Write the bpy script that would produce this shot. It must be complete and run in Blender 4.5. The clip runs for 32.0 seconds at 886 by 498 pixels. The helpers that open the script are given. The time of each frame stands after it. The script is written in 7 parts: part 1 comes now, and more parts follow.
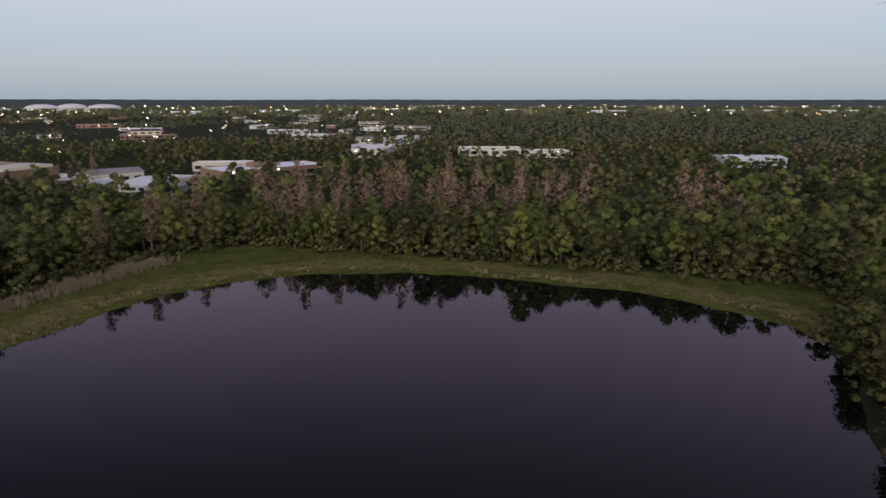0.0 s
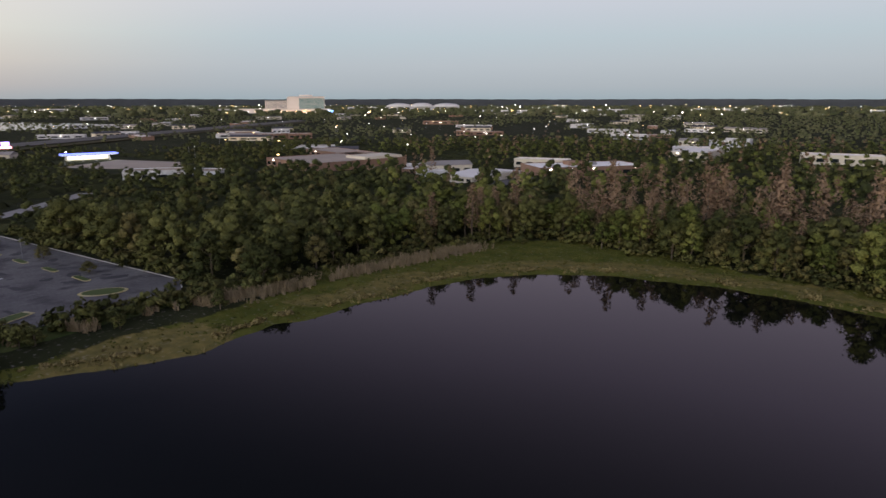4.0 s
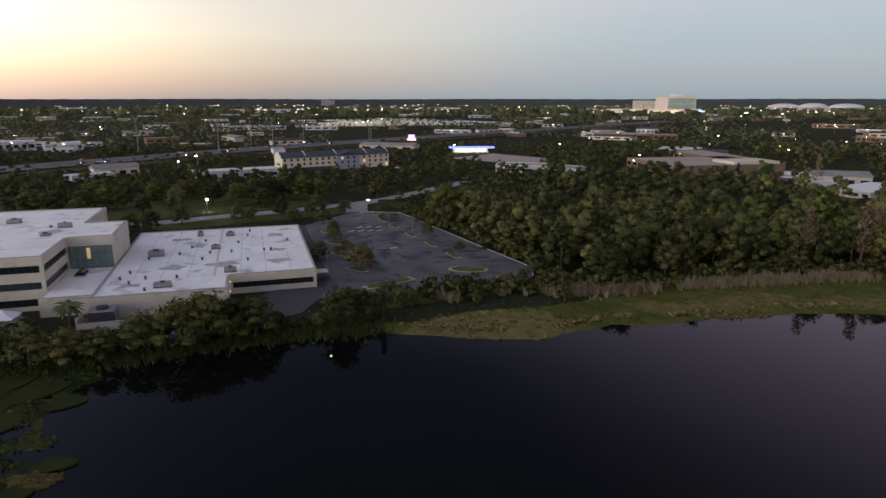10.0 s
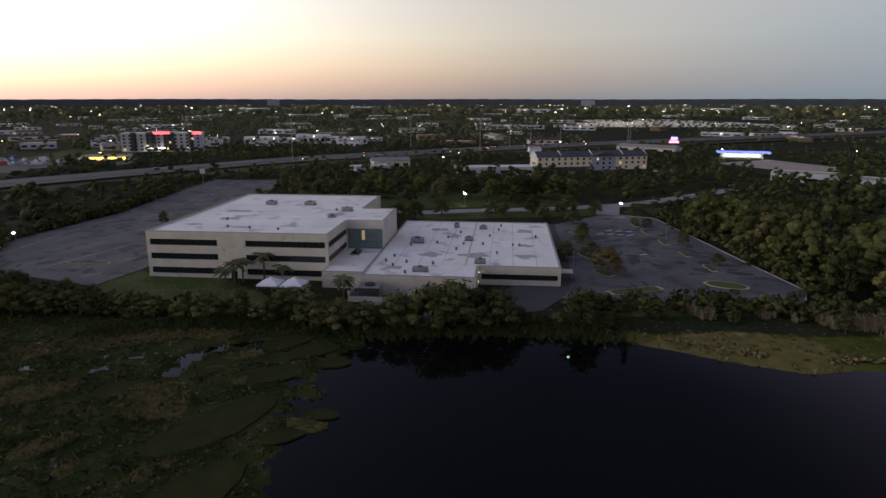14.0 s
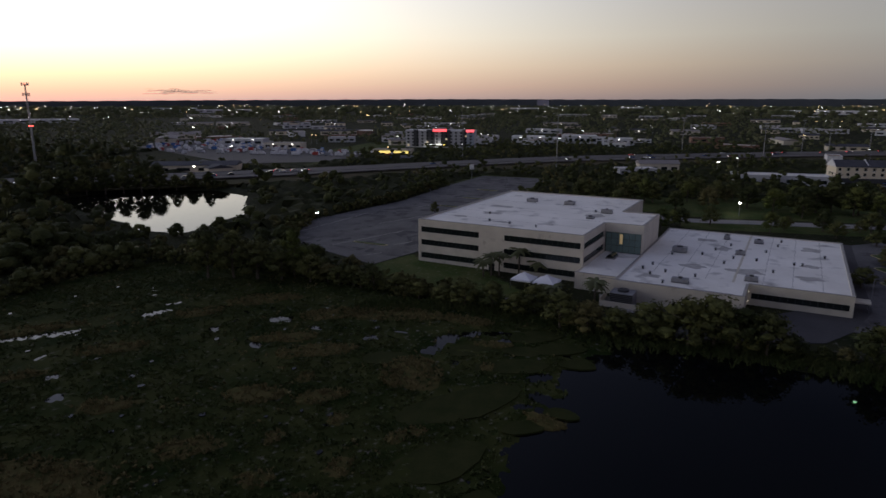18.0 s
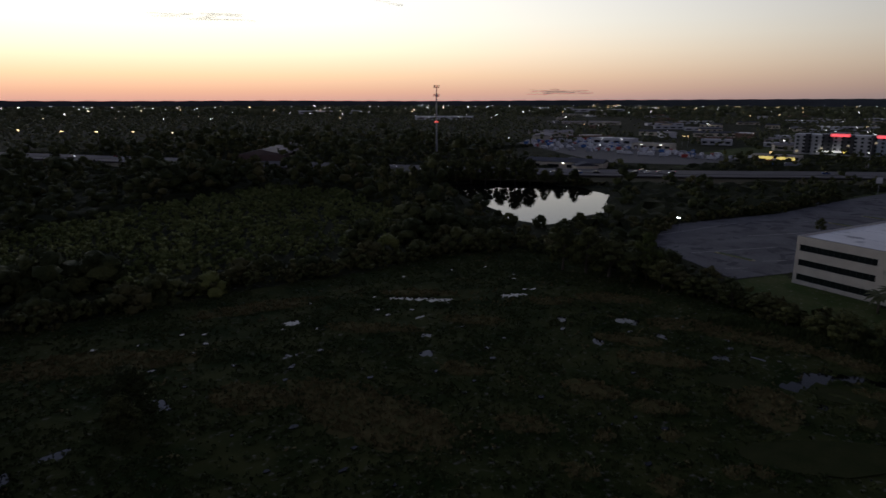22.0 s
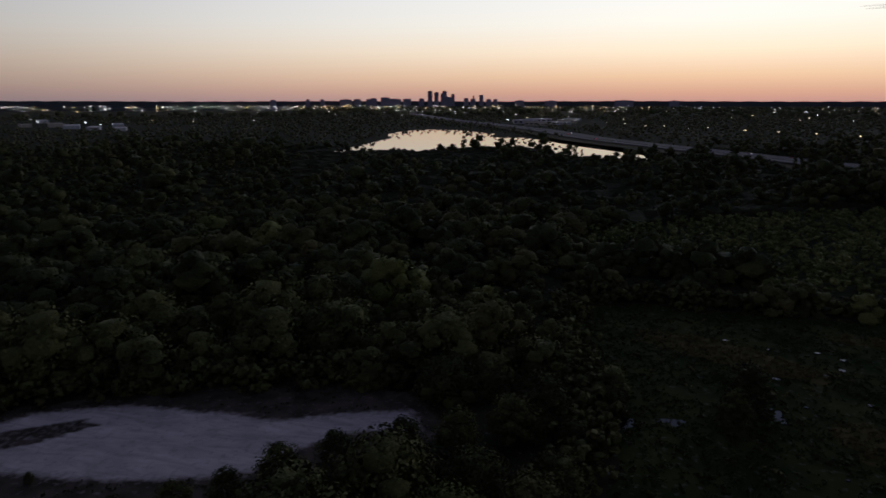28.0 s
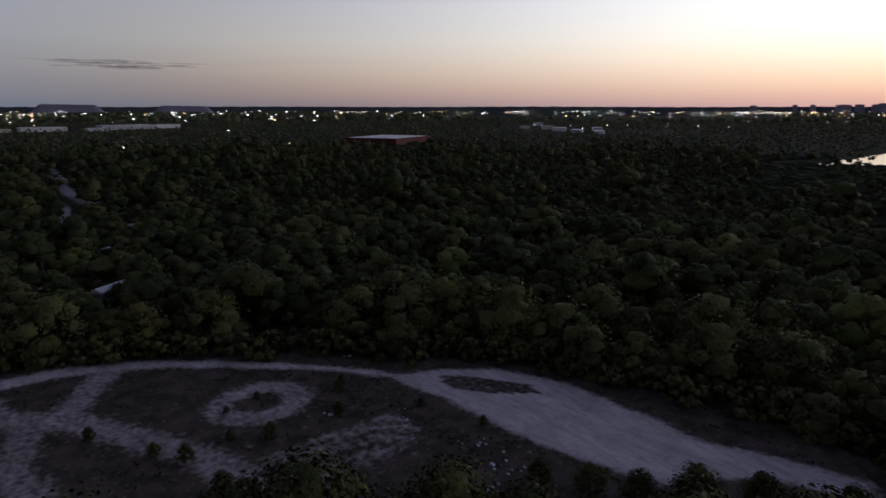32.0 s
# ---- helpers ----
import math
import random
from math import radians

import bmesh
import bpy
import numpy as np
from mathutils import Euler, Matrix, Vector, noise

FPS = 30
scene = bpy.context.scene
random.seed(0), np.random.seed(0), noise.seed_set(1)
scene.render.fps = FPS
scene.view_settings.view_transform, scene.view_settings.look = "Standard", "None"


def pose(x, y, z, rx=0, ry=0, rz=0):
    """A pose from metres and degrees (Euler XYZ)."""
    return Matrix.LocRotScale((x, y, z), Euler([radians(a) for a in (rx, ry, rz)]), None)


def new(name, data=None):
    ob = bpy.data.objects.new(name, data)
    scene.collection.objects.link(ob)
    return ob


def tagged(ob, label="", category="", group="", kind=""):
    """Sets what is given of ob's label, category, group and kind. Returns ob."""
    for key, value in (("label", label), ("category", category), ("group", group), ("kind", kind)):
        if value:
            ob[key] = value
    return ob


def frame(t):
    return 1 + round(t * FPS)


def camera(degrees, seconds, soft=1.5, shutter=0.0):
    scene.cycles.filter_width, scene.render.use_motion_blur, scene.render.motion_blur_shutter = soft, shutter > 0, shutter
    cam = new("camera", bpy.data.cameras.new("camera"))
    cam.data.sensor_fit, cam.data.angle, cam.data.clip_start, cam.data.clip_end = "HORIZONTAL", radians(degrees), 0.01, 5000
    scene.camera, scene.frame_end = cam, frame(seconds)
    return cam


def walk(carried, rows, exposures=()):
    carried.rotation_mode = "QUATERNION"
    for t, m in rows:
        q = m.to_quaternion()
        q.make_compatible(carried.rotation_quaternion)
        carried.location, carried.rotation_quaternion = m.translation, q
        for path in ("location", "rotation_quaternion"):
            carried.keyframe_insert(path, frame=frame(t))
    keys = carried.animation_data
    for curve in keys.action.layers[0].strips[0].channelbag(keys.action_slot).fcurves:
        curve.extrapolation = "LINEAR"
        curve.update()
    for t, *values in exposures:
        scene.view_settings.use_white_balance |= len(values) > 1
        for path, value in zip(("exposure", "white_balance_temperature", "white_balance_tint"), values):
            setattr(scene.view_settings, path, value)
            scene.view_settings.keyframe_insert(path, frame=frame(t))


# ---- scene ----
cam = camera(69.5, 32.0, 1.5, 0.35)
EYE = 50.0
# seconds, heading (degrees, anticlockwise from +y) and tilt of a hovering camera that turns on the spot
TURNS = [
    (0.0, 0.00, -13.07),
    (0.5, 4.23, -13.07),
    (1.0, 8.03, -13.06),
    (1.5, 11.45, -13.05),
    (2.0, 14.77, -13.07),
    (2.5, 18.02, -13.08),
    (3.0, 21.28, -13.09),
    (3.5, 24.53, -13.10),
    (4.0, 27.68, -13.11),
    (4.5, 30.73, -13.12),
    (6.5, 41.79, -13.17),
    (7.0, 44.19, -13.16),
    (7.5, 46.49, -13.16),
    (8.0, 48.83, -13.16),
    (8.5, 51.28, -13.14),
    (9.0, 53.74, -13.14),
    (9.5, 56.28, -13.14),
    (10.0, 59.04, -13.12),
    (10.5, 61.85, -13.11),
    (11.0, 64.65, -13.10),
    (11.5, 67.46, -13.11),
    (12.0, 70.25, -13.11),
    (12.5, 73.06, -13.10),
    (13.0, 75.87, -13.12),
    (13.5, 78.68, -13.11),
    (14.0, 81.49, -13.11),
    (14.5, 84.32, -13.09),
    (16.5, 95.83, -13.08),
    (17.0, 98.80, -13.09),
    (17.5, 101.80, -13.08),
    (18.0, 104.68, -13.10),
    (18.5, 108.09, -13.10),
    (19.0, 111.86, -13.11),
    (19.5, 115.88, -13.10),
    (20.0, 119.95, -13.10),
    (20.5, 124.02, -13.09),
    (21.0, 128.18, -13.09),
    (21.5, 132.34, -13.10),
    (22.0, 136.51, -13.11),
    (22.5, 140.66, -13.12),
    (23.0, 144.88, -13.12),
    (23.5, 149.12, -13.12),
    (24.0, 153.37, -13.11),
    (24.5, 157.70, -13.09),
    (25.0, 162.09, -13.10),
    (25.5, 166.64, -13.08),
    (27.5, 186.89, -13.07),
    (28.0, 191.96, -13.07),
    (28.5, 196.93, -13.09),
    (29.0, 201.92, -13.11),
    (29.5, 206.93, -13.11),
    (30.0, 211.95, -13.12),
    (30.5, 216.97, -13.12),
    (31.0, 221.89, -13.14),
    (31.5, 226.89, -13.13),
    (32.0, 231.89, -12.60),
]
walk(cam, [(t, pose(0, 0, EYE, 90 + tilt, 0, heading)) for t, heading, tilt in TURNS],
     exposures=[(0.0, 0.40, 6800, 11), (4.0, 0.38, 7000, 10), (9.0, 0.33, 7000, 9), (14.0, -0.13, 6700, 10), (17.0, -0.65, 6450, 10), (19.0, -0.94, 6250, 10), (23.0, -1.58, 6000, 11), (28.0, -1.80, 5800, 13), (32.0, -1.26, 5850, 14)])

# ---- sky after sunset: glow low in one quarter, blue-mauve opposite ----
GLOW = radians(165.0)                      # heading of the afterglow


def lin(r, g, b):
    """Display colour (0-255) to scene colour."""
    return tuple(((c / 255 + 0.055) / 1.055) ** 2.4 if c > 10 else c / 3294 for c in (r, g, b)) + (1.0,)


world = bpy.data.worlds.new("dusk_sky")
scene.world = world
world.use_nodes = True
wn, wl = world.node_tree.nodes, world.node_tree.links
wn.clear()


def wnode(kind, **props):
    n = wn.new(kind)
    for k, v in props.items():
        if k == "op":
            n.operation = v
        elif k == "vals":
            for i, x in v.items():
                n.inputs[i].default_value = x
    return n


def wramp(stops):
    n = wn.new("ShaderNodeValToRGB")
    r = n.color_ramp
    while len(r.elements) > 1:
        r.elements.remove(r.elements[0])
    r.elements[0].position, r.elements[0].color = stops[0][0], lin(*stops[0][1])
    for p, c in stops[1:]:
        r.elements.new(p).color = lin(*c)
    return n


tc = wn.new("ShaderNodeTexCoord")
sep = wn.new("ShaderNodeSeparateXYZ")
wl.new(tc.outputs["Generated"], sep.inputs[0])
height = wnode("ShaderNodeMath", op="MULTIPLY", vals={1: 1.0})
wl.new(sep.outputs[2], height.inputs[0])
flat = wnode("ShaderNodeVectorMath", op="MULTIPLY", vals={1: (1, 1, 0)})
wl.new(tc.outputs["Generated"], flat.inputs[0])
unit = wnode("ShaderNodeVectorMath", op="NORMALIZE")
wl.new(flat.outputs[0], unit.inputs[0])
dot = wnode("ShaderNodeVectorMath", op="DOT_PRODUCT", vals={1: (-math.sin(GLOW), math.cos(GLOW), 0)})
wl.new(unit.outputs[0], dot.inputs[0])
# ramps run over the sine of the elevation: 0.035 is 2 degrees, 0.145 about 8 degrees, 0.5 is 30 degrees
west = wramp([(0.0, (168, 123, 107)), (0.012, (183, 137, 109)), (0.035, (204, 166, 127)), (0.07, (219, 196, 162)), (0.11, (217, 208, 187)),
              (0.16, (212, 207, 194)), (0.25, (206, 206, 212)), (0.4, (116, 120, 140)), (0.7, (82, 87, 106)), (1.0, (84, 88, 108))])
side = wramp([(0.0, (150, 138, 138)), (0.02, (182, 160, 147)), (0.05, (206, 188, 168)), (0.09, (214, 206, 192)), (0.145, (204, 201, 199)),
              (0.22, (104, 110, 138)), (0.4, (64, 70, 94)), (0.7, (80, 85, 106)), (1.0, (84, 88, 108))])
east = wramp([(0.0, (134, 150, 162)), (0.02, (147, 157, 168)), (0.05, (156, 166, 177)), (0.09, (159, 174, 186)), (0.145, (172, 179, 194)), (0.22, (180, 172, 194)),
              (0.4, (174, 163, 198)), (0.7, (100, 102, 126)), (1.0, (84, 88, 108))])
for r in (west, side, east):
    wl.new(height.outputs[0], r.inputs[0])
to_west = wn.new("ShaderNodeMapRange")
to_west.interpolation_type = "LINEAR"
for i, v in ((1, -0.1), (2, 1.0)):
    to_west.inputs[i].default_value = v
to_east = wn.new("ShaderNodeMapRange")
to_east.interpolation_type = "SMOOTHSTEP"
for i, v in ((1, 0.3), (2, -0.5)):
    to_east.inputs[i].default_value = v
leaning = wnode("ShaderNodeMath", op="MULTIPLY_ADD", vals={1: 1.3})          # the mauve of the east draws back with height
wl.new(height.outputs[0], leaning.inputs[0])
wl.new(dot.outputs["Value"], leaning.inputs[2])
warmth = wnode("ShaderNodeMath", op="POWER", vals={1: 1.6})
wl.new(to_west.outputs[0], warmth.inputs[0])
mix1, mix2 = wn.new("ShaderNodeMixRGB"), wn.new("ShaderNodeMixRGB")
for m, a, b, fac in ((mix1, side, west, to_west), (mix2, mix1, east, to_east)):
    wl.new(dot.outputs["Value"] if fac is to_west else leaning.outputs[0], fac.inputs[0])
    wl.new(fac.outputs[0] if fac is to_east else warmth.outputs[0], m.inputs[0])
    wl.new(a.outputs[0], m.inputs[1])
    wl.new(b.outputs[0], m.inputs[2])
bg = wn.new("ShaderNodeBackground")
gain = wnode("ShaderNodeMath", op="MULTIPLY_ADD", vals={1: 4.4, 2: 1.06})
glow = wnode("ShaderNodeMath", op="POWER", vals={1: 1.85})
wl.new(to_west.outputs[0], glow.inputs[0])
wl.new(glow.outputs[0], gain.inputs[0])
south = wnode("ShaderNodeVectorMath", op="DOT_PRODUCT", vals={1: (-math.cos(GLOW), -math.sin(GLOW), 0)})      # the sky stays brighter on the city side
wl.new(unit.outputs[0], south.inputs[0])
to_south = wn.new("ShaderNodeMapRange")
to_south.interpolation_type = "SMOOTHSTEP"
for i, v in ((1, 0.3), (2, 0.8)):
    to_south.inputs[i].default_value = v
wl.new(south.outputs["Value"], to_south.inputs[0])
more = wnode("ShaderNodeMath", op="MULTIPLY_ADD", vals={1: 0.44})
wl.new(to_south.outputs[0], more.inputs[0])
wl.new(gain.outputs[0], more.inputs[2])
wl.new(more.outputs[0], bg.inputs[1])
wl.new(mix2.outputs[0], bg.inputs[0])
wl.new(bg.outputs[0], wn.new("ShaderNodeOutputWorld").inputs[0])

# ---- materials ----


def material(name, base, base2=None, rough=0.8, metal=0.0, scale=0.3, fine=6.0, fine_amount=0.25, bump=0.0, island=0.0, obj=0.0, spec=0.3, stain=None,
             emit=None, strength=0.0, transmit=0.0, ior=1.45, contrast=2.2):
    """A procedural surface: two colours mixed by coarse and fine noise in metres, optional per-piece variation, stains and relief."""
    m = bpy.data.materials.new(name)
    m.use_nodes = True
    n, l = m.node_tree.nodes, m.node_tree.links
    p = n["Principled BSDF"]
    p.inputs["Roughness"].default_value, p.inputs["Metallic"].default_value = rough, metal
    p.inputs["Specular IOR Level"].default_value, p.inputs["IOR"].default_value = spec, ior
    p.inputs["Transmission Weight"].default_value = transmit
    if emit:
        p.inputs["Emission Color"].default_value, p.inputs["Emission Strength"].default_value = (*emit, 1), strength
    geo = n.new("ShaderNodeNewGeometry")

    def tex(s, detail=3):
        t = n.new("ShaderNodeTexNoise")
        t.inputs["Scale"].default_value, t.inputs["Detail"].default_value = s, detail
        l.new(geo.outputs["Position"], t.inputs["Vector"])
        return t

    def math2(op, a, b):
        q = n.new("ShaderNodeMath")
        q.operation = op
        for i, v in ((0, a), (1, b)):
            if isinstance(v, (int, float)):
                q.inputs[i].default_value = v
            else:
                l.new(v, q.inputs[i])
        return q.outputs[0]
    base2 = base2 or tuple(c * 0.75 for c in base)
    coarse, grain = tex(scale), tex(fine)
    f = math2("ADD", math2("MULTIPLY", math2("SUBTRACT", coarse.outputs[0], 0.5), contrast), 0.5)
    f = math2("ADD", f, math2("MULTIPLY", math2("SUBTRACT", grain.outputs[0], 0.5), fine_amount * 4))
    if island:
        f = math2("ADD", f, math2("MULTIPLY", math2("SUBTRACT", geo.outputs["Random Per Island"], 0.5), island))
    if obj:
        info = n.new("ShaderNodeObjectInfo")
        f = math2("ADD", f, math2("MULTIPLY", math2("SUBTRACT", info.outputs["Random"], 0.5), obj))
    mix = n.new("ShaderNodeMixRGB")
    mix.use_clamp = True
    l.new(f, mix.inputs[0])
    mix.inputs[1].default_value, mix.inputs[2].default_value = (*base, 1), (*base2, 1)
    out = mix.outputs[0]
    if stain:
        colour, s, lo, hi = stain
        t = tex(s, 5)
        r = n.new("ShaderNodeMapRange")
        r.inputs[1].default_value, r.inputs[2].default_value = lo, hi
        l.new(t.outputs[0], r.inputs[0])
        mx = n.new("ShaderNodeMixRGB")
        l.new(r.outputs[0], mx.inputs[0])
        l.new(out, mx.inputs[1])
        mx.inputs[2].default_value = (*colour, 1)
        out = mx.outputs[0]
    l.new(out, p.inputs["Base Color"])
    if bump:
        b = n.new("ShaderNodeBump")
        b.inputs["Strength"].default_value, b.inputs["Distance"].default_value = min(1, bump * 2), bump
        l.new(grain.outputs[0], b.inputs["Height"])
        l.new(b.outputs[0], p.inputs["Normal"])
    return m


OAK = material("oak_leaves", (0.042, 0.050, 0.018), (0.112, 0.115, 0.038), 0.7, scale=0.09, fine=1.5, bump=0.5, island=0.25, spec=0.06, obj=0.9, contrast=3.4)
BRIGHT = material("fresh_leaves", (0.076, 0.094, 0.024), (0.155, 0.164, 0.046), 0.7, scale=0.07, fine=1.6, bump=0.5, island=0.25, spec=0.06, obj=0.9, contrast=3.4)
WILLOW = material("willow_leaves", (0.115, 0.140, 0.040), (0.215, 0.235, 0.075), 0.7, scale=0.07, fine=1.6, bump=0.5, island=0.25, spec=0.06, obj=0.9, contrast=3.4)
CYPRESS = material("cypress_twigs", (0.165, 0.110, 0.070), (0.260, 0.180, 0.118), 0.85, scale=0.08, fine=0.7, island=0.6, spec=0.1, obj=0.9, contrast=3.4)
OLIVE = material("olive_leaves", (0.084, 0.080, 0.030), (0.155, 0.136, 0.054), 0.8, scale=0.08, fine=1.5, bump=0.5, island=0.25, spec=0.06, obj=0.9, contrast=3.4)
AUTUMN = material("tan_leaves", (0.15, 0.105, 0.035), (0.10, 0.090, 0.032), 0.8, scale=0.3, fine=1.0, island=0.5, spec=0.15)
BARK = material("bark", (0.075, 0.058, 0.042), (0.12, 0.10, 0.08), 0.9, scale=0.8, fine=5, bump=0.03)
# Distance haze is painted in: paler and greyer than the near leaves.
FARWOOD = material("far_leaves_haze_tint", (0.068, 0.078, 0.034), (0.120, 0.122, 0.060), 0.8, scale=0.012, fine=0.05, island=0.6, spec=0.1, contrast=3.6)
WATER = material("lake_water", (0.0025, 0.003, 0.003), (0.004, 0.0045, 0.004), 0.03, scale=0.02, fine=0.2, spec=0.22, ior=1.33)
ROOFWHITE = material("white_membrane_roof", (0.90, 0.875, 0.82), (0.76, 0.735, 0.68), 0.7, scale=0.09, fine=1.2, fine_amount=0.2, stain=((0.26, 0.25, 0.24), 0.16, 0.58, 0.78))
CONCRETE = material("painted_concrete", (0.62, 0.57, 0.48), (0.52, 0.475, 0.40), 0.8, scale=0.25, fine=2.5, fine_amount=0.15, bump=0.01, stain=((0.24, 0.20, 0.16), 0.35, 0.62, 0.85))
CREAM = material("cream_panel", (0.62, 0.57, 0.46), (0.54, 0.49, 0.39), 0.7, scale=0.3, fine=3, fine_amount=0.12)
GLASSD = material("dark_window_glass", (0.012, 0.016, 0.016), (0.02, 0.026, 0.026), 0.06, scale=0.6, fine=3, spec=0.6)
GLASSG = material("green_tinted_glass", (0.13, 0.19, 0.175), (0.17, 0.24, 0.22), 0.05, scale=0.5, fine=2, spec=0.6)
MULLION = material("bronze_frame", (0.08, 0.075, 0.065), None, 0.5, 0.4, fine=8)
ASPHALT = material("worn_asphalt", (0.082, 0.078, 0.080), (0.150, 0.142, 0.140), 0.9, scale=0.07, fine=1.5, fine_amount=0.4, bump=0.01,
                   stain=((0.055, 0.052, 0.054), 0.13, 0.52, 0.66))
FRESHTAR = material("dark_drive_asphalt", (0.055, 0.053, 0.056), (0.075, 0.072, 0.074), 0.9, scale=0.1, fine=1.5, fine_amount=0.3)
CONCROAD = material("concrete_road", (0.30, 0.28, 0.26), (0.22, 0.21, 0.20), 0.9, scale=0.1, fine=2)
HWY = material("highway_paving", (0.125, 0.115, 0.110), (0.095, 0.088, 0.084), 0.9, scale=0.03, fine=1.0)
PAINT = material("white_line_paint", (0.55, 0.55, 0.53), (0.38, 0.38, 0.37), 0.8, scale=0.5, fine=4)
YELLOW = material("faded_yellow_kerb", (0.42, 0.34, 0.12), (0.36, 0.33, 0.24), 0.85, scale=0.6, fine=3)
KERB = material("kerb_concrete", (0.38, 0.36, 0.33), (0.28, 0.27, 0.25), 0.9, scale=0.5, fine=3)
DRYGRASS = material("dry_verge_grass", (0.085, 0.068, 0.040), (0.052, 0.054, 0.028), 0.95, scale=0.03, fine=0.6, spec=0.05)
LAWN = material("lawn_grass", (0.050, 0.078, 0.020), (0.075, 0.098, 0.030), 0.9, scale=0.15, fine=2, bump=0.05)
STEEL = material("galvanised_steel", (0.32, 0.32, 0.33), (0.24, 0.24, 0.25), 0.45, 0.7, scale=1, fine=8)
DARKSTEEL = material("dark_steel", (0.06, 0.06, 0.065), None, 0.5, 0.5, fine=8)


def lamp_material(name, colour, strength):
    return material(name, (0.6, 0.6, 0.6), None, 0.4, emit=colour, strength=strength)


LIT = lamp_material("lamp_white", (1.0, 0.95, 0.86), 30.0)
LITW = lamp_material("lamp_warm", (1.0, 0.62, 0.26), 16.0)
LITR = lamp_material("lamp_red", (1.0, 0.08, 0.06), 12.0)

FARW = lamp_material("far_light_white", (1.0, 0.93, 0.82), 42.0)
TOWNW = lamp_material("town_light_white", (1.0, 0.93, 0.82), 15.0)
TOWNO = lamp_material("town_light_amber", (1.0, 0.58, 0.22), 13.0)
FARO = lamp_material("far_light_amber", (1.0, 0.58, 0.22), 36.0)

# ---- mesh helpers ----


def mesh_np(name, verts, quads=None, tris=None, mats=(), index=None, smooth=False, normals=None):
    me = bpy.data.meshes.new(name)
    q = np.asarray(quads, np.int32).reshape(-1, 4) if quads is not None else np.zeros((0, 4), np.int32)
    t = np.asarray(tris, np.int32).reshape(-1, 3) if tris is not None else np.zeros((0, 3), np.int32)
    verts = np.asarray(verts, np.float32)
    me.vertices.add(len(verts))
    me.vertices.foreach_set("co", verts.ravel())
    loops = np.concatenate([q.ravel(), t.ravel()])
    me.loops.add(len(loops))
    me.loops.foreach_set("vertex_index", loops)
    me.polygons.add(len(q) + len(t))
    start = np.concatenate([np.arange(len(q)) * 4, len(q) * 4 + np.arange(len(t)) * 3]).astype(np.int32)
    me.polygons.foreach_set("loop_start", start)
    if index is not None:
        me.polygons.foreach_set("material_index", np.asarray(index, np.int32))
    me.polygons.foreach_set("use_smooth", np.full(len(q) + len(t), smooth))
    me.update(calc_edges=True)
    if normals is not None:
        me.attributes.new("custom_normal", "FLOAT_VECTOR", "POINT").data.foreach_set("vector", np.asarray(normals, np.float32).ravel())
        me.update()
    for m in mats:
        me.materials.append(m)
    return me


class Shape:
    """Collects boxes, prisms and tubes into one mesh."""

    def __init__(self):
        self.v, self.q, self.t = [], [], []

    def add(self, v, q=(), t=()):
        o = len(self.v)
        self.v += [tuple(p) for p in v]
        self.q += [tuple(i + o for i in f) for f in q]
        self.t += [tuple(i + o for i in f) for f in t]
        return self

    def box(self, x0, x1, y0, y1, z0, z1, c=0.0):
        """A box with its upright and top edges cut back by c."""
        if c <= 0:
            v = [(x, y, z) for z in (z0, z1) for x, y in ((x0, y0), (x1, y0), (x1, y1), (x0, y1))]
            return self.add(v, [(3, 2, 1, 0), (4, 5, 6, 7), (0, 1, 5, 4), (1, 2, 6, 5), (2, 3, 7, 6), (3, 0, 4, 7)])
        ring = lambda d, e, z: [(x0 + d, y0 + e, z), (x1 - d, y0 + e, z), (x1 - e, y0 + d, z), (x1 - e, y1 - d, z), (x1 - d, y1 - e, z), (x0 + d, y1 - e, z), (x0 + e, y1 - d, z), (x0 + e, y0 + d, z)]
        v = ring(c, 0, z0) + ring(c, 0, z1 - c) + ring(2 * c, c, z1)
        q = [(8 * k + i, 8 * k + (i + 1) % 8, 8 * k + 8 + (i + 1) % 8, 8 * k + 8 + i) for k in (0, 1) for i in range(8)]
        return self.add(v, q + [(16, 17, 18, 19), (16, 19, 20, 23), (20, 21, 22, 23)])

    def tube(self, a, b, r0, r1=None, n=8, cap=True):
        a, b = Vector(a), Vector(b)
        r1 = r0 if r1 is None else r1
        d = (b - a).normalized()
        s = d.orthogonal().normalized()
        u = d.cross(s)
        v = [tuple(p + (s * math.cos(k) + u * math.sin(k)) * r) for p, r in ((a, r0), (b, r1)) for k in (2 * math.pi * i / n for i in range(n))]
        q = [(i, (i + 1) % n, n + (i + 1) % n, n + i) for i in range(n)]
        t = [(n, n + i, n + i + 1) for i in range(1, n - 1)] + [(0, i + 1, i) for i in range(1, n - 1)] if cap else []
        return self.add(v, q, t)

    def prism(self, pts, z0, z1):
        """An outline pulled up from z0 to z1 (outline anticlockwise)."""
        n = len(pts)
        from_mathutils = mathutils_fill(pts)
        v = [(x, y, z0) for x, y in pts] + [(x, y, z1) for x, y in pts]
        q = [(i, (i + 1) % n, n + (i + 1) % n, n + i) for i in range(n)]
        return self.add(v, q, [(n + a, n + b, n + c) for a, b, c in from_mathutils])

    def mesh(self, name, *mats):
        return mesh_np(name, self.v, self.q if self.q else None, self.t if self.t else None, mats)


def area2(pts):
    return sum(a[0] * b[1] - b[0] * a[1] for a, b in zip(pts, list(pts[1:]) + [pts[0]]))


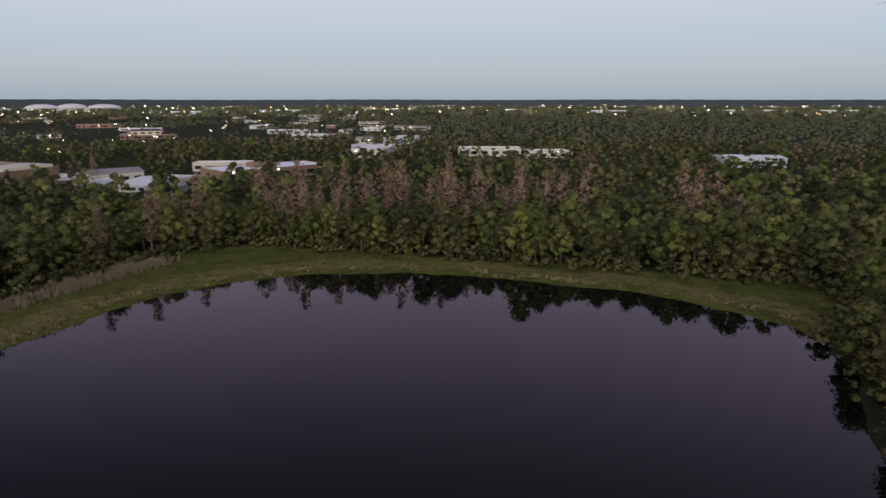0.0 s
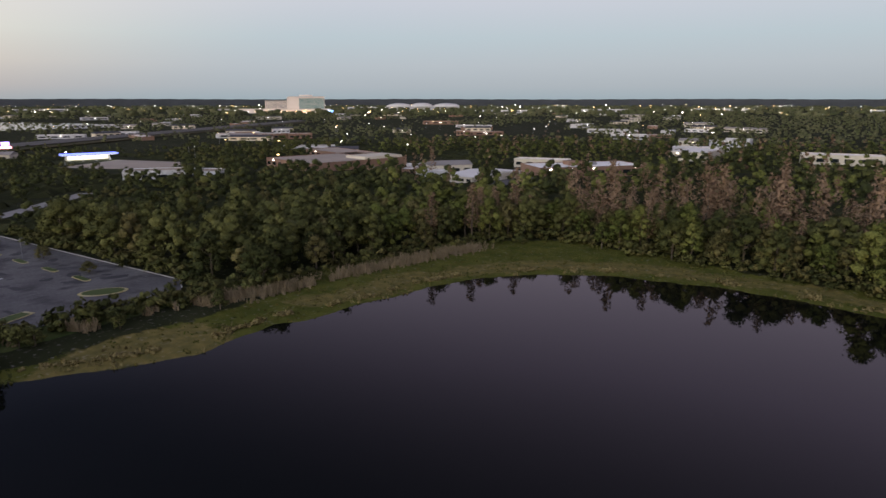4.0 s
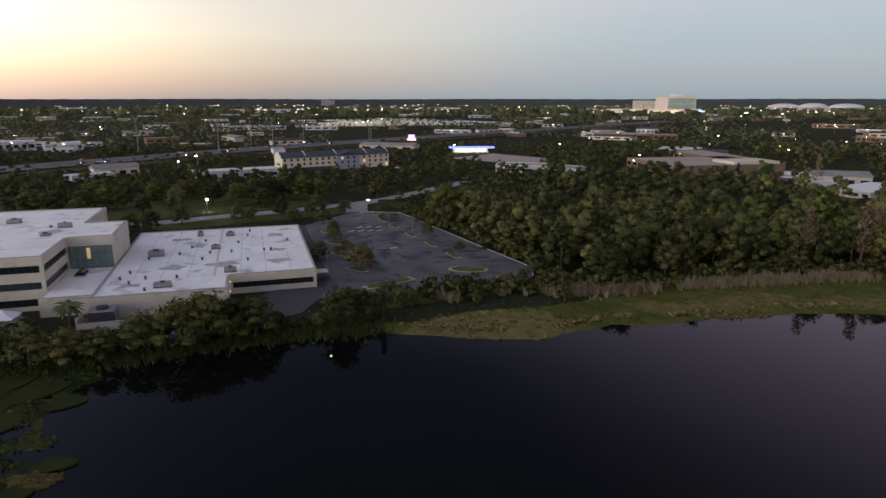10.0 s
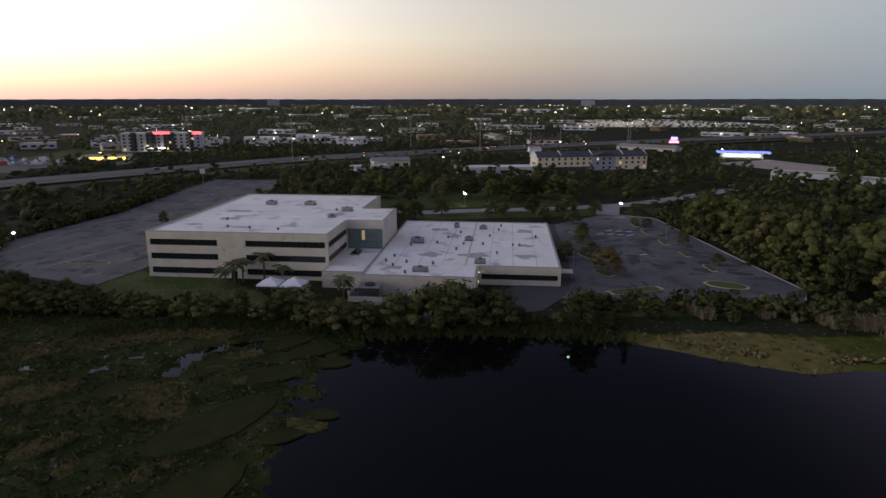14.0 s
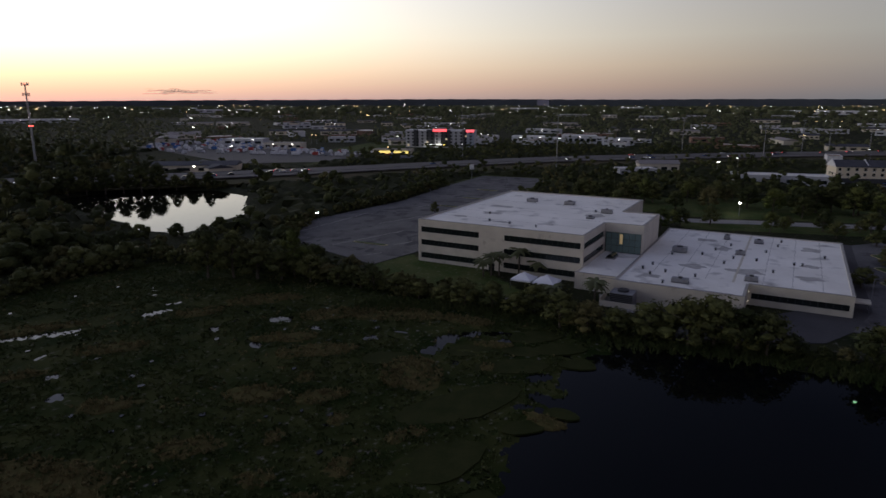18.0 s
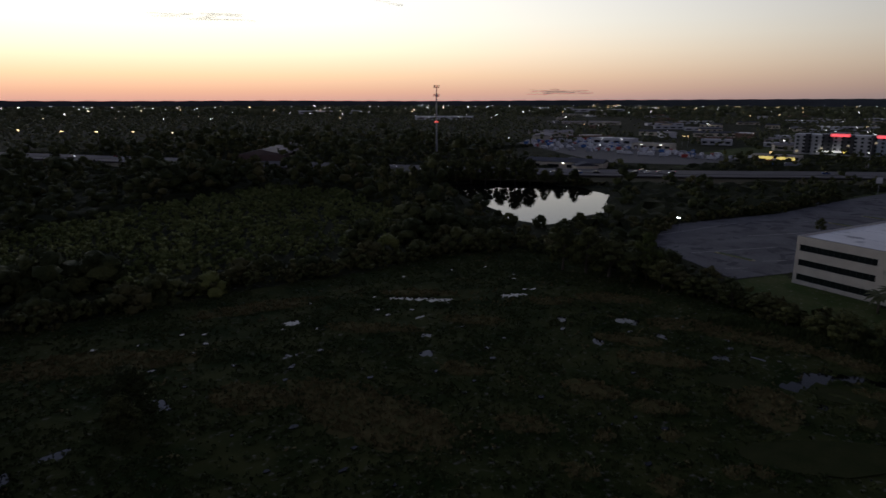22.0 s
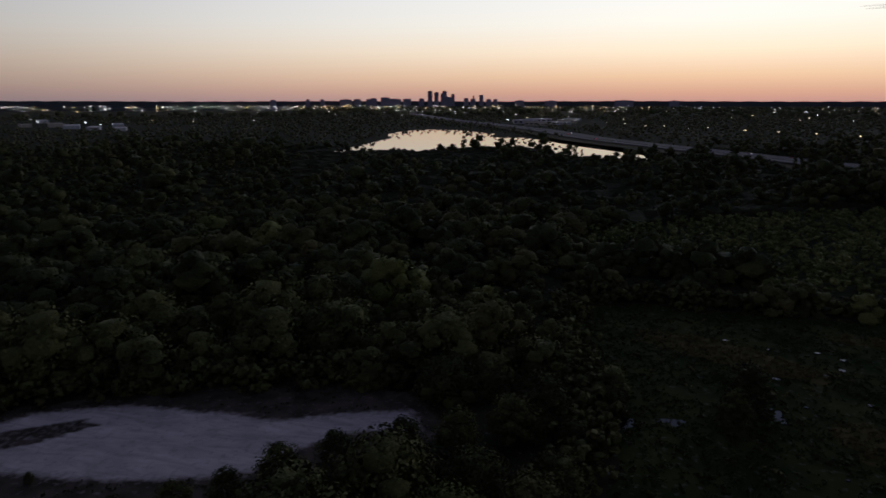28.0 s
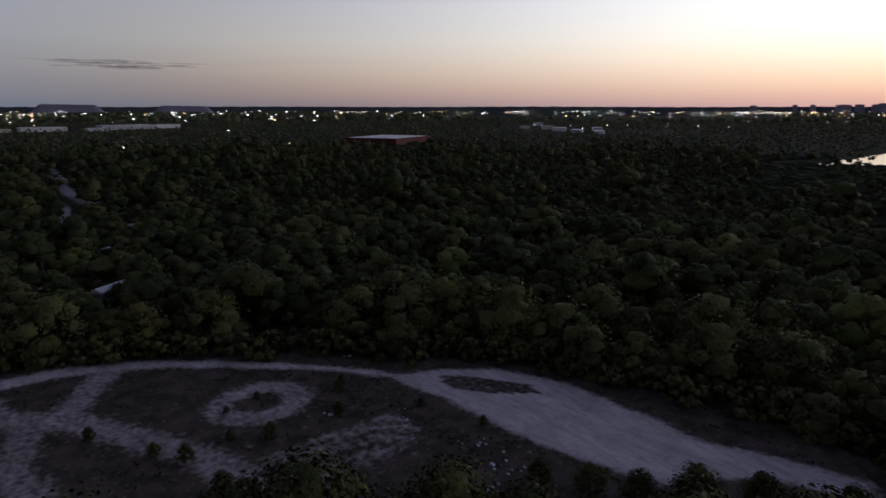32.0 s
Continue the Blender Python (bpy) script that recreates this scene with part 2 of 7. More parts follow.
def mathutils_fill(pts):
    from mathutils.geometry import tessellate_polygon
    tri = tessellate_polygon([[Vector((x, y, 0)) for x, y in pts]])
    out = []
    for a, b, c in tri:
        p, q, r = pts[a], pts[b], pts[c]
        out.append((a, b, c) if (q[0] - p[0]) * (r[1] - p[1]) - (q[1] - p[1]) * (r[0] - p[0]) > 0 else (a, c, b))
    return out


def part(name, shape, mat, parent, label=""):
    me = shape if isinstance(shape, bpy.types.Mesh) else shape.mesh(name, mat)
    ob = new(name, me)
    ob.parent = parent
    if label:
        ob["label"] = label
    return ob


def thing(name, label, category, group="", at=None, kind=""):
    ob = new(name)
    ob.empty_display_size = 0.5
    if at is not None:
        ob.matrix_basis = at
    return tagged(ob, label, category, group, kind)


def solid(name, shape, mat, label, category="", kind="", group="", at=None):
    ob = new(name, shape if isinstance(shape, bpy.types.Mesh) else shape.mesh(name, mat))
    if at is not None:
        ob.matrix_basis = at
    return tagged(ob, label, category, group, kind)

# ---- the plan: outlines in metres, seen from above ----


LAKE = [(66, 89), (79, 115), (82, 126), (79, 138), (71, 149), (61, 158), (48, 166), (34, 171), (19, 177), (3, 183), (-14, 185), (-38, 183), (-51, 178), (-61, 174),
        (-73, 164), (-83, 148), (-88, 130), (-94, 114), (-99, 105), (-100, 91), (-101, 84), (-107, 76), (-114, 67), (-120, 60), (-125, 48), (-127, 36),
        (-131, 20), (-132, 5), (-132, -8), (-143, -20), (-151, -35), (-157, -63), (-163, -83), (-164, -114), (-167, -137), (-141, -147), (-101, -151),
        (-70, -157), (-37, -158), (-2, -161), (-4, -134), (-9, -107), (-8, -85), (0, -60), (10, -30), (30, 15), (52, 55)]
MARSH_EDGE = [(-138, 2), (-124, 1), (-116, -3), (-105, -4), (-94, -5), (-88, -10), (-76, -11), (-60, -9), (-30, -8), (20, 0), (20, -170), (-180, -170), (-180, -10)]
RIM = [(-117, 162), (-104, 178), (-91, 206), (-66, 219), (-35, 212), (-6, 202), (21, 195), (53, 184), (83, 175), (105, 164), (94, 136), (82, 126), (48, 150), (-40, 160),
       (-80, 120), (-96, 92), (-112, 66), (-126, 56), (-118, 88), (-112, 108), (-120, 135)]
SPIT = [(-117.6, 60), (-112.6, 64), (-106, 75), (-99.5, 83), (-99.9, 91.5), (-112, 98), (-121, 87), (-122.5, 71)]
POND = [(-265, -279), (-231, -212), (-212, -180), (-210, -160), (-233, -161), (-251, -160), (-262, -168), (-300, -190), (-314, -215), (-306, -260)]
LAKE_SW = [(255, -593), (232, -669), (247, -853), (286, -989), (262, -1166), (133, -986), (61, -828), (18, -814), (-43, -702), (-84, -600), (-54, -572), (-8, -590), (38, -660), (80, -690), (131, -655), (187, -635)]
LAKE_NW = [(-1229, 451), (-1580, 579), (-1700, 800), (-1349, 955), (-1165, 826)]
BAY = [(1540, -3360), (2900, -2270), (3546, -2770), (3020, -3340), (1875, -4091)]
BAYFRONT = [(1000, -2180), (1900, -1480), (3780, -2950), (3200, -3500), (1980, -4330)]
LOT_NE = [(-149, 53), (-142, 74), (-137, 112), (-145, 118), (-178, 121), (-251, 128), (-264, 112), (-244, 82), (-165, 62)]
LOT_SW = [(-201, -108), (-178, -69), (-196, -61), (-262, -44), (-345, -44), (-412, -37), (-418, -82), (-365, -92), (-300, -100), (-240, -121)]
ROAD = [(-330, -30), (-285, 20), (-282, 60), (-283, 100), (-287, 130), (-300, 160), (-330, 215)]
HIGHWAY = [(640, -2400), (350, -1660), (108, -1160), (-2, -860), (-80, -705), (-250, -400), (-358, -235), (-452, -128), (-522, -42), (-575, 60), (-625, 165), (-690, 330), (-800, 640), (-1000, 1200)]
SAND = [(135, -3), (136, -10.5), (129.5, -26), (119.5, -39), (104.4, -54), (92.9, -62.9), (88.6, -71.5), (83.6, -78.5), (69.8, -83.9), (60.2, -84.6), (43.5, -84.6), (33, -89.8), (24.8, -91.7), (22.3, -85.9), (23.9, -83.1),
        (27.5, -85.1), (32.2, -83.3), (35.8, -79.9), (39.1, -74.5), (42, -69.8), (50.1, -67.3), (59.4, -64.4), (71.3, -63.3), (81.8, -62.3), (91.2, -60.6), (101.4, -54), (116.4, -38), (125.5, -25), (131, -11), (131, -3)]
CLEARING = [(150, 20), (140, -4), (131, -31), (124, -48), (109.5, -58.5), (93.5, -75.5), (73, -88), (52, -99), (36, -99.5), (24, -97), (18, -86), (36, -62), (60, -30), (75, 10), (100, 30)]
SHRUBS = [(-3, -245), (-73, -295), (-177, -330), (-200, -290), (-174, -213), (-154, -184), (-110, -172), (-62, -176), (5, -215)]
TRACKS = [[(133, 2), (117.2, -2.1), (111.1, -9.9), (96.2, -18.9), (84.9, -24.4), (71.4, -27.1), (60, -27)], [(127, -19.5), (119.2, -14.4), (112.2, -10)], [(111, -5), (106, -3.5), (99, -1.5), (89.7, -3.7)]]
DIRT_ROAD = [(200, -20), (226, -23), (306, -37), (428, -58), (656, -73)]
O, THETA = Vector((-187, -56.5, 0)), radians(14.3)      # south-west corner of the office building and its turn
U, V = Vector((math.sin(THETA), math.cos(THETA), 0)), Vector((-math.cos(THETA), math.sin(THETA), 0))


def inside(x, y, poly):
    x, y = np.asarray(x, float), np.asarray(y, float)
    r = np.zeros(x.shape, bool)
    for (x0, y0), (x1, y1) in zip(poly, poly[1:] + poly[:1]):
        if y0 != y1:
            r ^= ((y0 > y) != (y1 > y)) & (x < (x1 - x0) * (y - y0) / (y1 - y0) + x0)
    return r


def dist(x, y, line):
    """Distance to a polyline."""
    d = np.full(np.shape(x), 1e9)
    for (x0, y0), (x1, y1) in zip(line, line[1:]):
        dx, dy = x1 - x0, y1 - y0
        k = np.clip(((x - x0) * dx + (y - y0) * dy) / (dx * dx + dy * dy), 0, 1)
        d = np.minimum(d, np.hypot(x - x0 - k * dx, y - y0 - k * dy))
    return d


def signed(x, y, poly):
    """Distance to an outline, negative inside."""
    d = dist(x, y, poly + poly[:1])
    return np.where(inside(x, y, poly), -d, d)


def waves(x, y, size, seed, octaves=3):
    """Smooth value noise, about -1 to 1, with cells of the given size in metres."""
    out, amp = 0.0, 1.0
    for o in range(octaves):
        gx, gy = x / size * 2 ** o + seed * 17.3, y / size * 2 ** o - seed * 9.1
        ix, iy = np.floor(gx), np.floor(gy)
        fx, fy = gx - ix, gy - iy
        fx, fy = fx * fx * (3 - 2 * fx), fy * fy * (3 - 2 * fy)

        def h(a, b):
            s = np.sin(a * 127.1 + b * 311.7 + seed * 74.7 + o * 19.19) * 43758.5453
            return (s - np.floor(s)) * 2 - 1
        out = out + amp * ((h(ix, iy) * (1 - fx) + h(ix + 1, iy) * fx) * (1 - fy) + (h(ix, iy + 1) * (1 - fx) + h(ix + 1, iy + 1) * fx) * fy)
        amp *= 0.5
    return out / 1.5


def ramp(v, a, b):
    k = np.clip((v - a) / (b - a), 0, 1)
    return k * k * (3 - 2 * k)


# open pools in the marsh: x, y, half length, half width, turn in degrees
POOLS = [(-104, -119, 7.6, 1.5, 130), (-107.2, -114.8, 3.2, 1.5, 150), (-123.6, -104.2, 3.6, 1.7, 154), (-128, -72.3, 3.4, 1.8, 100), (-70.9, -125, 2.2, 1.8, 0), (-119, -33.3, 3.2, 1.6, 160), (-125.5, -31.5, 2.6, 2.2, 120),
         (-129.5, -27.5, 3.0, 1.6, 130), (-131, -22, 4.4, 1.4, 88), (-127, -20, 2.6, 1.2, 100), (-110.5, -11, 3.2, 1.6, 125), (-102, -9.5, 2.4, 1.6, 60), (-96, -8, 2.4, 1.3, 40), (-113.5, -27.5, 1.5, 0.9, 120),
         (-9, -97, 1.8, 2.1, 0), (-17, -99, 2.1, 1.0, 0), (-81, -90, 1.4, 1.2, 0), (-74, -118, 1.6, 0.9, 0), (-60, -108, 2.1, 0.8, 0), (-118, -84, 1.8, 1.0, 40), (-34, -104, 1.0, 2.1, 0), (-124, -62, 1.6, 1.0, 90), (-112, -70, 1.4, 1.0, 60),
         (-133, -91, 1.8, 0.9, 120), (-131, -83, 1.6, 0.9, 90), (-95, -108, 1.4, 0.8, 0), (-122, -48, 1.6, 1.0, 120), (-127, -43, 1.8, 0.9, 90), (-88, -98, 1.6, 0.9, 0), (-92, -84, 1.3, 0.8, 30)]


def terrain(x, y):
    """Height of the ground, and shares of sand, marsh, lawn and bare earth."""
    wob = waves(x, y, 9, 1) * 1.6 + waves(x, y, 30, 2) * 2.0
    lake = signed(x, y, LAKE) + wob
    marsh_in = signed(x, y, MARSH_EDGE) + waves(x, y, 14, 3) * 4.5 + waves(x, y, 4, 4) * 1.5
    z = 0.9 * ramp(lake, 0.0, 14.0) + 0.12 * ramp(lake, -1.0, 0.5) - 1.6 * ramp(-lake, -0.2, 7.0)
    mat = 0.21 + 0.05 * waves(x, y, 7, 5) + 0.17 * waves(x, y, 3.0, 6) - 0.12 * ramp(waves(x, y, 26, 8), 0.2, 0.8)
    pools = np.full(np.shape(x), 9.0)
    for px, py, rx, ry, deg in POOLS:
        ca, sa = math.cos(radians(deg)), math.sin(radians(deg))
        pools = np.minimum(pools, np.hypot(((x - px) * ca + (y - py) * sa) / rx, ((y - py) * ca - (x - px) * sa) / ry) + 0.35 * waves(x, y, 2.6, 7))
    mat = mat - 0.15 * ramp(marsh_in, -15, -4)
    mat = np.where(pools < 1.0, -0.25, mat)
    inm = (1 - ramp(marsh_in, -2.0, 1.0)) * (lake < 0.5)
    z = np.where(lake < 0.5, z * (1 - inm) + mat * inm, z)
    rim = 1 - ramp(signed(x, y, RIM) + waves(x, y, 12, 9) * 3, -1, 3)
    z = np.where((lake > 0.2) & (rim > 0), z * (1 - rim) + rim * np.minimum(z, 0.28 + 0.1 * waves(x, y, 5, 10)), z)
    for poly, deep in ((POND, 1), (LAKE_SW, 3), (LAKE_NW, 4)):
        s = signed(x, y, poly) + wob * deep
        z = np.where(s < 8 * deep, np.minimum(z, -1.0 + 1.9 * ramp(s, -4 * deep, 8 * deep)), z)
    sand = 1 - ramp(signed(x, y, SAND) + waves(x, y, 5, 11) * 0.8, -1.2, 1.2)
    for k, tr in enumerate(TRACKS):
        sand = np.maximum(sand, (0.48, 0.50, 0.44)[k] * (1 - ramp(dist(x, y, tr) + waves(x, y, 4, 12) * 0.5, 1.2, 4.6)))
    sand = np.maximum(sand, 0.75 * (1 - ramp(dist(x, y, DIRT_ROAD) + waves(x, y, 8, 13) * 1.2, 2.5, 6.0)))
    reach = np.hypot((x - 98.2) / 0.92, (y + 37.2) / 1.08) + waves(x, y, 5, 14) * 0.9          # worn wheel circle
    worn = ramp(reach, 2.8, 4.2) * (1 - ramp(reach, 7.6, 10.0)) * (0.52 + 0.10 * np.sin(reach * 3.4) + 0.18 * waves(x, y, 6, 17))
    arcs = ramp(reach, 15.0, 17.0) * (1 - ramp(reach, 30.0, 34.0)) * (x < 82) * (y > -54) * (y < -28) * (0.26 + 0.13 * np.sin(reach * 2.6) + 0.2 * waves(x, y, 7, 22))
    sand = np.maximum(sand, np.maximum(worn, arcs))
    sand = np.where(np.hypot(((x - 80) * 0.80 + (y + 71.4) * 0.60) / 9.8, ((x - 80) * -0.60 + (y + 71.4) * 0.80) / 3.4) < 0.92 + 0.2 * waves(x, y, 4, 15), sand * 0.15, sand)
    bare = 1 - ramp(signed(x, y, CLEARING) + waves(x, y, 9, 16) * 2, -2, 3)
    marsh, rim = inm, rim * (lake < 60) * (lake > -1.5)
    dry = np.exp(-((lake - 9.5 - 3 * waves(x, y, 22, 18)) / 5.6) ** 2) * 1.0 + 0.35 * waves(x, y, 6, 19)
    spit = signed(x, y, SPIT) + 2 * waves(x, y, 7, 20)
    dry = np.where(y < 118, ramp(-spit, -2.5, 1.0) + 0.3 * waves(x, y, 4, 21), dry)
    lawn = np.maximum.reduce([1 - ramp(signed(x, y, a), -1, 2) for a in LAWNS])
    return z, sand, marsh, lawn, bare, rim, dry


LAWNS = [[(-150, -62), (-178, -68), (-192, -62), (-185, -40), (-160, -20), (-152, -30)], [(-262, 30), (-262, 108), (-276, 112), (-276, 28)],
         [(-292, 30), (-292, 110), (-345, 120), (-345, 0), (-310, 0)], [(-700, -300), (-420, -200), (-330, -60), (-420, 30), (-500, 150), (-640, 340), (-800, 300)],
         [(-134, 60), (-146, 52), (-142, 72), (-132, 108), (-128, 106)]]

# ---- ground, water ----
steps = lambda a, b, s: list(np.arange(a, b, s))
far = [420, 520, 640, 800, 1000, 1250, 1600, 2000, 2600, 3300, 4100, 4900]
gx = np.array([-v for v in far[::-1]] + steps(-340, -176, 4.0) + steps(-176, 4, 1.0) + steps(4, 150, 1.5) + steps(150, 345, 6.0) + far)
gy = np.array([-v for v in far[::-1]] + steps(-340, -176, 4.0) + steps(-176, 4, 1.0) + steps(4, 232, 1.5) + steps(232, 350, 6.0) + far)
GX, GY = np.meshgrid(gx, gy)
gz, sand_, marsh_, lawn_, bare_, rim_, dry_ = terrain(GX, GY)
nx, ny = len(gx), len(gy)
idx = np.arange(nx * ny).reshape(ny, nx)
gq = np.stack([idx[:-1, :-1], idx[:-1, 1:], idx[1:, 1:], idx[1:, :-1]], -1).reshape(-1, 4)
GROUND = bpy.data.materials.new("ground_cover")
GROUND.use_nodes = True
gn, gl = GROUND.node_tree.nodes, GROUND.node_tree.links
gp = gn["Principled BSDF"]
gp.inputs["Roughness"].default_value, gp.inputs["Specular IOR Level"].default_value = 0.95, 0.03
ggeo = gn.new("ShaderNodeNewGeometry")


def gnoise(s, d=4):
    t = gn.new("ShaderNodeTexNoise")
    t.inputs["Scale"].default_value, t.inputs["Detail"].default_value = s, d
    gl.new(ggeo.outputs["Position"], t.inputs["Vector"])
    return t.outputs[0]


def gpair(a, b, s):
    r = gn.new("ShaderNodeMapRange")
    r.inputs[1].default_value, r.inputs[2].default_value = 0.35, 0.65
    gl.new(gnoise(s), r.inputs[0])
    m = gn.new("ShaderNodeMixRGB")
    gl.new(r.outputs[0], m.inputs[0])
    m.inputs[1].default_value, m.inputs[2].default_value = (*a, 1), (*b, 1)
    return m.outputs[0]


def glayer(under, over, name, edge, lo=0.35, hi=0.62):
    at = gn.new("ShaderNodeAttribute")
    at.attribute_name = name
    s = gn.new("ShaderNodeMath")
    s.operation = "SUBTRACT"
    s.inputs[1].default_value = 0.5
    gl.new(gnoise(edge, 5), s.inputs[0])
    a = gn.new("ShaderNodeMath")
    a.operation = "MULTIPLY_ADD"
    a.inputs[1].default_value = 1.3
    gl.new(s.outputs[0], a.inputs[0])
    gl.new(at.outputs["Fac"], a.inputs[2])
    r = gn.new("ShaderNodeMapRange")
    r.inputs[1].default_value, r.inputs[2].default_value = lo, hi
    gl.new(a.outputs[0], r.inputs[0])
    m = gn.new("ShaderNodeMixRGB")
    gl.new(r.outputs[0], m.inputs[0])
    gl.new(under, m.inputs[1])
    gl.new(over, m.inputs[2])
    return m.outputs[0]


floor_col = gpair((0.018, 0.022, 0.010), (0.034, 0.036, 0.017), 0.08)
col = glayer(floor_col, gpair((0.048, 0.072, 0.020), (0.085, 0.095, 0.034), 0.12), "lawn", 0.5)
col = glayer(col, gpair((0.100, 0.077, 0.060), (0.046, 0.041, 0.030), 0.30), "bare", 0.6)
col = glayer(col, gpair((0.014, 0.024, 0.005), (0.048, 0.052, 0.016), 0.10), "marsh", 0.5)
rim_col = glayer(gpair((0.060, 0.070, 0.014), (0.104, 0.106, 0.024), 0.16), gpair((0.185, 0.146, 0.050), (0.112, 0.100, 0.034), 0.35), "dry", 0.7)
col = glayer(col, rim_col, "rim", 0.4)
lay = gn.new("ShaderNodeMapping")
lay.inputs["Rotation"].default_value, lay.inputs["Scale"].default_value = (0, 0, radians(-14)), (0.10, 0.42, 1.0)
gl.new(ggeo.outputs["Position"], lay.inputs["Vector"])
streak = gn.new("ShaderNodeTexNoise")
streak.inputs["Scale"].default_value, streak.inputs["Detail"].default_value, streak.inputs["Distortion"].default_value = 1.0, 8, 1.6
gl.new(lay.outputs[0], streak.inputs["Vector"])
worn = gn.new("ShaderNodeMapRange")
worn.inputs[1].default_value, worn.inputs[2].default_value = 0.38, 0.85
gl.new(streak.outputs[0], worn.inputs[0])
sandmix = gn.new("ShaderNodeMixRGB")
gl.new(worn.outputs[0], sandmix.inputs[0])
gl.new(gpair((0.64, 0.56, 0.54), (0.50, 0.435, 0.42), 0.2), sandmix.inputs[1])
sandmix.inputs[2].default_value = (0.32, 0.27, 0.26, 1)
col = glayer(col, sandmix.outputs[0], "sand", 0.9, 0.12, 0.95)
gl.new(col, gp.inputs["Base Color"])
gb = gn.new("ShaderNodeBump")
gb.inputs["Strength"].default_value, gb.inputs["Distance"].default_value = 0.6, 0.12
gl.new(gnoise(1.6, 6), gb.inputs["Height"])
gl.new(gb.outputs[0], gp.inputs["Normal"])
gm = mesh_np("ground", np.stack([GX, GY, gz], -1).reshape(-1, 3), gq, None, (GROUND,), smooth=True)
for nm, arr in (("sand", sand_), ("marsh", marsh_), ("lawn", lawn_), ("bare", bare_), ("rim", rim_), ("dry", np.clip(dry_, 0, 1))):
    gm.attributes.new(nm, "FLOAT", "POINT").data.foreach_set("value", arr.astype(np.float32).ravel())
tagged(new("ground", gm), "flat lowland with marsh, leaf litter, grass and pale sand", "ground", kind="structure")


def grown(poly, by):
    cx, cy = sum(p[0] for p in poly) / len(poly), sum(p[1] for p in poly) / len(poly)
    return [(x + (x - cx) / math.hypot(x - cx, y - cy) * by, y + (y - cy) / math.hypot(x - cx, y - cy) * by) for x, y in poly]


def sheet(name, poly, z, mat, label, category="", kind="structure"):
    tri = mathutils_fill(poly)
    return tagged(new(name, mesh_np(name, [(x, y, z) for x, y in poly], None, tri, (mat,))), label, category, kind=kind)


sheet("water", [(-200, -175), (100, -175), (120, 200), (-140, 200)], 0.0, WATER, "still black lake water mirroring the dusk sky", "water")
sheet("water_pond", grown(POND, 12), 0.004, WATER, "small still pond mirroring the bright sky", "water")
sheet("water_far_lake", grown(LAKE_SW, 25), 0.0, WATER, "long lake beside the highway shining with afterglow", "water")
sheet("water_town_lake", grown(LAKE_NW, 40), 0.0, WATER, "pale distant lake behind the hotel", "water")
sheet("water_bay", BAY, 1.15, WATER, "distant bay water on the horizon", "water")

# ---- paving ----
G0 = 1.02                                  # level of the dry land


def paving(name, poly, z, mat, label, category):
    if area2(poly) < 0:
        poly = poly[::-1]
    return tagged(new(name, Shape().prism(poly, z - 0.5, z).mesh(name, mat)), label, category, kind="structure")


def ribbon(line, width, z, camber=0.0):
    """A strip along a line, as vertices and quads."""
    pts = [Vector((x, y)) for x, y in line]
    fine = []
    for i in range(len(pts) - 1):
        p0, p1, p2, p3 = pts[max(0, i - 1)], pts[i], pts[i + 1], pts[min(len(pts) - 1, i + 2)]
        for k in range(6):
            t = k / 6
            fine.append(0.5 * ((2 * p1) + (p2 - p0) * t + (2 * p0 - 5 * p1 + 4 * p2 - p3) * t * t + (3 * p1 - p0 - 3 * p2 + p3) * t ** 3))
    fine.append(pts[-1])
    v, q = [], []
    for i, p in enumerate(fine):
        d = (fine[min(i + 1, len(fine) - 1)] - fine[max(i - 1, 0)]).normalized()
        s = Vector((d.y, -d.x))
        for w, dz in ((-width / 2, -0.6), (-width / 2, 0.0), (width / 2, 0.0), (width / 2, -0.6)):
            v.append((p.x + s.x * w, p.y + s.y * w, z + dz))
        if i:
            o = 4 * i
            q += [(o - 4 + k, o + k, o + k + 1, o - 3 + k) for k in range(3)]
    return v, q, fine


def road(name, line, width, z, mat, label, category="road"):
    v, q, _ = ribbon(line, width, z)
    return tagged(new(name, mesh_np(name, v, q, None, (mat,))), label, category, kind="structure")


paving("parking_lot", LOT_NE, G0 + 0.12, ASPHALT, "worn grey empty asphalt parking lot with faded bays", "parking lot")
paving("parking_lot_west", LOT_SW, G0 + 0.12, ASPHALT, "large empty asphalt parking lot with concrete islands", "parking lot")
paving("driveway", [(-149, 53), (-165, 62), (-244, 82), (-248, 73), (-168, 53), (-158, 40), (-140, 10), (-134, 14), (-140, 45)], G0 + 0.10, FRESHTAR, "asphalt service drive round the office annex", "driveway")
road("road", ROAD, 9.0, G0 + 0.10, CONCROAD, "pale concrete access road behind the office", "road")
road("road_spur", [(-262, 112), (-285, 122)], 10.0, G0 + 0.106, CONCROAD, "pale driveway mouth of the parking lot", "road")
road("highway_bank", HIGHWAY, 74.0, 2.4, DRYGRASS, "dry brown grassed embankment of the highway", "embankment")
road("highway", HIGHWAY, 23.0, 3.6, HWY, "wide grey highway carriageway", "highway")
HW2 = [(x - 25, y + 11) for x, y in HIGHWAY]
road("highway_far", HW2, 23.0, 3.8, HWY, "second grey highway carriageway", "highway")
road("frontage_road", [(x + 40, y - 10) for x, y in HIGHWAY[6:12]], 8.0, 1.1, HWY, "narrow frontage road below the highway", "road")

# ---- the office building ----


def place(u, v, z=0.0):
    p = O + U * u + V * v
    return (p.x, p.y, z)


BLD = Matrix(((U.x, V.x, 0, O.x), (U.y, V.y, 0, O.y), (0, 0, 1, 0), (0, 0, 0, 1)))     # local x runs along the front, y into the block
TOP, LOWTOP = 14.2, 6.2


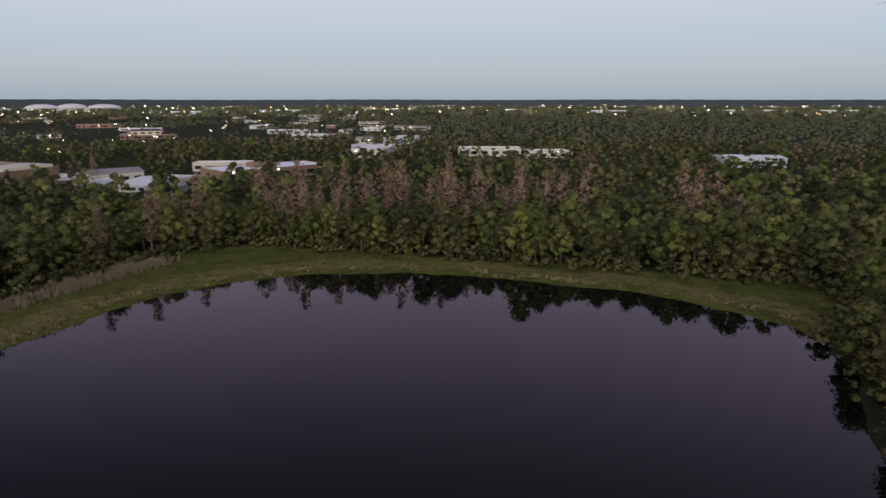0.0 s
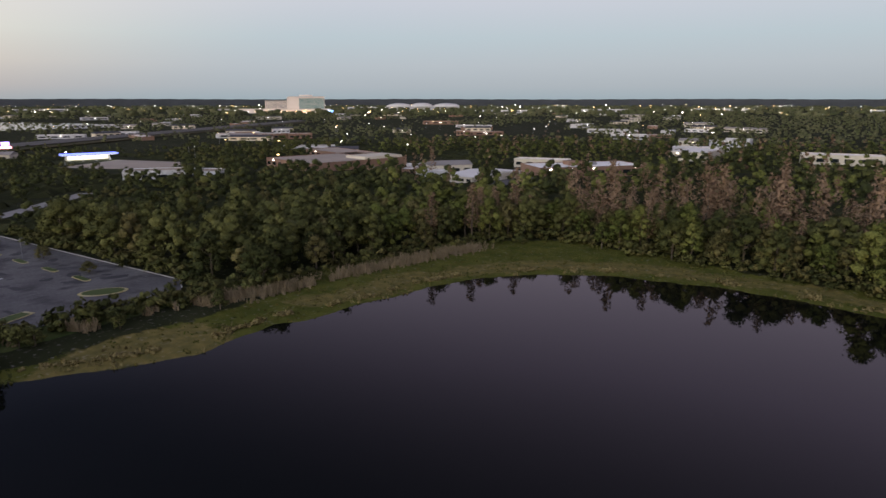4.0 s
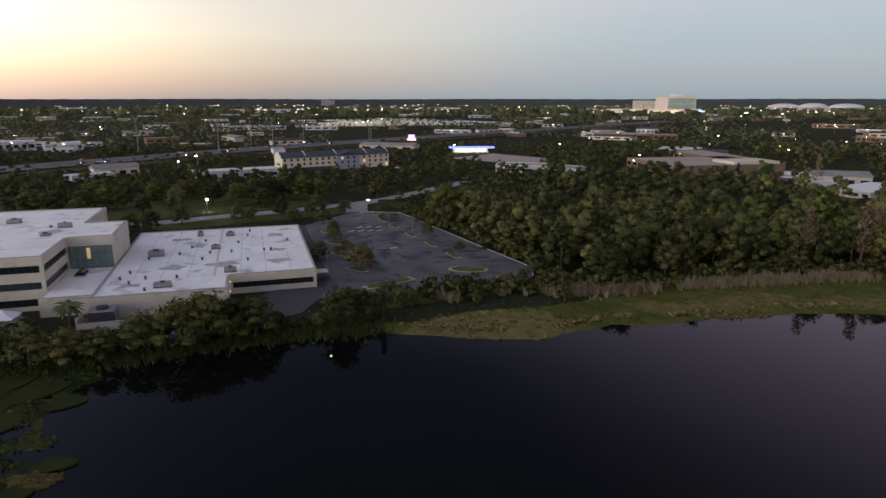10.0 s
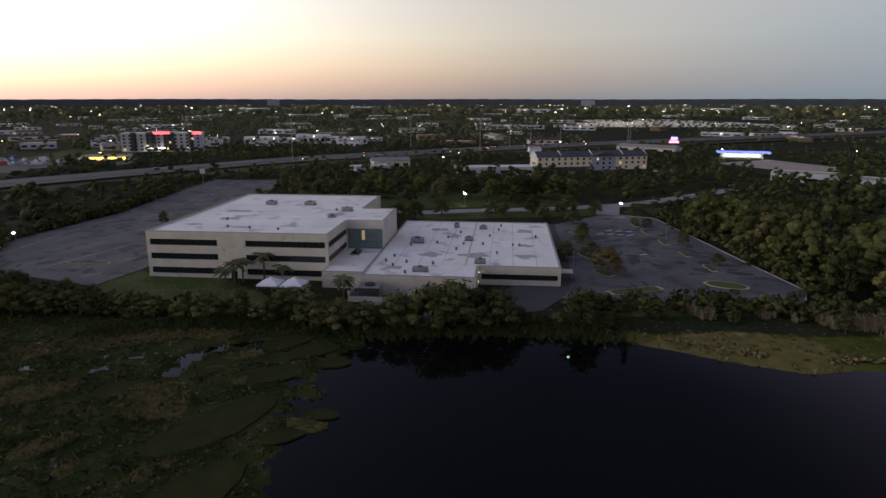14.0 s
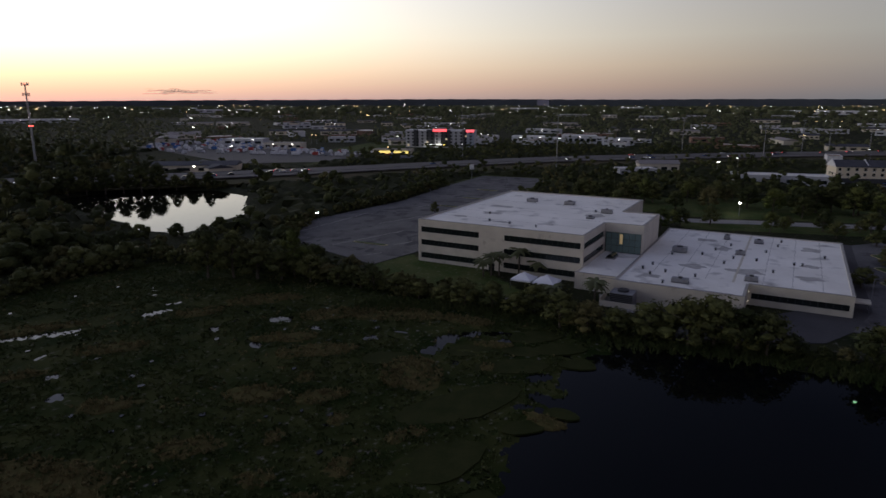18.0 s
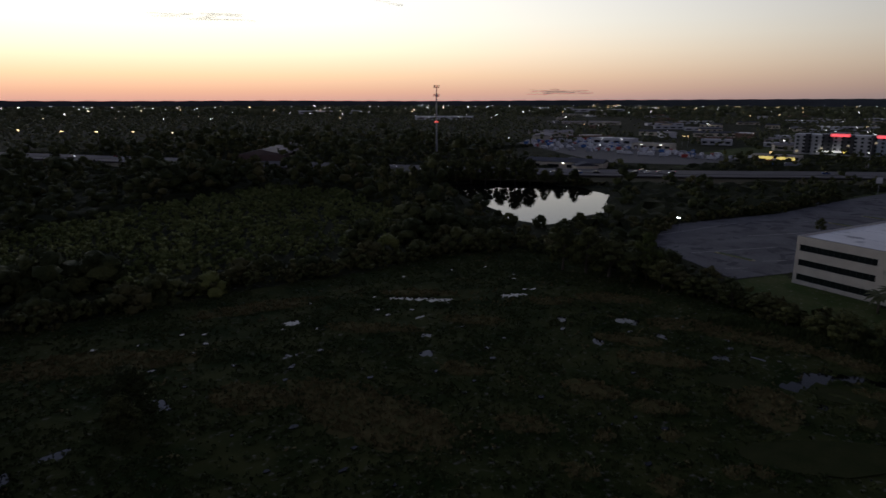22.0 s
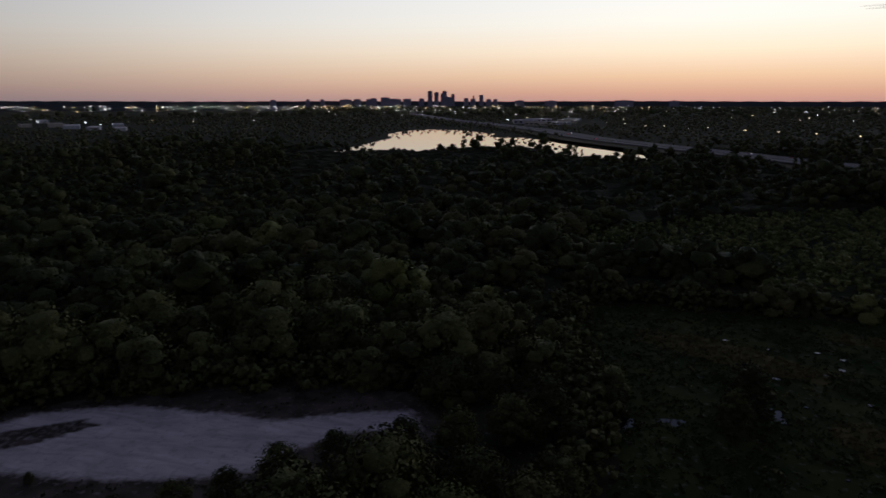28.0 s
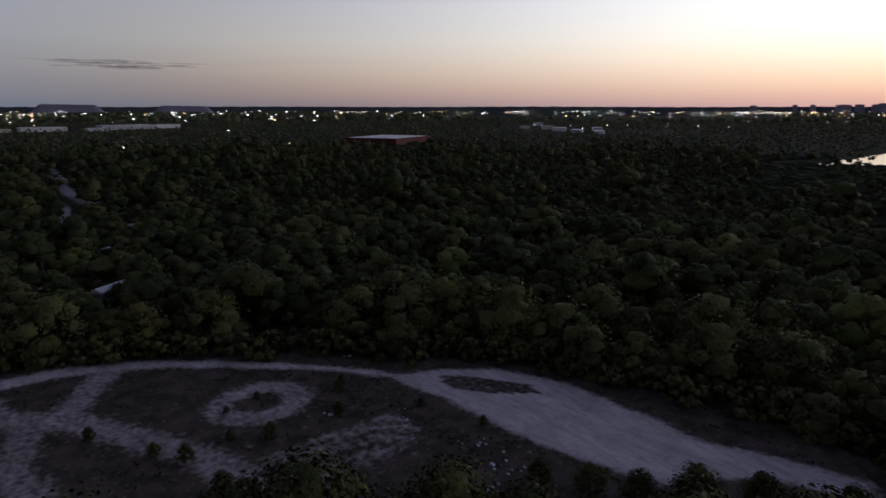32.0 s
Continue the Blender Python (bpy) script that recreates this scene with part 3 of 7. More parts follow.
def window_band(parent, n, along, u0, u1, v, z0, z1, out, glass=GLASSD):
    """A recessed ribbon of windows on a front: panes with mullions between and a sill; along 'u' or 'v'."""
    step = (u1 - u0) / n
    band = part("window", Shape().box(*((u0, u1, v - 0.02, v + 0.1) if along == "u" else (v - 0.1, v + 0.02, u0, u1)), z0, z1), DARKSTEEL, parent)
    for i in range(n):
        a, b = u0 + i * step + 0.07, u0 + (i + 1) * step - 0.07
        d0, d1 = v - 0.05 * out, v - 0.09 * out
        lo, hi = min(d0, d1), max(d0, d1)
        s = Shape().box(a, b, lo, hi, z0 + 0.07, z1 - 0.07) if along == "u" else Shape().box(lo, hi, a, b, z0 + 0.07, z1 - 0.07)
        part("pane", s, glass, band)
    lo, hi = sorted((v + 0.02 * out, v - 0.22 * out))
    s = Shape().box(u0, u1, lo, hi, z0 - 0.08, z0) if along == "u" else Shape().box(lo, hi, u0, u1, z0 - 0.08, z0)
    part("sill", s, MULLION, band)
    return band


office = thing("office_building", "three-storey beige concrete office with dark ribbon windows, white roof", "office building", at=BLD)
zs = [(2.1, 3.9), (6.2, 7.95), (10.25, 12.0)]
# front wall built up of spandrels, so that the bands are real recesses
wall_cuts = [0.6, 2.1, 3.9, 6.2, 7.95, 10.25, 12.0, TOP]


def banded_wall(parent, along, a0, a1, v, out, gaps=()):
    """Spandrel courses with open bands between them; gaps are stretches where the band is closed by wall."""
    for i in range(0, 8, 2):
        z0, z1 = wall_cuts[i], wall_cuts[i + 1]
        lo, hi = sorted((v - 0.30 * out, v + 0.25 * out))
        s = Shape().box(a0, a1, lo, hi, z0, z1, 0.0) if along == "u" else Shape().box(lo, hi, a0, a1, z0, z1, 0.0)
        part("spandrel", s, CONCRETE, parent)
    for g0, g1 in gaps:
        lo, hi = sorted((v - 0.22 * out, v + 0.25 * out))
        s = Shape().box(g0, g1, lo, hi, 1.0, TOP - 0.3) if along == "u" else Shape().box(lo, hi, g0, g1, 1.0, TOP - 0.3)
        part("pier", s, CONCRETE, parent)


banded_wall(office, "u", -0.3, 52.3, 0.0, 1, gaps=((-0.29, 0.6), (20.5, 28.6), (51.4, 52.29)))
banded_wall(office, "v", 0.28, 21.7, 52.0, -1, gaps=((21.0, 21.69),))
banded_wall(office, "v", 0.28, 73.0, 0.0, 1, gaps=((0.3, 1.0), (72, 72.9)))
for z0, z1 in zs:
    window_band(office, 13, "u", 0.6, 20.5, 0.12, z0, z1, 1)
    window_band(office, 14, "u", 28.6, 51.4, 0.12, z0, z1, 1)
    window_band(office, 11, "v", 0.5, 21.0, 51.88, z0, z1, -1)
    window_band(office, 30, "v", 1.0, 72.0, 0.12, z0, z1, 1)
part("core", Shape().box(0.3, 51.7, 0.3, 72.6, 0.5, TOP - 0.5), CONCRETE, office)
part("rear_wall", Shape().box(-0.3, 52.3, 72.6, 73.2, 0.5, TOP), CONCRETE, office)
part("side_wall", Shape().box(51.8, 52.4, 44.6, 73.0, 0.5, TOP - 0.01), CONCRETE, office)
part("roof", Shape().box(0.26, 51.9, 0.26, 72.65, TOP - 0.5, TOP - 0.28), ROOFWHITE, office, "stained white membrane roof")
part("wing_wall", Shape().box(63.0, 63.6, 22.0, 44.6, 0.6, TOP - 0.02).box(51.9, 63.6, 44.0, 44.58, 0.6, TOP - 0.03), CONCRETE, office)
part("wing_parapet", Shape().box(52.3, 63.6, 21.6, 22.2, 11.6, TOP - 0.01), CONCRETE, office)
part("wing_roof", Shape().box(51.9, 63.02, 22.1, 44.1, TOP - 0.5, TOP - 0.24), ROOFWHITE, office)
curtain = part("curtain_wall", Shape().box(52.3, 63.0, 22.25, 22.4, 5.4, 11.6), MULLION, office, "green glass curtain wall over the entrance roof")
for i in range(6):
    for k in range(3):
        part("pane", Shape().box(52.4 + i * 1.76, 52.4 + i * 1.76 + 1.66, 22.16, 22.24, 5.5 + k * 2.05, 5.5 + k * 2.05 + 1.95), GLASSG, curtain)
LITROOM = material("lit_interior", (0.6, 0.5, 0.3), None, 0.8, emit=(1.0, 0.72, 0.32), strength=0.28)
part("lit_pane", Shape().box(56.6, 57.5, 22.10, 22.15, 8.0, 11.0), LITROOM, curtain, "warm light of a lobby seen through glass")
for u0, u1, v0, v1 in ((-0.32, 52.32, -0.32, 0.3), (-0.34, 0.28, 0.3, 73.2), (-0.3, 52.4, 72.58, 73.22), (51.7, 52.42, 44.6, 72.6), (51.7, 52.34, 0.3, 21.6), (52.3, 63.62, 21.58, 22.24), (62.98, 63.64, 22.2, 44.6), (51.8, 63.6, 43.98, 44.62)):
    part("coping", Shape().box(u0, u1, v0, v1, TOP, TOP + 0.09), KERB, office)
part("door", Shape().box(24.0, 25.8, -0.36, -0.24, 1.0, 3.3), GLASSD, office)

annex = thing("office_annex", "low cream single-storey annex with a broad white flat roof", "office building", at=BLD)
part("wall", Shape().box(63.7, 64.2, -11.3, 65.0, 0.5, LOWTOP - 0.02).box(63.7, 115.8, 64.6, 65.2, 0.5, LOWTOP).box(115.2, 115.8, 0.6, 64.6, 0.5, LOWTOP - 0.01)
     .box(64.2, 93.6, -11.6, -11.0, 0.5, LOWTOP - 0.01).box(93.0, 93.6, -11.0, 0.9, 0.5, LOWTOP - 0.02), CONCRETE, annex)
part("front_wall", Shape().box(93.6, 115.8, 0.5, 1.1, 4.05, LOWTOP).box(93.6, 115.8, 0.5, 1.1, 0.5, 2.5).box(93.6, 94.4, 0.52, 1.1, 2.5, 4.05).box(115.0, 115.8, 0.52, 1.1, 2.5, 4.05), CREAM, annex, "cream rendered front")
window_band(annex, 13, "u", 94.4, 115.0, 0.98, 2.5, 4.05, 1)
part("roof", Shape().box(64.15, 115.25, 0.95, 64.65, LOWTOP - 0.45, LOWTOP - 0.2).box(64.15, 93.05, -11.05, 0.97, LOWTOP - 0.45, LOWTOP - 0.204), ROOFWHITE, annex, "stained white membrane roof")
for u0, u1, v0, v1 in ((63.66, 64.24, -11.64, 65.24), (64.24, 115.84, 64.6, 65.24), (115.2, 115.84, 0.46, 64.6), (64.24, 93.64, -11.64, -11.0), (93.0, 93.64, -11.0, 0.5), (93.6, 115.2, 0.46, 1.12)):
    part("coping", Shape().box(u0, u1, v0, v1, LOWTOP, LOWTOP + 0.08), KERB, annex)
for u in (70.5, 77.0, 83.5, 96.5, 103.0, 109.5):
    part("roof_seam", Shape().box(u - 0.05, u + 0.05, 1.2, 64.4, LOWTOP - 0.2, LOWTOP - 0.192), KERB, annex)
part("roof_seam", Shape().box(89.7, 90.3, 1.2, 64.4, LOWTOP - 0.2, LOWTOP - 0.186), CREAM, annex, "pale raised roof seam")
for v in (12.0, 24.0, 36.0, 48.0, 60.0):
    part("roof_seam", Shape().box(0.5, 51.6, v - 0.05, v + 0.05, TOP - 0.28, TOP - 0.272), KERB, office)
entry = thing("entrance_hall", "low beige entrance hall with a white roof between the office blocks", "entrance", at=BLD)
part("front_wall", Shape().box(52.1, 63.66, -6.6, -6.0, 0.5, 5.5), CONCRETE, entry)
part("side_wall", Shape().box(52.1, 52.6, -6.0, -0.35, 0.5, 5.49), CONCRETE, entry)
part("roof", Shape().box(52.45, 63.66, -6.05, 22.1, 5.0, 5.34), ROOFWHITE, entry)
part("coping", Shape().box(52.06, 63.66, -6.64, -5.98, 5.5, 5.58), KERB, entry)

# ---- trees ----
rng = np.random.default_rng(5)


def ball_quads(n=2):
    """A cube blown up to a sphere: unit vertices and quads."""
    v, q = {}, []

    def vid(p):
        return v.setdefault(tuple(np.round(p, 4)), len(v))
    for axis in range(3):
        for s in (-1, 1):
            for i in range(n):
                for k in range(n):
                    cs = []
                    for a, b in ((0, 0), (1, 0), (1, 1), (0, 1)):
                        p = np.zeros(3)
                        p[axis], p[(axis + 1) % 3], p[(axis + 2) % 3] = s, s * (-1 + 2 * (i + a) / n), -1 + 2 * (k + b) / n
                        cs.append(vid(p))
                    q.append(cs)
    p = np.array(list(v), float)
    return p / np.linalg.norm(p, axis=1, keepdims=True), np.array(q)


BALL, BALLQ = ball_quads(2)
BALL1, BALLQ1 = ball_quads(1)


def crown(r, h0, h1, clusters, leaves, leaf, rg, core=0.78, shape="round", coarse=False, tilt=0.5):
    """A crown between heights h0 and h1: uneven lobes, each a leafy clump with loose sprays on its outside. Gives vertices, quads and the soft normals of the foliage."""
    bv, bq = (BALL1, BALLQ1) if coarse else (BALL, BALLQ)
    squash = np.array([1, 1, 0.80 if shape == "round" else 1.15])
    middle = np.array([0, 0, h0 + (h1 - h0) * 0.35])
    cens, rads = [], []
    spin = rg.uniform(0, 2 * np.pi)
    for c in range(clusters):
        a, k = spin + c * 2.4 + rg.uniform(-0.5, 0.5), (c + 0.5) / clusters
        if shape == "round":
            zc = h0 + (h1 - h0) * (0.18 + 0.66 * k)
            reach = r * 0.74 * np.sqrt(max(0.03, 1 - (2 * (0.15 + 0.80 * k) - 0.75) ** 2 * 0.95)) * rg.uniform(0.55, 1.0)
            cr = r * rg.uniform(0.20, 0.42)
        else:                                   # tall and narrowing
            zc = h0 + (h1 - h0) * (0.04 + 0.92 * k)
            reach = r * (1.05 - 0.85 * k) * rg.uniform(0.2, 0.8)
            cr = r * (0.62 - 0.36 * k) * rg.uniform(0.7, 1.2)
        cens.append((np.cos(a) * reach, np.sin(a) * reach, zc))
        rads.append(cr)
    cens, rads = np.array(cens), np.array(rads)
    vs, qs, ns, o = [], [], [], 0

    def soften(d, p, loose):
        out = p - middle
        out = out / (np.linalg.norm(out, axis=1, keepdims=True) + 1e-6)
        n = d * 0.60 + out * 0.30 + np.array([0, 0, 0.15]) + loose * rg.normal(size=d.shape)
        return n / np.linalg.norm(n, axis=1, keepdims=True)
    for cen, cr in zip(cens, rads):
        if core > 0:
            b = bv * (cr * core * rg.uniform(0.66, 1.24, (len(bv), 1))) * squash + cen
            vs.append(b)
            qs.append(bq + o)
            ns.append(soften(bv, b, 0.18))
            o += len(b)
        d = rg.normal(size=(2 * leaves + 4, 3))
        d[:, 2] = d[:, 2] * 0.9 + 0.3
        d /= np.linalg.norm(d, axis=1, keepdims=True)
        p = cen + d * squash * cr * rg.uniform(0.60, 1.32, (len(d), 1))
        buried = np.zeros(len(d), bool)
        for oc, orad in zip(cens, rads):
            if oc is not cen:
                gap = np.linalg.norm((p - oc) / squash, axis=1)
                buried |= gap < orad * 0.72
        keep = np.flatnonzero(~buried)[:leaves]
        d, p = d[keep], p[keep]
        n = len(d)
        if n == 0:
            continue
        t1 = np.cross(d, rg.normal(size=(n, 3)))
        t1 /= np.linalg.norm(t1, axis=1, keepdims=True)
        t2 = np.cross(d + tilt * rg.normal(size=(n, 3)), t1)
        t2 /= np.linalg.norm(t2, axis=1, keepdims=True)
        s = leaf * rg.uniform(0.6, 1.35, (n, 1))
        quad = np.stack([p - t1 * s - t2 * s * 0.3, p - t2 * s * 0.65 + t1 * s * 0.15, p + t1 * s + t2 * s * 0.25, p + t2 * s * 0.75 - t1 * s * 0.1], 1)
        vs.append(quad.reshape(-1, 3))
        qs.append(np.arange(4 * n).reshape(n, 4) + o)
        ns.append(np.repeat(soften(d, p, 0.40), 4, axis=0))
        o += 4 * n
    return np.concatenate(vs), np.concatenate(qs), np.concatenate(ns)


def trunk_shape(h, r, limbs, rg, spread=2.5):
    s = Shape()
    bend = [Vector((rg.uniform(-.3, .3), rg.uniform(-.3, .3), h * k)) for k in (0, 0.4, 0.75, 1)]
    bend[0] = Vector((0, 0, -0.4))
    for k in range(3):
        s.tube(bend[k], bend[k + 1], r * (1.15, 0.85, 0.6)[k], r * (0.85, 0.6, 0.25)[k], 7)
    for i in range(limbs):
        a, z = 2 * math.pi * (i + rg.uniform(0, .6)) / limbs, h * rg.uniform(0.4, 0.85)
        s.tube((bend[1].x * .5, bend[1].y * .5, z), (math.cos(a) * spread, math.sin(a) * spread, z + spread * rg.uniform(0.5, 1.1)), r * 0.4, r * 0.12, 5)
    return s


SPECIES = {                     # crown args (radius, bottom, top, clusters, leaves, leaf size), trunk (height, radius, limbs), leaf material
    "oak": ((5.8, 0.6, 14.5, 19, 58, 0.34), (9.5, 0.34, 6), OAK, "round"),
    "bright": ((5.0, 0.8, 15.5, 19, 58, 0.32), (10, 0.28, 6), BRIGHT, "round"),
    "olive": ((4.8, 0.3, 12.0, 18, 56, 0.30), (8, 0.25, 6), OLIVE, "round"),
    "cypress": ((3.3, 4.5, 20.0, 20, 38, 0.28), (18.5, 0.30, 9), CYPRESS, "tall"),
    "pine": ((3.0, 3.5, 17.0, 14, 44, 0.34), (16, 0.25, 6), OAK, "tall"),
}
LABELS = {"oak": ("dense dark green broadleaf tree", "tree"), "bright": ("fresh bright green broadleaf tree", "tree"), "olive": ("dull olive-green tree with loose crown", "tree"),
          "cypress": ("tall bare reddish-brown cypress tree", "tree"), "pine": ("slender dark green tall tree", "tree")}
KITS = {}
for kind_, (c, tr, mat, shp) in SPECIES.items():
    KITS[kind_] = []
    for s in range(3):
        rg = np.random.default_rng(100 + s + 10 * len(KITS))
        v, q, nr = crown(*c, rg, shape=shp, core=0.0 if kind_ == "cypress" else 0.64, coarse=shp != "round")
        KITS[kind_].append((trunk_shape(*tr, rg, c[0] * 0.55).mesh("trunk", BARK), mesh_np("crown", v, q, None, (mat,), smooth=True, normals=nr)))


KITS["thicket"] = []
for s in range(3):
    rg = np.random.default_rng(260 + s)
    v, q, nr = crown(5.8, 0.2, 14.0, 20, 180, 0.24, rg, core=0.60, coarse=True)
    KITS["thicket"].append((trunk_shape(9.5, 0.3, 6, rg, 3.0).mesh("trunk", BARK), mesh_np("crown", v, q, None, (OAK,), smooth=True, normals=nr)))
LABELS["thicket"] = ("dense dark green leafy tree", "tree")


def tree(kind_, x, y, size, turn, z=None, label=None, variant=0, wide=1.0):
    tr, cr = KITS[kind_][variant % 3]
    lab, cat = LABELS[kind_]
    z = float(terrain(np.array([x]), np.array([y]))[0][0]) if z is None else z
    ob = thing("tree", label or lab, cat, "trees round the lake", Matrix.Translation((x, y, max(z, 0.02))) @ Matrix.Rotation(turn, 4, "Z") @ Matrix.Diagonal((size * wide, size * wide, size, 1)))
    part("trunk", tr, BARK, ob)
    part("crown", cr, None, ob)
    return ob


# low-detail crowns for the joined woods
LOD1, LOD2, LOD3 = {}, {}, {}
for i, (kind_, (c, tr, mat, shp)) in enumerate(SPECIES.items()):
    core = 0.3 if kind_ == "cypress" else 0.80
    tall = shp != "round"
    LOD1[kind_] = [crown(c[0], c[1], c[2], 11 if tall else 12, 24 if tall else 28, c[5] * 1.4, np.random.default_rng(300 + i * 7 + s), core, shp, coarse=tall) for s in range(4)]
    LOD2[kind_] = [crown(c[0] * 1.1, c[1], c[2], 6 if tall else 6, 14 if tall else 9, c[5] * 2.0, np.random.default_rng(500 + i * 7 + s), core * 1.08, shp, coarse=tall) for s in range(4)]
    LOD3[kind_] = [crown(8.6, 0.0, 12.5, 3, 1, 1.3, np.random.default_rng(700 + i * 7 + s), 1.0, "round", coarse=True) for s in range(3)]


def grove(name, spots, kits, mat, label, trunks=False):
    """Many crowns joined into one mesh: spots are x, y, z, size, turn."""
    vs, qs, ns, o = [], [], [], 0
    for n, (x, y, z, s, a) in enumerate(spots):
        v, q, nr = kits[n % len(kits)]
        ca, sa = math.cos(a) * s, math.sin(a) * s
        w = np.empty_like(v)
        w[:, 0], w[:, 1], w[:, 2] = v[:, 0] * ca - v[:, 1] * sa + x, v[:, 0] * sa + v[:, 1] * ca + y, v[:, 2] * s * (0.9 + 0.2 * ((n * 7) % 10) / 10) + z
        vs.append(w)
        qs.append(q + o)
        m = np.empty_like(nr)
        m[:, 0], m[:, 1], m[:, 2] = (nr[:, 0] * ca - nr[:, 1] * sa) / s, (nr[:, 0] * sa + nr[:, 1] * ca) / s, nr[:, 2]
        ns.append(m)
        o += len(v)
        if trunks:
            r, hh = 0.25 * s, 7.0 * s
            tv = np.array([(x + r * k * dx, y + r * k * dy, z + zz) for zz, k in ((-0.3, 1.0), (hh, 0.5)) for dx, dy in ((1, 1), (-1, 1), (-1, -1), (1, -1))])
            vs.append(tv)
            qs.append(np.array([(i, (i + 1) % 4, 4 + (i + 1) % 4, 4 + i) for i in range(4)]) + o)
            ns.append(np.array([(dx * 0.7, dy * 0.7, 0.1) for zz in (0, 1) for dx, dy in ((1, 1), (-1, 1), (-1, -1), (1, -1))]))
            o += 8
    if not vs:
        return None
    ob = new(name, mesh_np(name, np.concatenate(vs), np.concatenate(qs), None, (mat,), smooth=True, normals=np.concatenate(ns)))
    return tagged(ob, label, "woods", kind="stuff")


OPEN = [(LAKE, 1.5), (RIM, 0.5), (POND, 5), (LAKE_SW, 8), (LAKE_NW, 20), (BAYFRONT, 0), (LOT_NE, 6), (LOT_SW, 3), (CLEARING, 1.0), (SHRUBS, 0)]
OFFICE = [place(u, v)[:2] for u, v in ((-4, -4), (50, -8), (60, -14), (96, -16), (119, -4), (120, 68), (60, 70), (50, 78), (-4, 78))]
FRONT = [(-146, -62), (-200, -66), (-185, -30), (-165, 0), (-152, 40), (-140, 44), (-137, 12), (-146, -16)]
DARKPOND = [(-192, 140), (-201, 167), (-177, 172), (-155, 152), (-168, 146)]


def blocked(x, y, yards):
    b = np.zeros(np.shape(x), bool)
    for poly, m in OPEN:
        b |= signed(x, y, poly) < m
    b |= inside(x, y, OFFICE) | inside(x, y, DARKPOND)
    b |= inside(x, y, [(-255, 18), (-255, 112), (-300, 150), (-328, 130), (-328, -6), (-290, -16)]) | (dist(x, y, ROAD) < 13) | (dist(x, y, HIGHWAY) < 34) | (dist(x, y, DIRT_ROAD) < 5) | inside(x, y, [(-150, 45), (-136, 48), (-132, 116), (-140, 118)]) | inside(x, y, FRONT) | inside(x, y, [(-222, -10), (-222, 116), (-260, 116), (-260, -10)])
    for cx, cy, rx, ry in yards:
        b |= (np.abs(x - cx) < rx) & (np.abs(y - cy) < ry)
    return b


# built-up yards kept free of trees: centre and half sizes
YARDS = [(-420, 163, 26, 56), (-440, 325, 60, 45), (-515, 340, 20, 36), (-300, 415, 52, 80), (-166, 375, 30, 36), (-128, 440, 50, 46), (-66, 595, 26, 56), (45, 590, 30, 20), (235, 498, 30, 30),
         (70, 555, 46, 18), (-660, -178, 30, 55), (-560, -330, 130, 110), (715, -480, 110, 60), (-320, 60, 30, 50), (-600, 480, 90, 90), (-370, -400, 9, 9), (370, -75, 18, 24), (-160, 60, 26, 10), (880, -1010, 210, 120), (1500, -250, 120, 240), (60, -1480, 110, 260), (-1190, -1240, 130, 60), (1180, -1240, 120, 90), (640, -1930, 60, 60)]


def seen(x, y):
    """Leaves out the quarter that lies behind the camera all the time."""
    h = np.degrees(np.arctan2(-x, y)) % 360
    return (h < 272) | (h > 318)


def scatter(r0, r1, step, seed):
    g = np.random.default_rng(seed)
    n = int(r1 / step) + 1
    X, Y = np.meshgrid(np.arange(-n, n + 1) * step, np.arange(-n, n + 1) * step)
    X, Y = X.ravel() + g.uniform(-.42, .42, X.size) * step, Y.ravel() + g.uniform(-.42, .42, Y.size) * step
    d = np.hypot(X, Y)
    k = (d >= r0) & (d < r1) & seen(X, Y)
    X, Y = X[k], Y[k]
    k = ~blocked(X, Y, YARDS)
    return X[k], Y[k], g


def species_at(x, y, g):
    """Which kind grows where: a brown cypress belt behind the north shore, fresh green on its edge, oaks elsewhere."""
    n = len(x)
    heading, d = np.degrees(np.arctan2(-x, y)), np.hypot(x, y)
    u = g.random(n)
    k = np.full(n, "oak", dtype="<U8")
    k[(u < 0.22)] = "olive"
    k[(u > 0.93)] = "pine"
    north = (heading > -45) & (heading < 34)
    k[north & (u > 0.66)] = "bright"
    belt = north & (d > 232) & (d < 330) & (heading > -26) & (heading < 14)
    k[belt & (u > np.where(heading < -13, 0.75, 0.42))] = "cypress"
    k[(heading > 14) & (heading < 27) & (d < 285) & (u > 0.9)] = "cypress"
    k[north & (d > 300) & (u < 0.16)] = "cypress"
    return k


def near_edge(x, y):
    return (np.abs(signed(x, y, LAKE)) < 26) | (np.abs(signed(x, y, RIM)) < 9) | (signed(x, y, CLEARING) < 7) | (signed(x, y, LOT_NE) < 9)


X, Y, g = scatter(55, 265, 7.4, 21)
hdg = np.degrees(np.arctan2(-X, Y)) % 360
X, Y = X[(hdg < 108) | (hdg > 272)], Y[(hdg < 108) | (hdg > 272)]
thin = (signed(X, Y, LAKE) < 40) & (Y < 122) & (X < -100) & (g.random(len(X)) < 0.6)
X, Y = X[~thin], Y[~thin]
kinds = species_at(X, Y, g)
edge = near_edge(X, Y)
size, turn = g.uniform(0.7, 1.25, len(X)), g.uniform(0, 6.28, len(X))
size[kinds == "cypress"] *= 1.12
low = (signed(X, Y, LAKE) < 40) & (Y < 122) & (X < -100)          # lower growth on the banks by the office
size[low] *= 0.42
heading = np.degrees(np.arctan2(-X, Y)) % 360
Z = terrain(X, Y)[0]
single = np.flatnonzero(edge)
single = single[np.argsort(np.hypot(X[single], Y[single]))][:290]
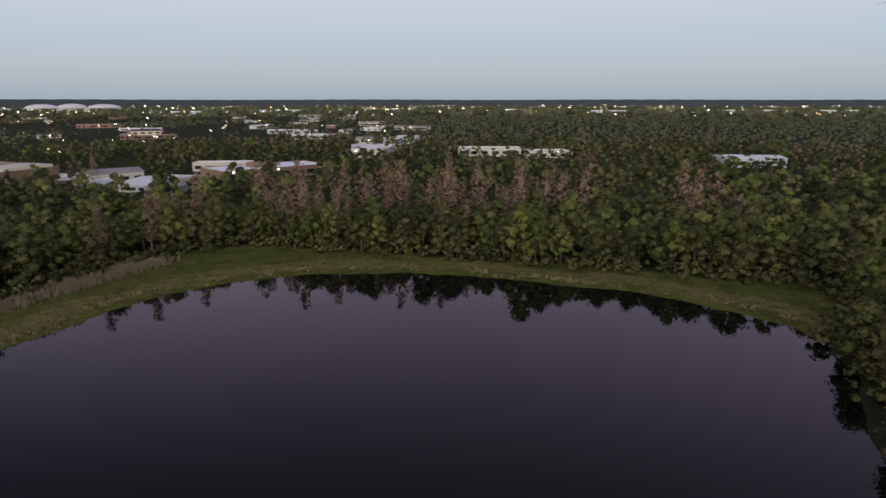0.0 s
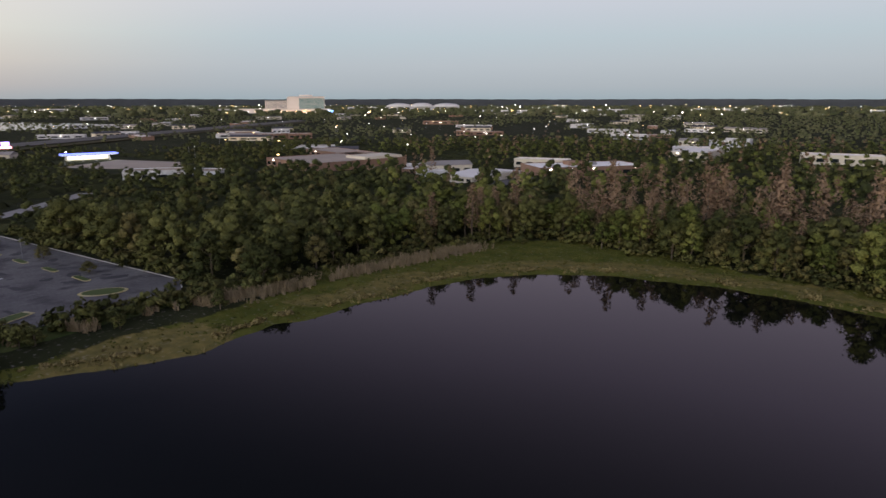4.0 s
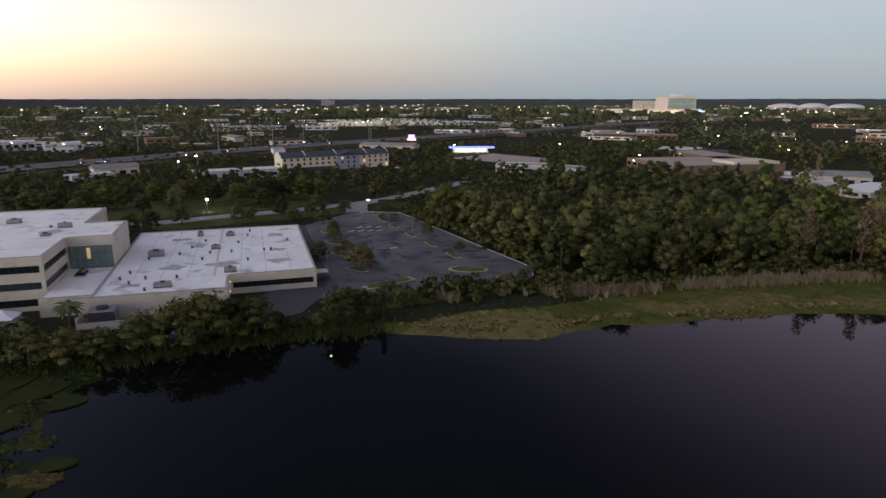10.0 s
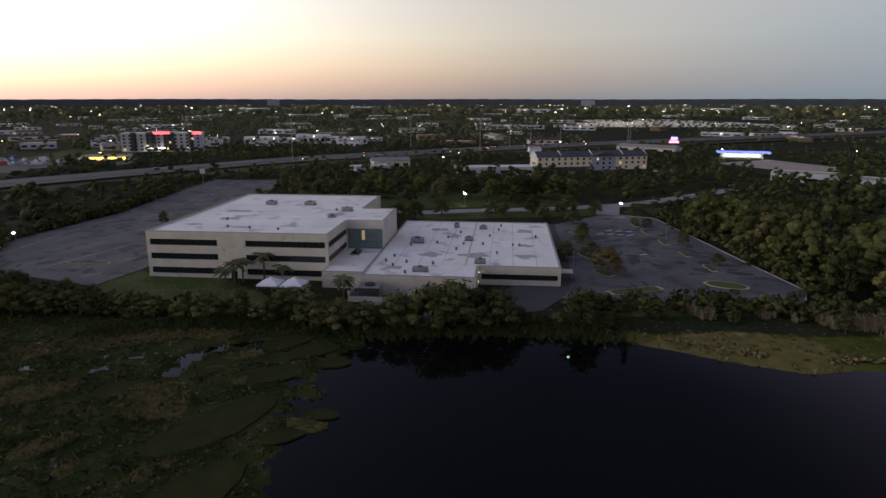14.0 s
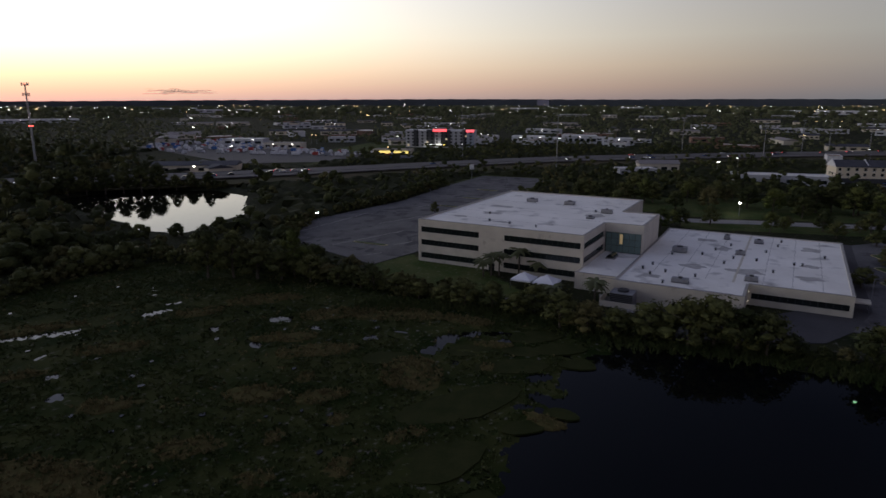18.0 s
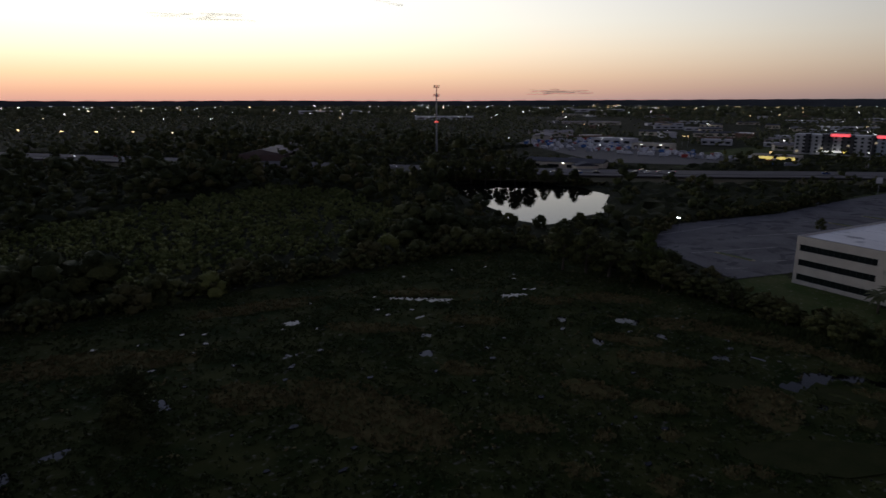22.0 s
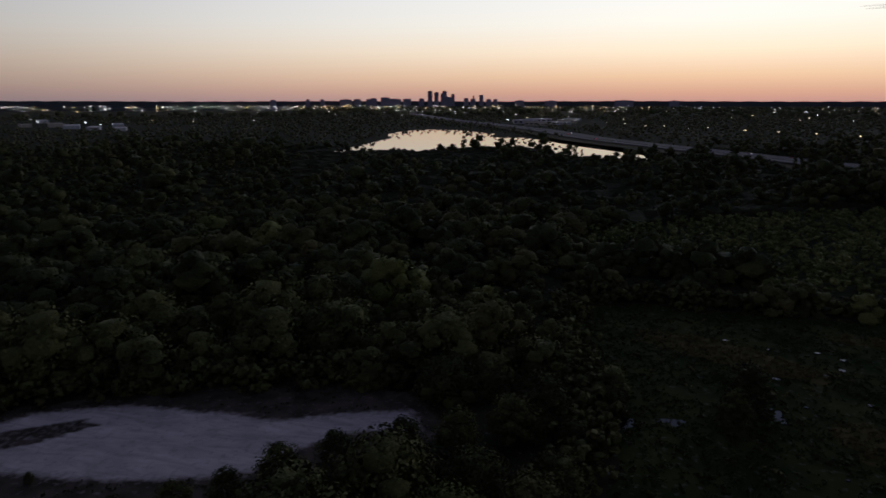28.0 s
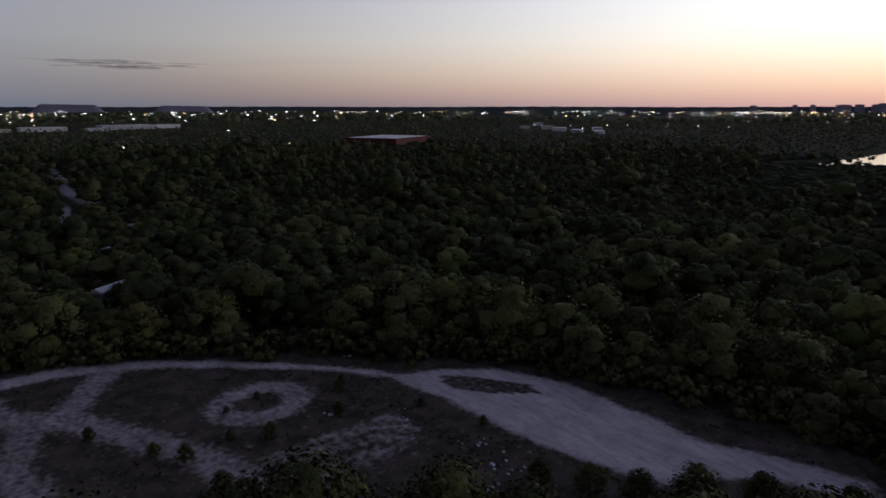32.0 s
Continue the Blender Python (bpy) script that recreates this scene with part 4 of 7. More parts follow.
for n, i in enumerate(single):
    tree(kinds[i], float(X[i]), float(Y[i]), float(size[i]), float(turn[i]), float(Z[i]), variant=n)
rest = np.setdiff1d(np.arange(len(X)), single)
for kind_ in SPECIES:
    pick = rest[kinds[rest] == kind_]
    grove("woods", list(zip(X[pick], Y[pick], Z[pick], size[pick], turn[pick])), LOD1[kind_], SPECIES[kind_][2], {"oak": "dense dark green lowland woods", "bright": "fresh green trees in the woods",
          "olive": "dull olive trees in the woods", "cypress": "bare brown cypress stand in the woods", "pine": "tall slender trees in the woods"}[kind_], trunks=kind_ in ("cypress", "pine"))

# broad, low, closed canopy on the wet ground south of the lake
BROAD = [crown(7.8, -3.0, 9.8, 20, 72, 0.31, np.random.default_rng(800 + s), 0.70, "round") for s in range(5)]
BROAD_NEAR = [crown(7.8, -3.0, 9.8, 20, 210, 0.25, np.random.default_rng(840 + s), 0.60, "round", coarse=True) for s in range(4)]
BROAD_FAR = [crown(8.0, -3.0, 9.8, 14, 22, 0.42, np.random.default_rng(820 + s), 0.84, "round") for s in range(5)]
X, Y, g = scatter(55, 265, 10.8, 26)
hdg = np.degrees(np.arctan2(-X, Y)) % 360
X, Y = X[(hdg >= 108) & (hdg <= 272)], Y[(hdg >= 108) & (hdg <= 272)]
size, turn = g.uniform(0.7, 1.45, len(X)), g.uniform(0, 6.28, len(X))
Z = 0.4 + 2.4 * waves(X, Y, 48, 77)
shore = np.minimum(np.minimum(signed(X, Y, POND), signed(X, Y, LOT_SW) - 5), signed(X, Y, LAKE) + 14)
size[shore < 32] *= 0.62
size[signed(X, Y, POND) < 48] *= 0.62
pick = g.random(len(X))
away = (np.hypot(X, Y) > 104).astype(int) + (np.hypot(X, Y) > 145)
for lo, hi, mt, lb in ((0.0, 0.80, OAK, "broad dark crowns of the wet woods"), (0.80, 0.95, OLIVE, "dull olive crowns of the wet woods"), (0.95, 1.01, BRIGHT, "fresher green crowns of the wet woods")):
    for step_, kit_ in enumerate((BROAD_NEAR, BROAD, BROAD_FAR)):
        k = (pick >= lo) & (pick < hi) & (away == step_)
        grove("wet_woods", list(zip(X[k], Y[k], Z[k], size[k], turn[k])), kit_, mt, lb)

X, Y, g = scatter(265, 720, 12.5, 22)
urban = (np.degrees(np.arctan2(-X, Y)) > 25) & (np.degrees(np.arctan2(-X, Y)) < 125) & (np.hypot(X, Y) > 430)
keep = ~(urban & (waves(X, Y, 70, 31) > 0.05))
X, Y = X[keep], Y[keep]
kinds = species_at(X, Y, g)
size, turn = g.uniform(0.72, 1.2, len(X)), g.uniform(0, 6.28, len(X))
heading = np.degrees(np.arctan2(-X, Y)) % 360
size[(heading > 50) & (heading < 130)] *= 0.75
south_ = (heading > 108) & (heading < 272)
size[south_] *= 1.25 * np.clip(1 + 0.35 * waves(X, Y, 55, 78) + 0.22 * g.normal(size=len(X)), 0.6, 1.7)[south_]
sink = np.where((heading > 108) & (heading < 272), G0 - 6.0, G0 - 1.0)
sink[(heading > 164) & (heading < 206)] -= 3.5
sink[(heading > 137) & (heading < 161) & (np.hypot(X, Y) > 330)] += 5.0
sink[signed(X, Y, POND) < 40] -= 3.0
sink[(heading > 177) & (heading < 206) & (np.hypot(X, Y) > 450)] -= 3.5
sink[(heading > 186) & (heading < 208) & (np.hypot(X, Y) > 400)] -= 1.5
off = (np.hypot(X, Y) > 430) & ~((heading > 160) & (heading < 208))
for i, kind_ in enumerate(SPECIES):
    plain = [crown(SPECIES[kind_][0][0] * 1.15, SPECIES[kind_][0][1], SPECIES[kind_][0][2], 3, 6, 0.95, np.random.default_rng(560 + i * 5 + s), 0.4 if kind_ == "cypress" else 0.98, SPECIES[kind_][3], coarse=True) for s in range(4)]
    for far_off in (False, True):
        k = (kinds == kind_) & (off == far_off)
        grove("woods_beyond", list(zip(X[k], Y[k], sink[k], size[k], turn[k])), plain if far_off else LOD2[kind_], SPECIES[kind_][2], "continuous woods beyond the lake")

# rough leafy understorey closing the gaps between crowns; shade is painted into its colour
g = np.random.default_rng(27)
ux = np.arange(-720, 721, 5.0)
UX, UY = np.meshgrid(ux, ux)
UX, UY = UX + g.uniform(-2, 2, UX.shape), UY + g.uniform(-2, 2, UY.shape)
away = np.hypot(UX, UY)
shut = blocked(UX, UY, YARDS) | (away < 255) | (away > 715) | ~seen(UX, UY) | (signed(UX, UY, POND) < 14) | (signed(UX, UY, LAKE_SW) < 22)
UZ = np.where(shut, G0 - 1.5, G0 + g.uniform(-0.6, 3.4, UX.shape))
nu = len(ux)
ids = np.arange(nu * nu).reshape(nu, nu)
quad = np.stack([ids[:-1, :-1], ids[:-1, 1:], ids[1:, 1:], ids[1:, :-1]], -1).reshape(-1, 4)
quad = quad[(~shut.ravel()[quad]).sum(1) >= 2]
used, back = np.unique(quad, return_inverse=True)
tagged(new("understorey", mesh_np("understorey", np.stack([UX, UY, UZ], -1).reshape(-1, 3)[used], back.reshape(-1, 4), None, (material("brush_painted_shade", (0.020, 0.024, 0.011), (0.040, 0.042, 0.019), 0.9, scale=0.1, fine=0.8, spec=0.05),))), "understorey of the woods, coloured dark as shade", "woods", kind="stuff")

X, Y, g = scatter(720, 2100, 27.0, 23)
town = waves(X, Y, 160, 32) > 0.15
hd = np.degrees(np.arctan2(-X, Y)) % 360
town &= (hd > 5) & (hd < 130)
X, Y = X[~town], Y[~town]
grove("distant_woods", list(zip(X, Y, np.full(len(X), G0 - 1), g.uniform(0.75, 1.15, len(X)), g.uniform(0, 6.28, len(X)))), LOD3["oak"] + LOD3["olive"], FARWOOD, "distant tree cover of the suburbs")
X, Y, g = scatter(2100, 4850, 118.0, 24)
FAR4 = [crown(42, -2, 15.0, 3, 1, 5, np.random.default_rng(900 + s), 1.1, "round", coarse=True) for s in range(4)]
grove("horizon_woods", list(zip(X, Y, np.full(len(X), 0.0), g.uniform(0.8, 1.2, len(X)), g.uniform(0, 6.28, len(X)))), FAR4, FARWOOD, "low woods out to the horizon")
# wooded rise that closes the horizon, its blue-grey being haze put into the colour
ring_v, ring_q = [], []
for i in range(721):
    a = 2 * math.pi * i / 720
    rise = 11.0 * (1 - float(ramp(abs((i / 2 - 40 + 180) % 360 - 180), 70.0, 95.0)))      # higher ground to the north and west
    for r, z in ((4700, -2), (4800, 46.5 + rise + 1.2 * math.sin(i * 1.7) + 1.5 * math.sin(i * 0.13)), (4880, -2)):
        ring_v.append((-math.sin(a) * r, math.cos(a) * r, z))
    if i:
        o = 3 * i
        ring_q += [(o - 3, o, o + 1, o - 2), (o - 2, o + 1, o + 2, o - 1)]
tagged(new("backdrop_woods", mesh_np("backdrop_woods", ring_v, ring_q, None, (material("far_woods_painted_haze", (0.075, 0.080, 0.082), (0.060, 0.066, 0.064), 0.95, scale=0.01, fine=0.06, spec=0.0),))), "hazy wooded skyline on the horizon", "backdrop", kind="structure")

# low wetland scrub
g = np.random.default_rng(41)
X, Y = g.uniform(-205, 10, 5200), g.uniform(-335, -165, 5200)
k = inside(X, Y, SHRUBS)
X, Y = X[k][:1500], Y[k][:1500]
SCRUB = [crown(2.1, 0.1, 3.1, 3, 9, 0.38, np.random.default_rng(60 + s), 0.85, "round", coarse=True) for s in range(4)]
grove("wetland_scrub", list(zip(X, Y, np.full(len(X), 0.6), g.uniform(0.7, 1.5, len(X)), g.uniform(0, 6.28, len(X)))), SCRUB, WILLOW, "low bright green wetland scrub")

# undergrowth that closes the feet of the woods
EDGES = [([(-117, 150), (-104, 180), (-91, 207), (-66, 220), (-35, 213), (-6, 203), (21, 196), (53, 185), (83, 176), (106, 165), (96, 136), (84, 126), (74, 90), (60, 60)], 620),
         ([(-140, 56), (-138, 80), (-128, 104), (-120, 124), (-114, 142)], 170), ([(-138, 116), (-146, 122), (-178, 126), (-252, 133)], 200),
         ([(-152, -36), (-160, -64), (-167, -84), (-168, -116), (-171, -140), (-141, -151), (-101, -155), (-70, -161), (-37, -162), (0, -164), (2, -134), (-4, -107), (-4, -85), (6, -70)], 700),
         ([(150, 22), (142, -4), (131, -32), (109, -62), (96, -74), (85, -86), (63, -94), (45, -100), (20, -104)], 420), ([(-205, -112), (-240, -125), (-300, -104), (-366, -96)], 200), ([(-256, -290), (-300, -275), (-318, -240), (-322, -214)], 190)]
g = np.random.default_rng(43)
spots = []
for line_, n in EDGES:
    pts = np.array(line_, float)
    ln = np.hypot(*np.diff(pts, axis=0).T)
    seg = g.choice(len(ln), n, p=ln / ln.sum())
    t = g.random((n, 1))
    P = pts[seg] + (pts[seg + 1] - pts[seg]) * t + g.normal(size=(n, 2)) * 2.2
    zz = np.maximum(terrain(P[:, 0], P[:, 1])[0], 0.0)
    spots += list(zip(P[:, 0], P[:, 1], zz - 0.2, g.uniform(0.6, 1.7, n), g.uniform(0, 6.28, n)))
order = g.permutation(len(spots))
grove("undergrowth", [spots[i] for i in order[:1500]], SCRUB, OAK, "dark leafy undergrowth at the edge of the woods")
grove("undergrowth_dry", [spots[i] for i in order[1500:]], SCRUB, OLIVE, "dull brownish undergrowth at the edge of the woods")

# ---- office grounds: roof equipment, tents, palms, yard ----
UNITGREY = material("roof_unit_metal", (0.30, 0.30, 0.31), (0.20, 0.20, 0.21), 0.5, 0.3, scale=0.8, fine=5)
STAIN = material("ponding_stain", (0.34, 0.325, 0.30), (0.52, 0.50, 0.47), 0.9, scale=0.5, fine=2)
TENT = material("white_tent_cloth", (0.78, 0.78, 0.80), (0.70, 0.70, 0.73), 0.7, scale=0.4, fine=3)


def roof_unit(u, v, z, w, d, h):
    ob = thing("roof_unit", "grey metal air-handling unit on the flat white roof", "air conditioner", "roof units", BLD @ Matrix.Translation((u, v, z)))
    part("casing", Shape().box(-w / 2, w / 2, -d / 2, d / 2, 0.25, h, 0.06), UNITGREY, ob)
    for k in (-1, 1):
        part("skid", Shape().box(-w / 2 - 0.1, w / 2 + 0.1, k * d * 0.35 - 0.1, k * d * 0.35 + 0.1, 0.0, 0.25), DARKSTEEL, ob)
    part("fan_cowl", Shape().tube((0, 0, h), (0, 0, h + 0.3), min(w, d) * 0.3, min(w, d) * 0.27, 10), DARKSTEEL, ob)


def vent_pipe(u, v, z, h):
    ob = thing("roof_vent", "short dark vent pipe on the flat white roof", "vent", "roof vents", BLD @ Matrix.Translation((u, v, z)))
    part("pipe", Shape().tube((0, 0, 0), (0, 0, h), 0.28, 0.26, 8), DARKSTEEL, ob)
    part("cap", Shape().tube((0, 0, h), (0, 0, h + 0.22), 0.5, 0.15, 8), UNITGREY, ob)


def patch(u, v, z, a, b, seed):
    n = 26
    g_ = np.random.default_rng(seed)
    wob = [1 + 0.22 * math.sin(i * 0.9 + seed) + 0.12 * g_.uniform(-1, 1) for i in range(n)]
    pts = [(u + a * wob[i] * math.cos(2 * math.pi * i / n), v + b * wob[i] * math.sin(2 * math.pi * i / n)) for i in range(n)]
    ob = new("roof_stain", Shape().prism(pts, z, z + 0.012).mesh("roof_stain", STAIN))
    ob.matrix_basis = BLD
    tagged(ob, "grey dried-up ponding stain on the white roof", "stain", "roof stains")


LZ, MZ = LOWTOP - 0.196, TOP - 0.276
for u, v, w, d, h in ((83.3, 55.5, 1.6, 3.0, 1.3), (72.9, 29.0, 4.0, 3.0, 1.6), (92.8, 53.0, 2.6, 2.0, 1.2), (89.0, 33.8, 2.6, 1.8, 1.2), (93.9, 4.4, 3.0, 1.8, 1.3), (78.5, -5.5, 4.0, 2.0, 1.2)):
    roof_unit(u, v, LZ, w, d, h)
for u, v in ((67.5, 4.0), (69.0, 9.5), (73.5, 3.0), (81.0, 2.0), (95.5, 40.0), (82.0, 36.5), (85.5, 45.0), (99.0, 58.0), (110.5, 40.0), (79.3, 28.3), (98.3, 50.5), (87.7, 27.5), (93.7, 27.5), (103.0, 27.2), (98.3, 15.9), (70.3, -0.8), (74.8, -8.0), (86.0, 20.0), (71.5, 24.6), (105.0, 27.4)):
    vent_pipe(u, v, LZ, 0.7)
for k, (u, v, a, b) in enumerate(((107.1, 50.1, 2.6, 3.0), (106.9, 27.6, 2.4, 1.8), (79.0, 13.3, 3.2, 2.6), (92.0, 13.6, 4.4, 3.0), (106.7, 13.7, 3.0, 2.2), (77.8, 50.5, 3.0, 2.2), (70.6, -2.3, 2.4, 1.8), (84, 40, 1.8, 3.4))):
    patch(u, v, LZ - 0.008, a, b, k)
for u, v, w, d, h in ((17.4, 51.0, 3.4, 2.6, 1.2), (31.5, 51.0, 3.4, 2.6, 1.2), (47.9, 39.2, 3.6, 1.2, 1.4), (45.8, 27.6, 2.2, 2.2, 0.7)):
    roof_unit(u, v, MZ, w, d, h)
for u, v in ((27.1, 7.3), (14.7, 20.1), (44.0, 40.0), (36.0, 6.0), (20.0, 8.5)):
    vent_pipe(u, v, MZ, 0.6)
for k, (u, v, a, b) in enumerate(((14.7, 22, 3.4, 2.0), (11.5, 36, 4.2, 2.0), (24, 9, 2.8, 1.4), (38, 12, 2.2, 1.2), (46, 33, 3.0, 3.0), (8, 12, 2.6, 1.4))):
    patch(u, v, MZ - 0.008, a, b, 30 + k)
sky = thing("roof_skylight", "dark domed skylight on the entrance roof", "skylight", at=BLD @ Matrix.Translation((56.4, 15.0, 5.33)))
part("kerb", Shape().box(-1.3, 1.3, -2.4, 2.4, 0, 0.3), KERB, sky)
dome = Shape()
for i in range(8):
    a0, a1 = math.pi * i / 8, math.pi * (i + 1) / 8
    dome.add([(1.2 * math.cos(a), y, 0.3 + 0.9 * math.sin(a)) for a in (a0, a1) for y in (-2.3, 2.3)], [(0, 1, 3, 2)])
part("dome", dome, GLASSD, sky)
for k, u in enumerate((66, 76, 88)):
    ob = solid("roof_pipe", Shape().tube((u - 6, -10.6, 0.15), (u + 3, -10.6, 0.15), 0.1, 0.1, 6), STEEL, "thin conduit run along the roof edge", "pipe", at=BLD @ Matrix.Translation((0, 0, LZ)))


def tent(x, y, turn, w):
    ob = thing("marquee", "white peaked canopy tent beside the office", "tent", "canopy tents", Matrix.Translation((x, y, G0)) @ Matrix.Rotation(turn, 4, "Z"))
    h = w / 2
    for sx in (-1, 1):
        for sy in (-1, 1):
            part("leg", Shape().tube((sx * h, sy * h, 0), (sx * h, sy * h, 2.6), 0.06, 0.06, 6), STEEL, ob)
    c = Shape()
    ring = [(-h, -h), (h, -h), (h, h), (-h, h)]
    for i in range(4):
        (x0, y0), (x1, y1) = ring[i], ring[(i + 1) % 4]
        c.add([(x0, y0, 2.2), (x1, y1, 2.2), (x1, y1, 2.6), (x0, y0, 2.6), (x0 * .45, y0 * .45, 3.4), (x1 * .45, y1 * .45, 3.4), (0, 0, 4.3)], [(0, 1, 2, 3), (3, 2, 5, 4)], [(4, 5, 6)])
    part("canopy", c, TENT, ob, "white cloth canopy")


tent(-165.5, -20.8, -THETA, 5.6)
tent(-164.0, -14.6, -THETA, 6.0)
PALM = material("palm_fronds", (0.075, 0.085, 0.035), (0.11, 0.115, 0.055), 0.7, scale=0.5, fine=3, island=0.5)


def palm_crown(seed, n=26, length=2.6):
    g_ = np.random.default_rng(seed)
    s = Shape()
    for i in range(n):
        a, lift = 2 * math.pi * i / n + g_.uniform(-.15, .15), g_.uniform(-0.3, 0.9)
        d, side = Vector((math.cos(a), math.sin(a), 0)), Vector((-math.sin(a), math.cos(a), 0))
        pts = [d * (length * t) + Vector((0, 0, lift * length * t * 0.8 - 1.5 * t * t)) for t in (0, 0.35, 0.7, 1.0)]
        for k, (w0, w1) in enumerate(((0.08, 0.42), (0.42, 0.36), (0.36, 0.05))):
            for sg in (-1, 1):
                s.add([pts[k], pts[k] + side * sg * w0 - Vector((0, 0, w0 * .4)), pts[k + 1] + side * sg * w1 - Vector((0, 0, w1 * .4)), pts[k + 1]], [(0, 1, 2, 3)])
    return s.mesh("crown", PALM)


PALMS = [palm_crown(k) for k in range(3)]


def palm(x, y, h, k, label="feathery palm with drooping green fronds"):
    ob = thing("palm_tree", label, "palm tree", "palms", Matrix.Translation((x, y, G0)) @ Matrix.Rotation(k * 1.3, 4, "Z") @ Matrix.Diagonal((1.35, 1.35, 1.15, 1)))
    s = Shape()
    for i in range(5):
        s.tube((0.05 * i * (k % 3 - 1), 0, h * i / 5 - 0.2), (0.05 * (i + 1) * (k % 3 - 1), 0, h * (i + 1) / 5), 0.2 - 0.01 * i, 0.19 - 0.01 * i, 7)
    part("trunk", s, BARK, ob)
    cr = part("crown", PALMS[k % 3], None, ob)
    cr.location = (0.25 * (k % 3 - 1), 0, h)


for k, (x, y, h) in enumerate(((-174.5, -31.5, 5.0), (-173.0, -33.4, 4.0), (-175.5, -29.4, 5.6), (-177.8, -24.0, 6.5), (-177.5, -18.5, 3.6), (-157.5, -2.0, 4.6), (-154.5, -12, 3.4))):
    palm(x, y, h, k)
# service yard at the annex
cool = thing("cooling_tower", "weathered grey louvred cooling plant in the service yard", "cooling tower", at=BLD @ Matrix.Translation((67.0, -15.0, G0)))
part("casing", Shape().box(-2.8, 2.8, -2.2, 2.2, 0, 3.6, 0.1), UNITGREY, cool)
for i in range(7):
    part("louvre", Shape().box(-2.7, 2.7, -2.32, -2.22, 0.5 + i * 0.42, 0.78 + i * 0.42), DARKSTEEL, cool)
part("fan_cowl", Shape().tube((0, 0, 3.6), (0, 0, 4.1), 1.4, 1.3, 14), DARKSTEEL, cool)
yard = thing("yard_wall", "low concrete screen wall round the service yard", "wall", at=BLD)
part("panel", Shape().box(62.0, 62.3, -18, -12, 0.5, 3.2), CONCRETE, yard)
part("panel", Shape().box(62.3, 76.0, -18, -17.7, 0.5, 2.4), CONCRETE, yard)
solid("service_ramp", Shape().add([(-161, -1, 0.5), (-158, 3, 0.5), (-150, 8, 0.5), (-149, 5, 0.5), (-161, -1, 2.0), (-158, 3, 2.0), (-150, 8, 0.95), (-149, 5, 0.95)],
      [(4, 7, 6, 5), (0, 4, 5, 1), (0, 3, 7, 4), (1, 5, 6, 2), (2, 6, 7, 3)]), CONCROAD, "pale concrete ramp beside the service yard", "ramp")
for z in (4.6, 2.6):
    wl_ = thing("wall_lamp", "lit white bulkhead lamp on the annex corner", "lamp", "wall lamps", BLD @ Matrix.Translation((93.75, -0.4 if z > 3 else -2.2, z)))
    part("housing", Shape().box(-0.12, 0.0, -0.2, 0.2, -0.15, 0.15), DARKSTEEL, wl_)
    part("bulb", Shape().box(0.0, 0.1, -0.16, 0.16, -0.12, 0.12), lamp_material("bulkhead_glow", (1.0, 0.9, 0.6), 6.0), wl_, "lit lamp glass")
for k, (u, v) in enumerate(((116.4, 8), (116.4, 34))):
    ob = thing("door_canopy", "small white flat canopy over a side door", "canopy", "door canopies", BLD @ Matrix.Translation((u, v, 0)))
    part("slab", Shape().box(-0.6, 3.2, -2, 2, 3.3, 3.55), CREAM, ob)
    for w in (-1.7, 1.7):
        part("post", Shape().tube((2.9, w, 0.8), (2.9, w, 3.3), 0.08, 0.08, 6), STEEL, ob)
# lit green float far out on the lake
buoy = thing("marker_float", "small bright green float on the lake", "buoy", at=Matrix.Translation((-114.3, 42.4, 0.0)))
part("ball", Shape().tube((0, 0, -0.2), (0, 0, 0.22), 0.28, 0.24, 10), lamp_material("float_glow", (0.35, 1.0, 0.35), 1.0), buoy)
part("tip", Shape().tube((0, 0, 0.22), (0, 0, 0.4), 0.18, 0.04, 10), PAINT, buoy)

# ---- parking lots ----


def island(poly, label="grassed parking island with a faded yellow kerb"):
    if area2(poly) < 0:
        poly = poly[::-1]
    ob = thing("parking_island", label, "traffic island", "parking islands")
    cx, cy = sum(p[0] for p in poly) / len(poly), sum(p[1] for p in poly) / len(poly)
    inner = [(cx + (x - cx) * 0.86, cy + (y - cy) * 0.86) for x, y in poly]
    part("kerb", Shape().prism(poly, G0 - 0.1, G0 + 0.27), YELLOW, ob)
    part("grass", Shape().prism(inner, G0 + 0.1, G0 + 0.33), LAWN, ob)


def oval(cx, cy, a, b, turn, n=14):
    c, s = math.cos(turn), math.sin(turn)
    return [(cx + a * math.cos(2 * math.pi * i / n) * c - b * math.sin(2 * math.pi * i / n) * s, cy + a * math.cos(2 * math.pi * i / n) * s + b * math.sin(2 * math.pi * i / n) * c) for i in range(n)]


def slot(cx, cy, a, b, turn):
    c, s = math.cos(turn), math.sin(turn)
    return [(cx + x * c - y * s, cy + x * s + y * c) for x, y in ((-a, -b * .6), (-a * .8, -b), (a * .8, -b), (a, -b * .6), (a, b * .6), (a * .8, b), (-a * .8, b), (-a, b * .6))]


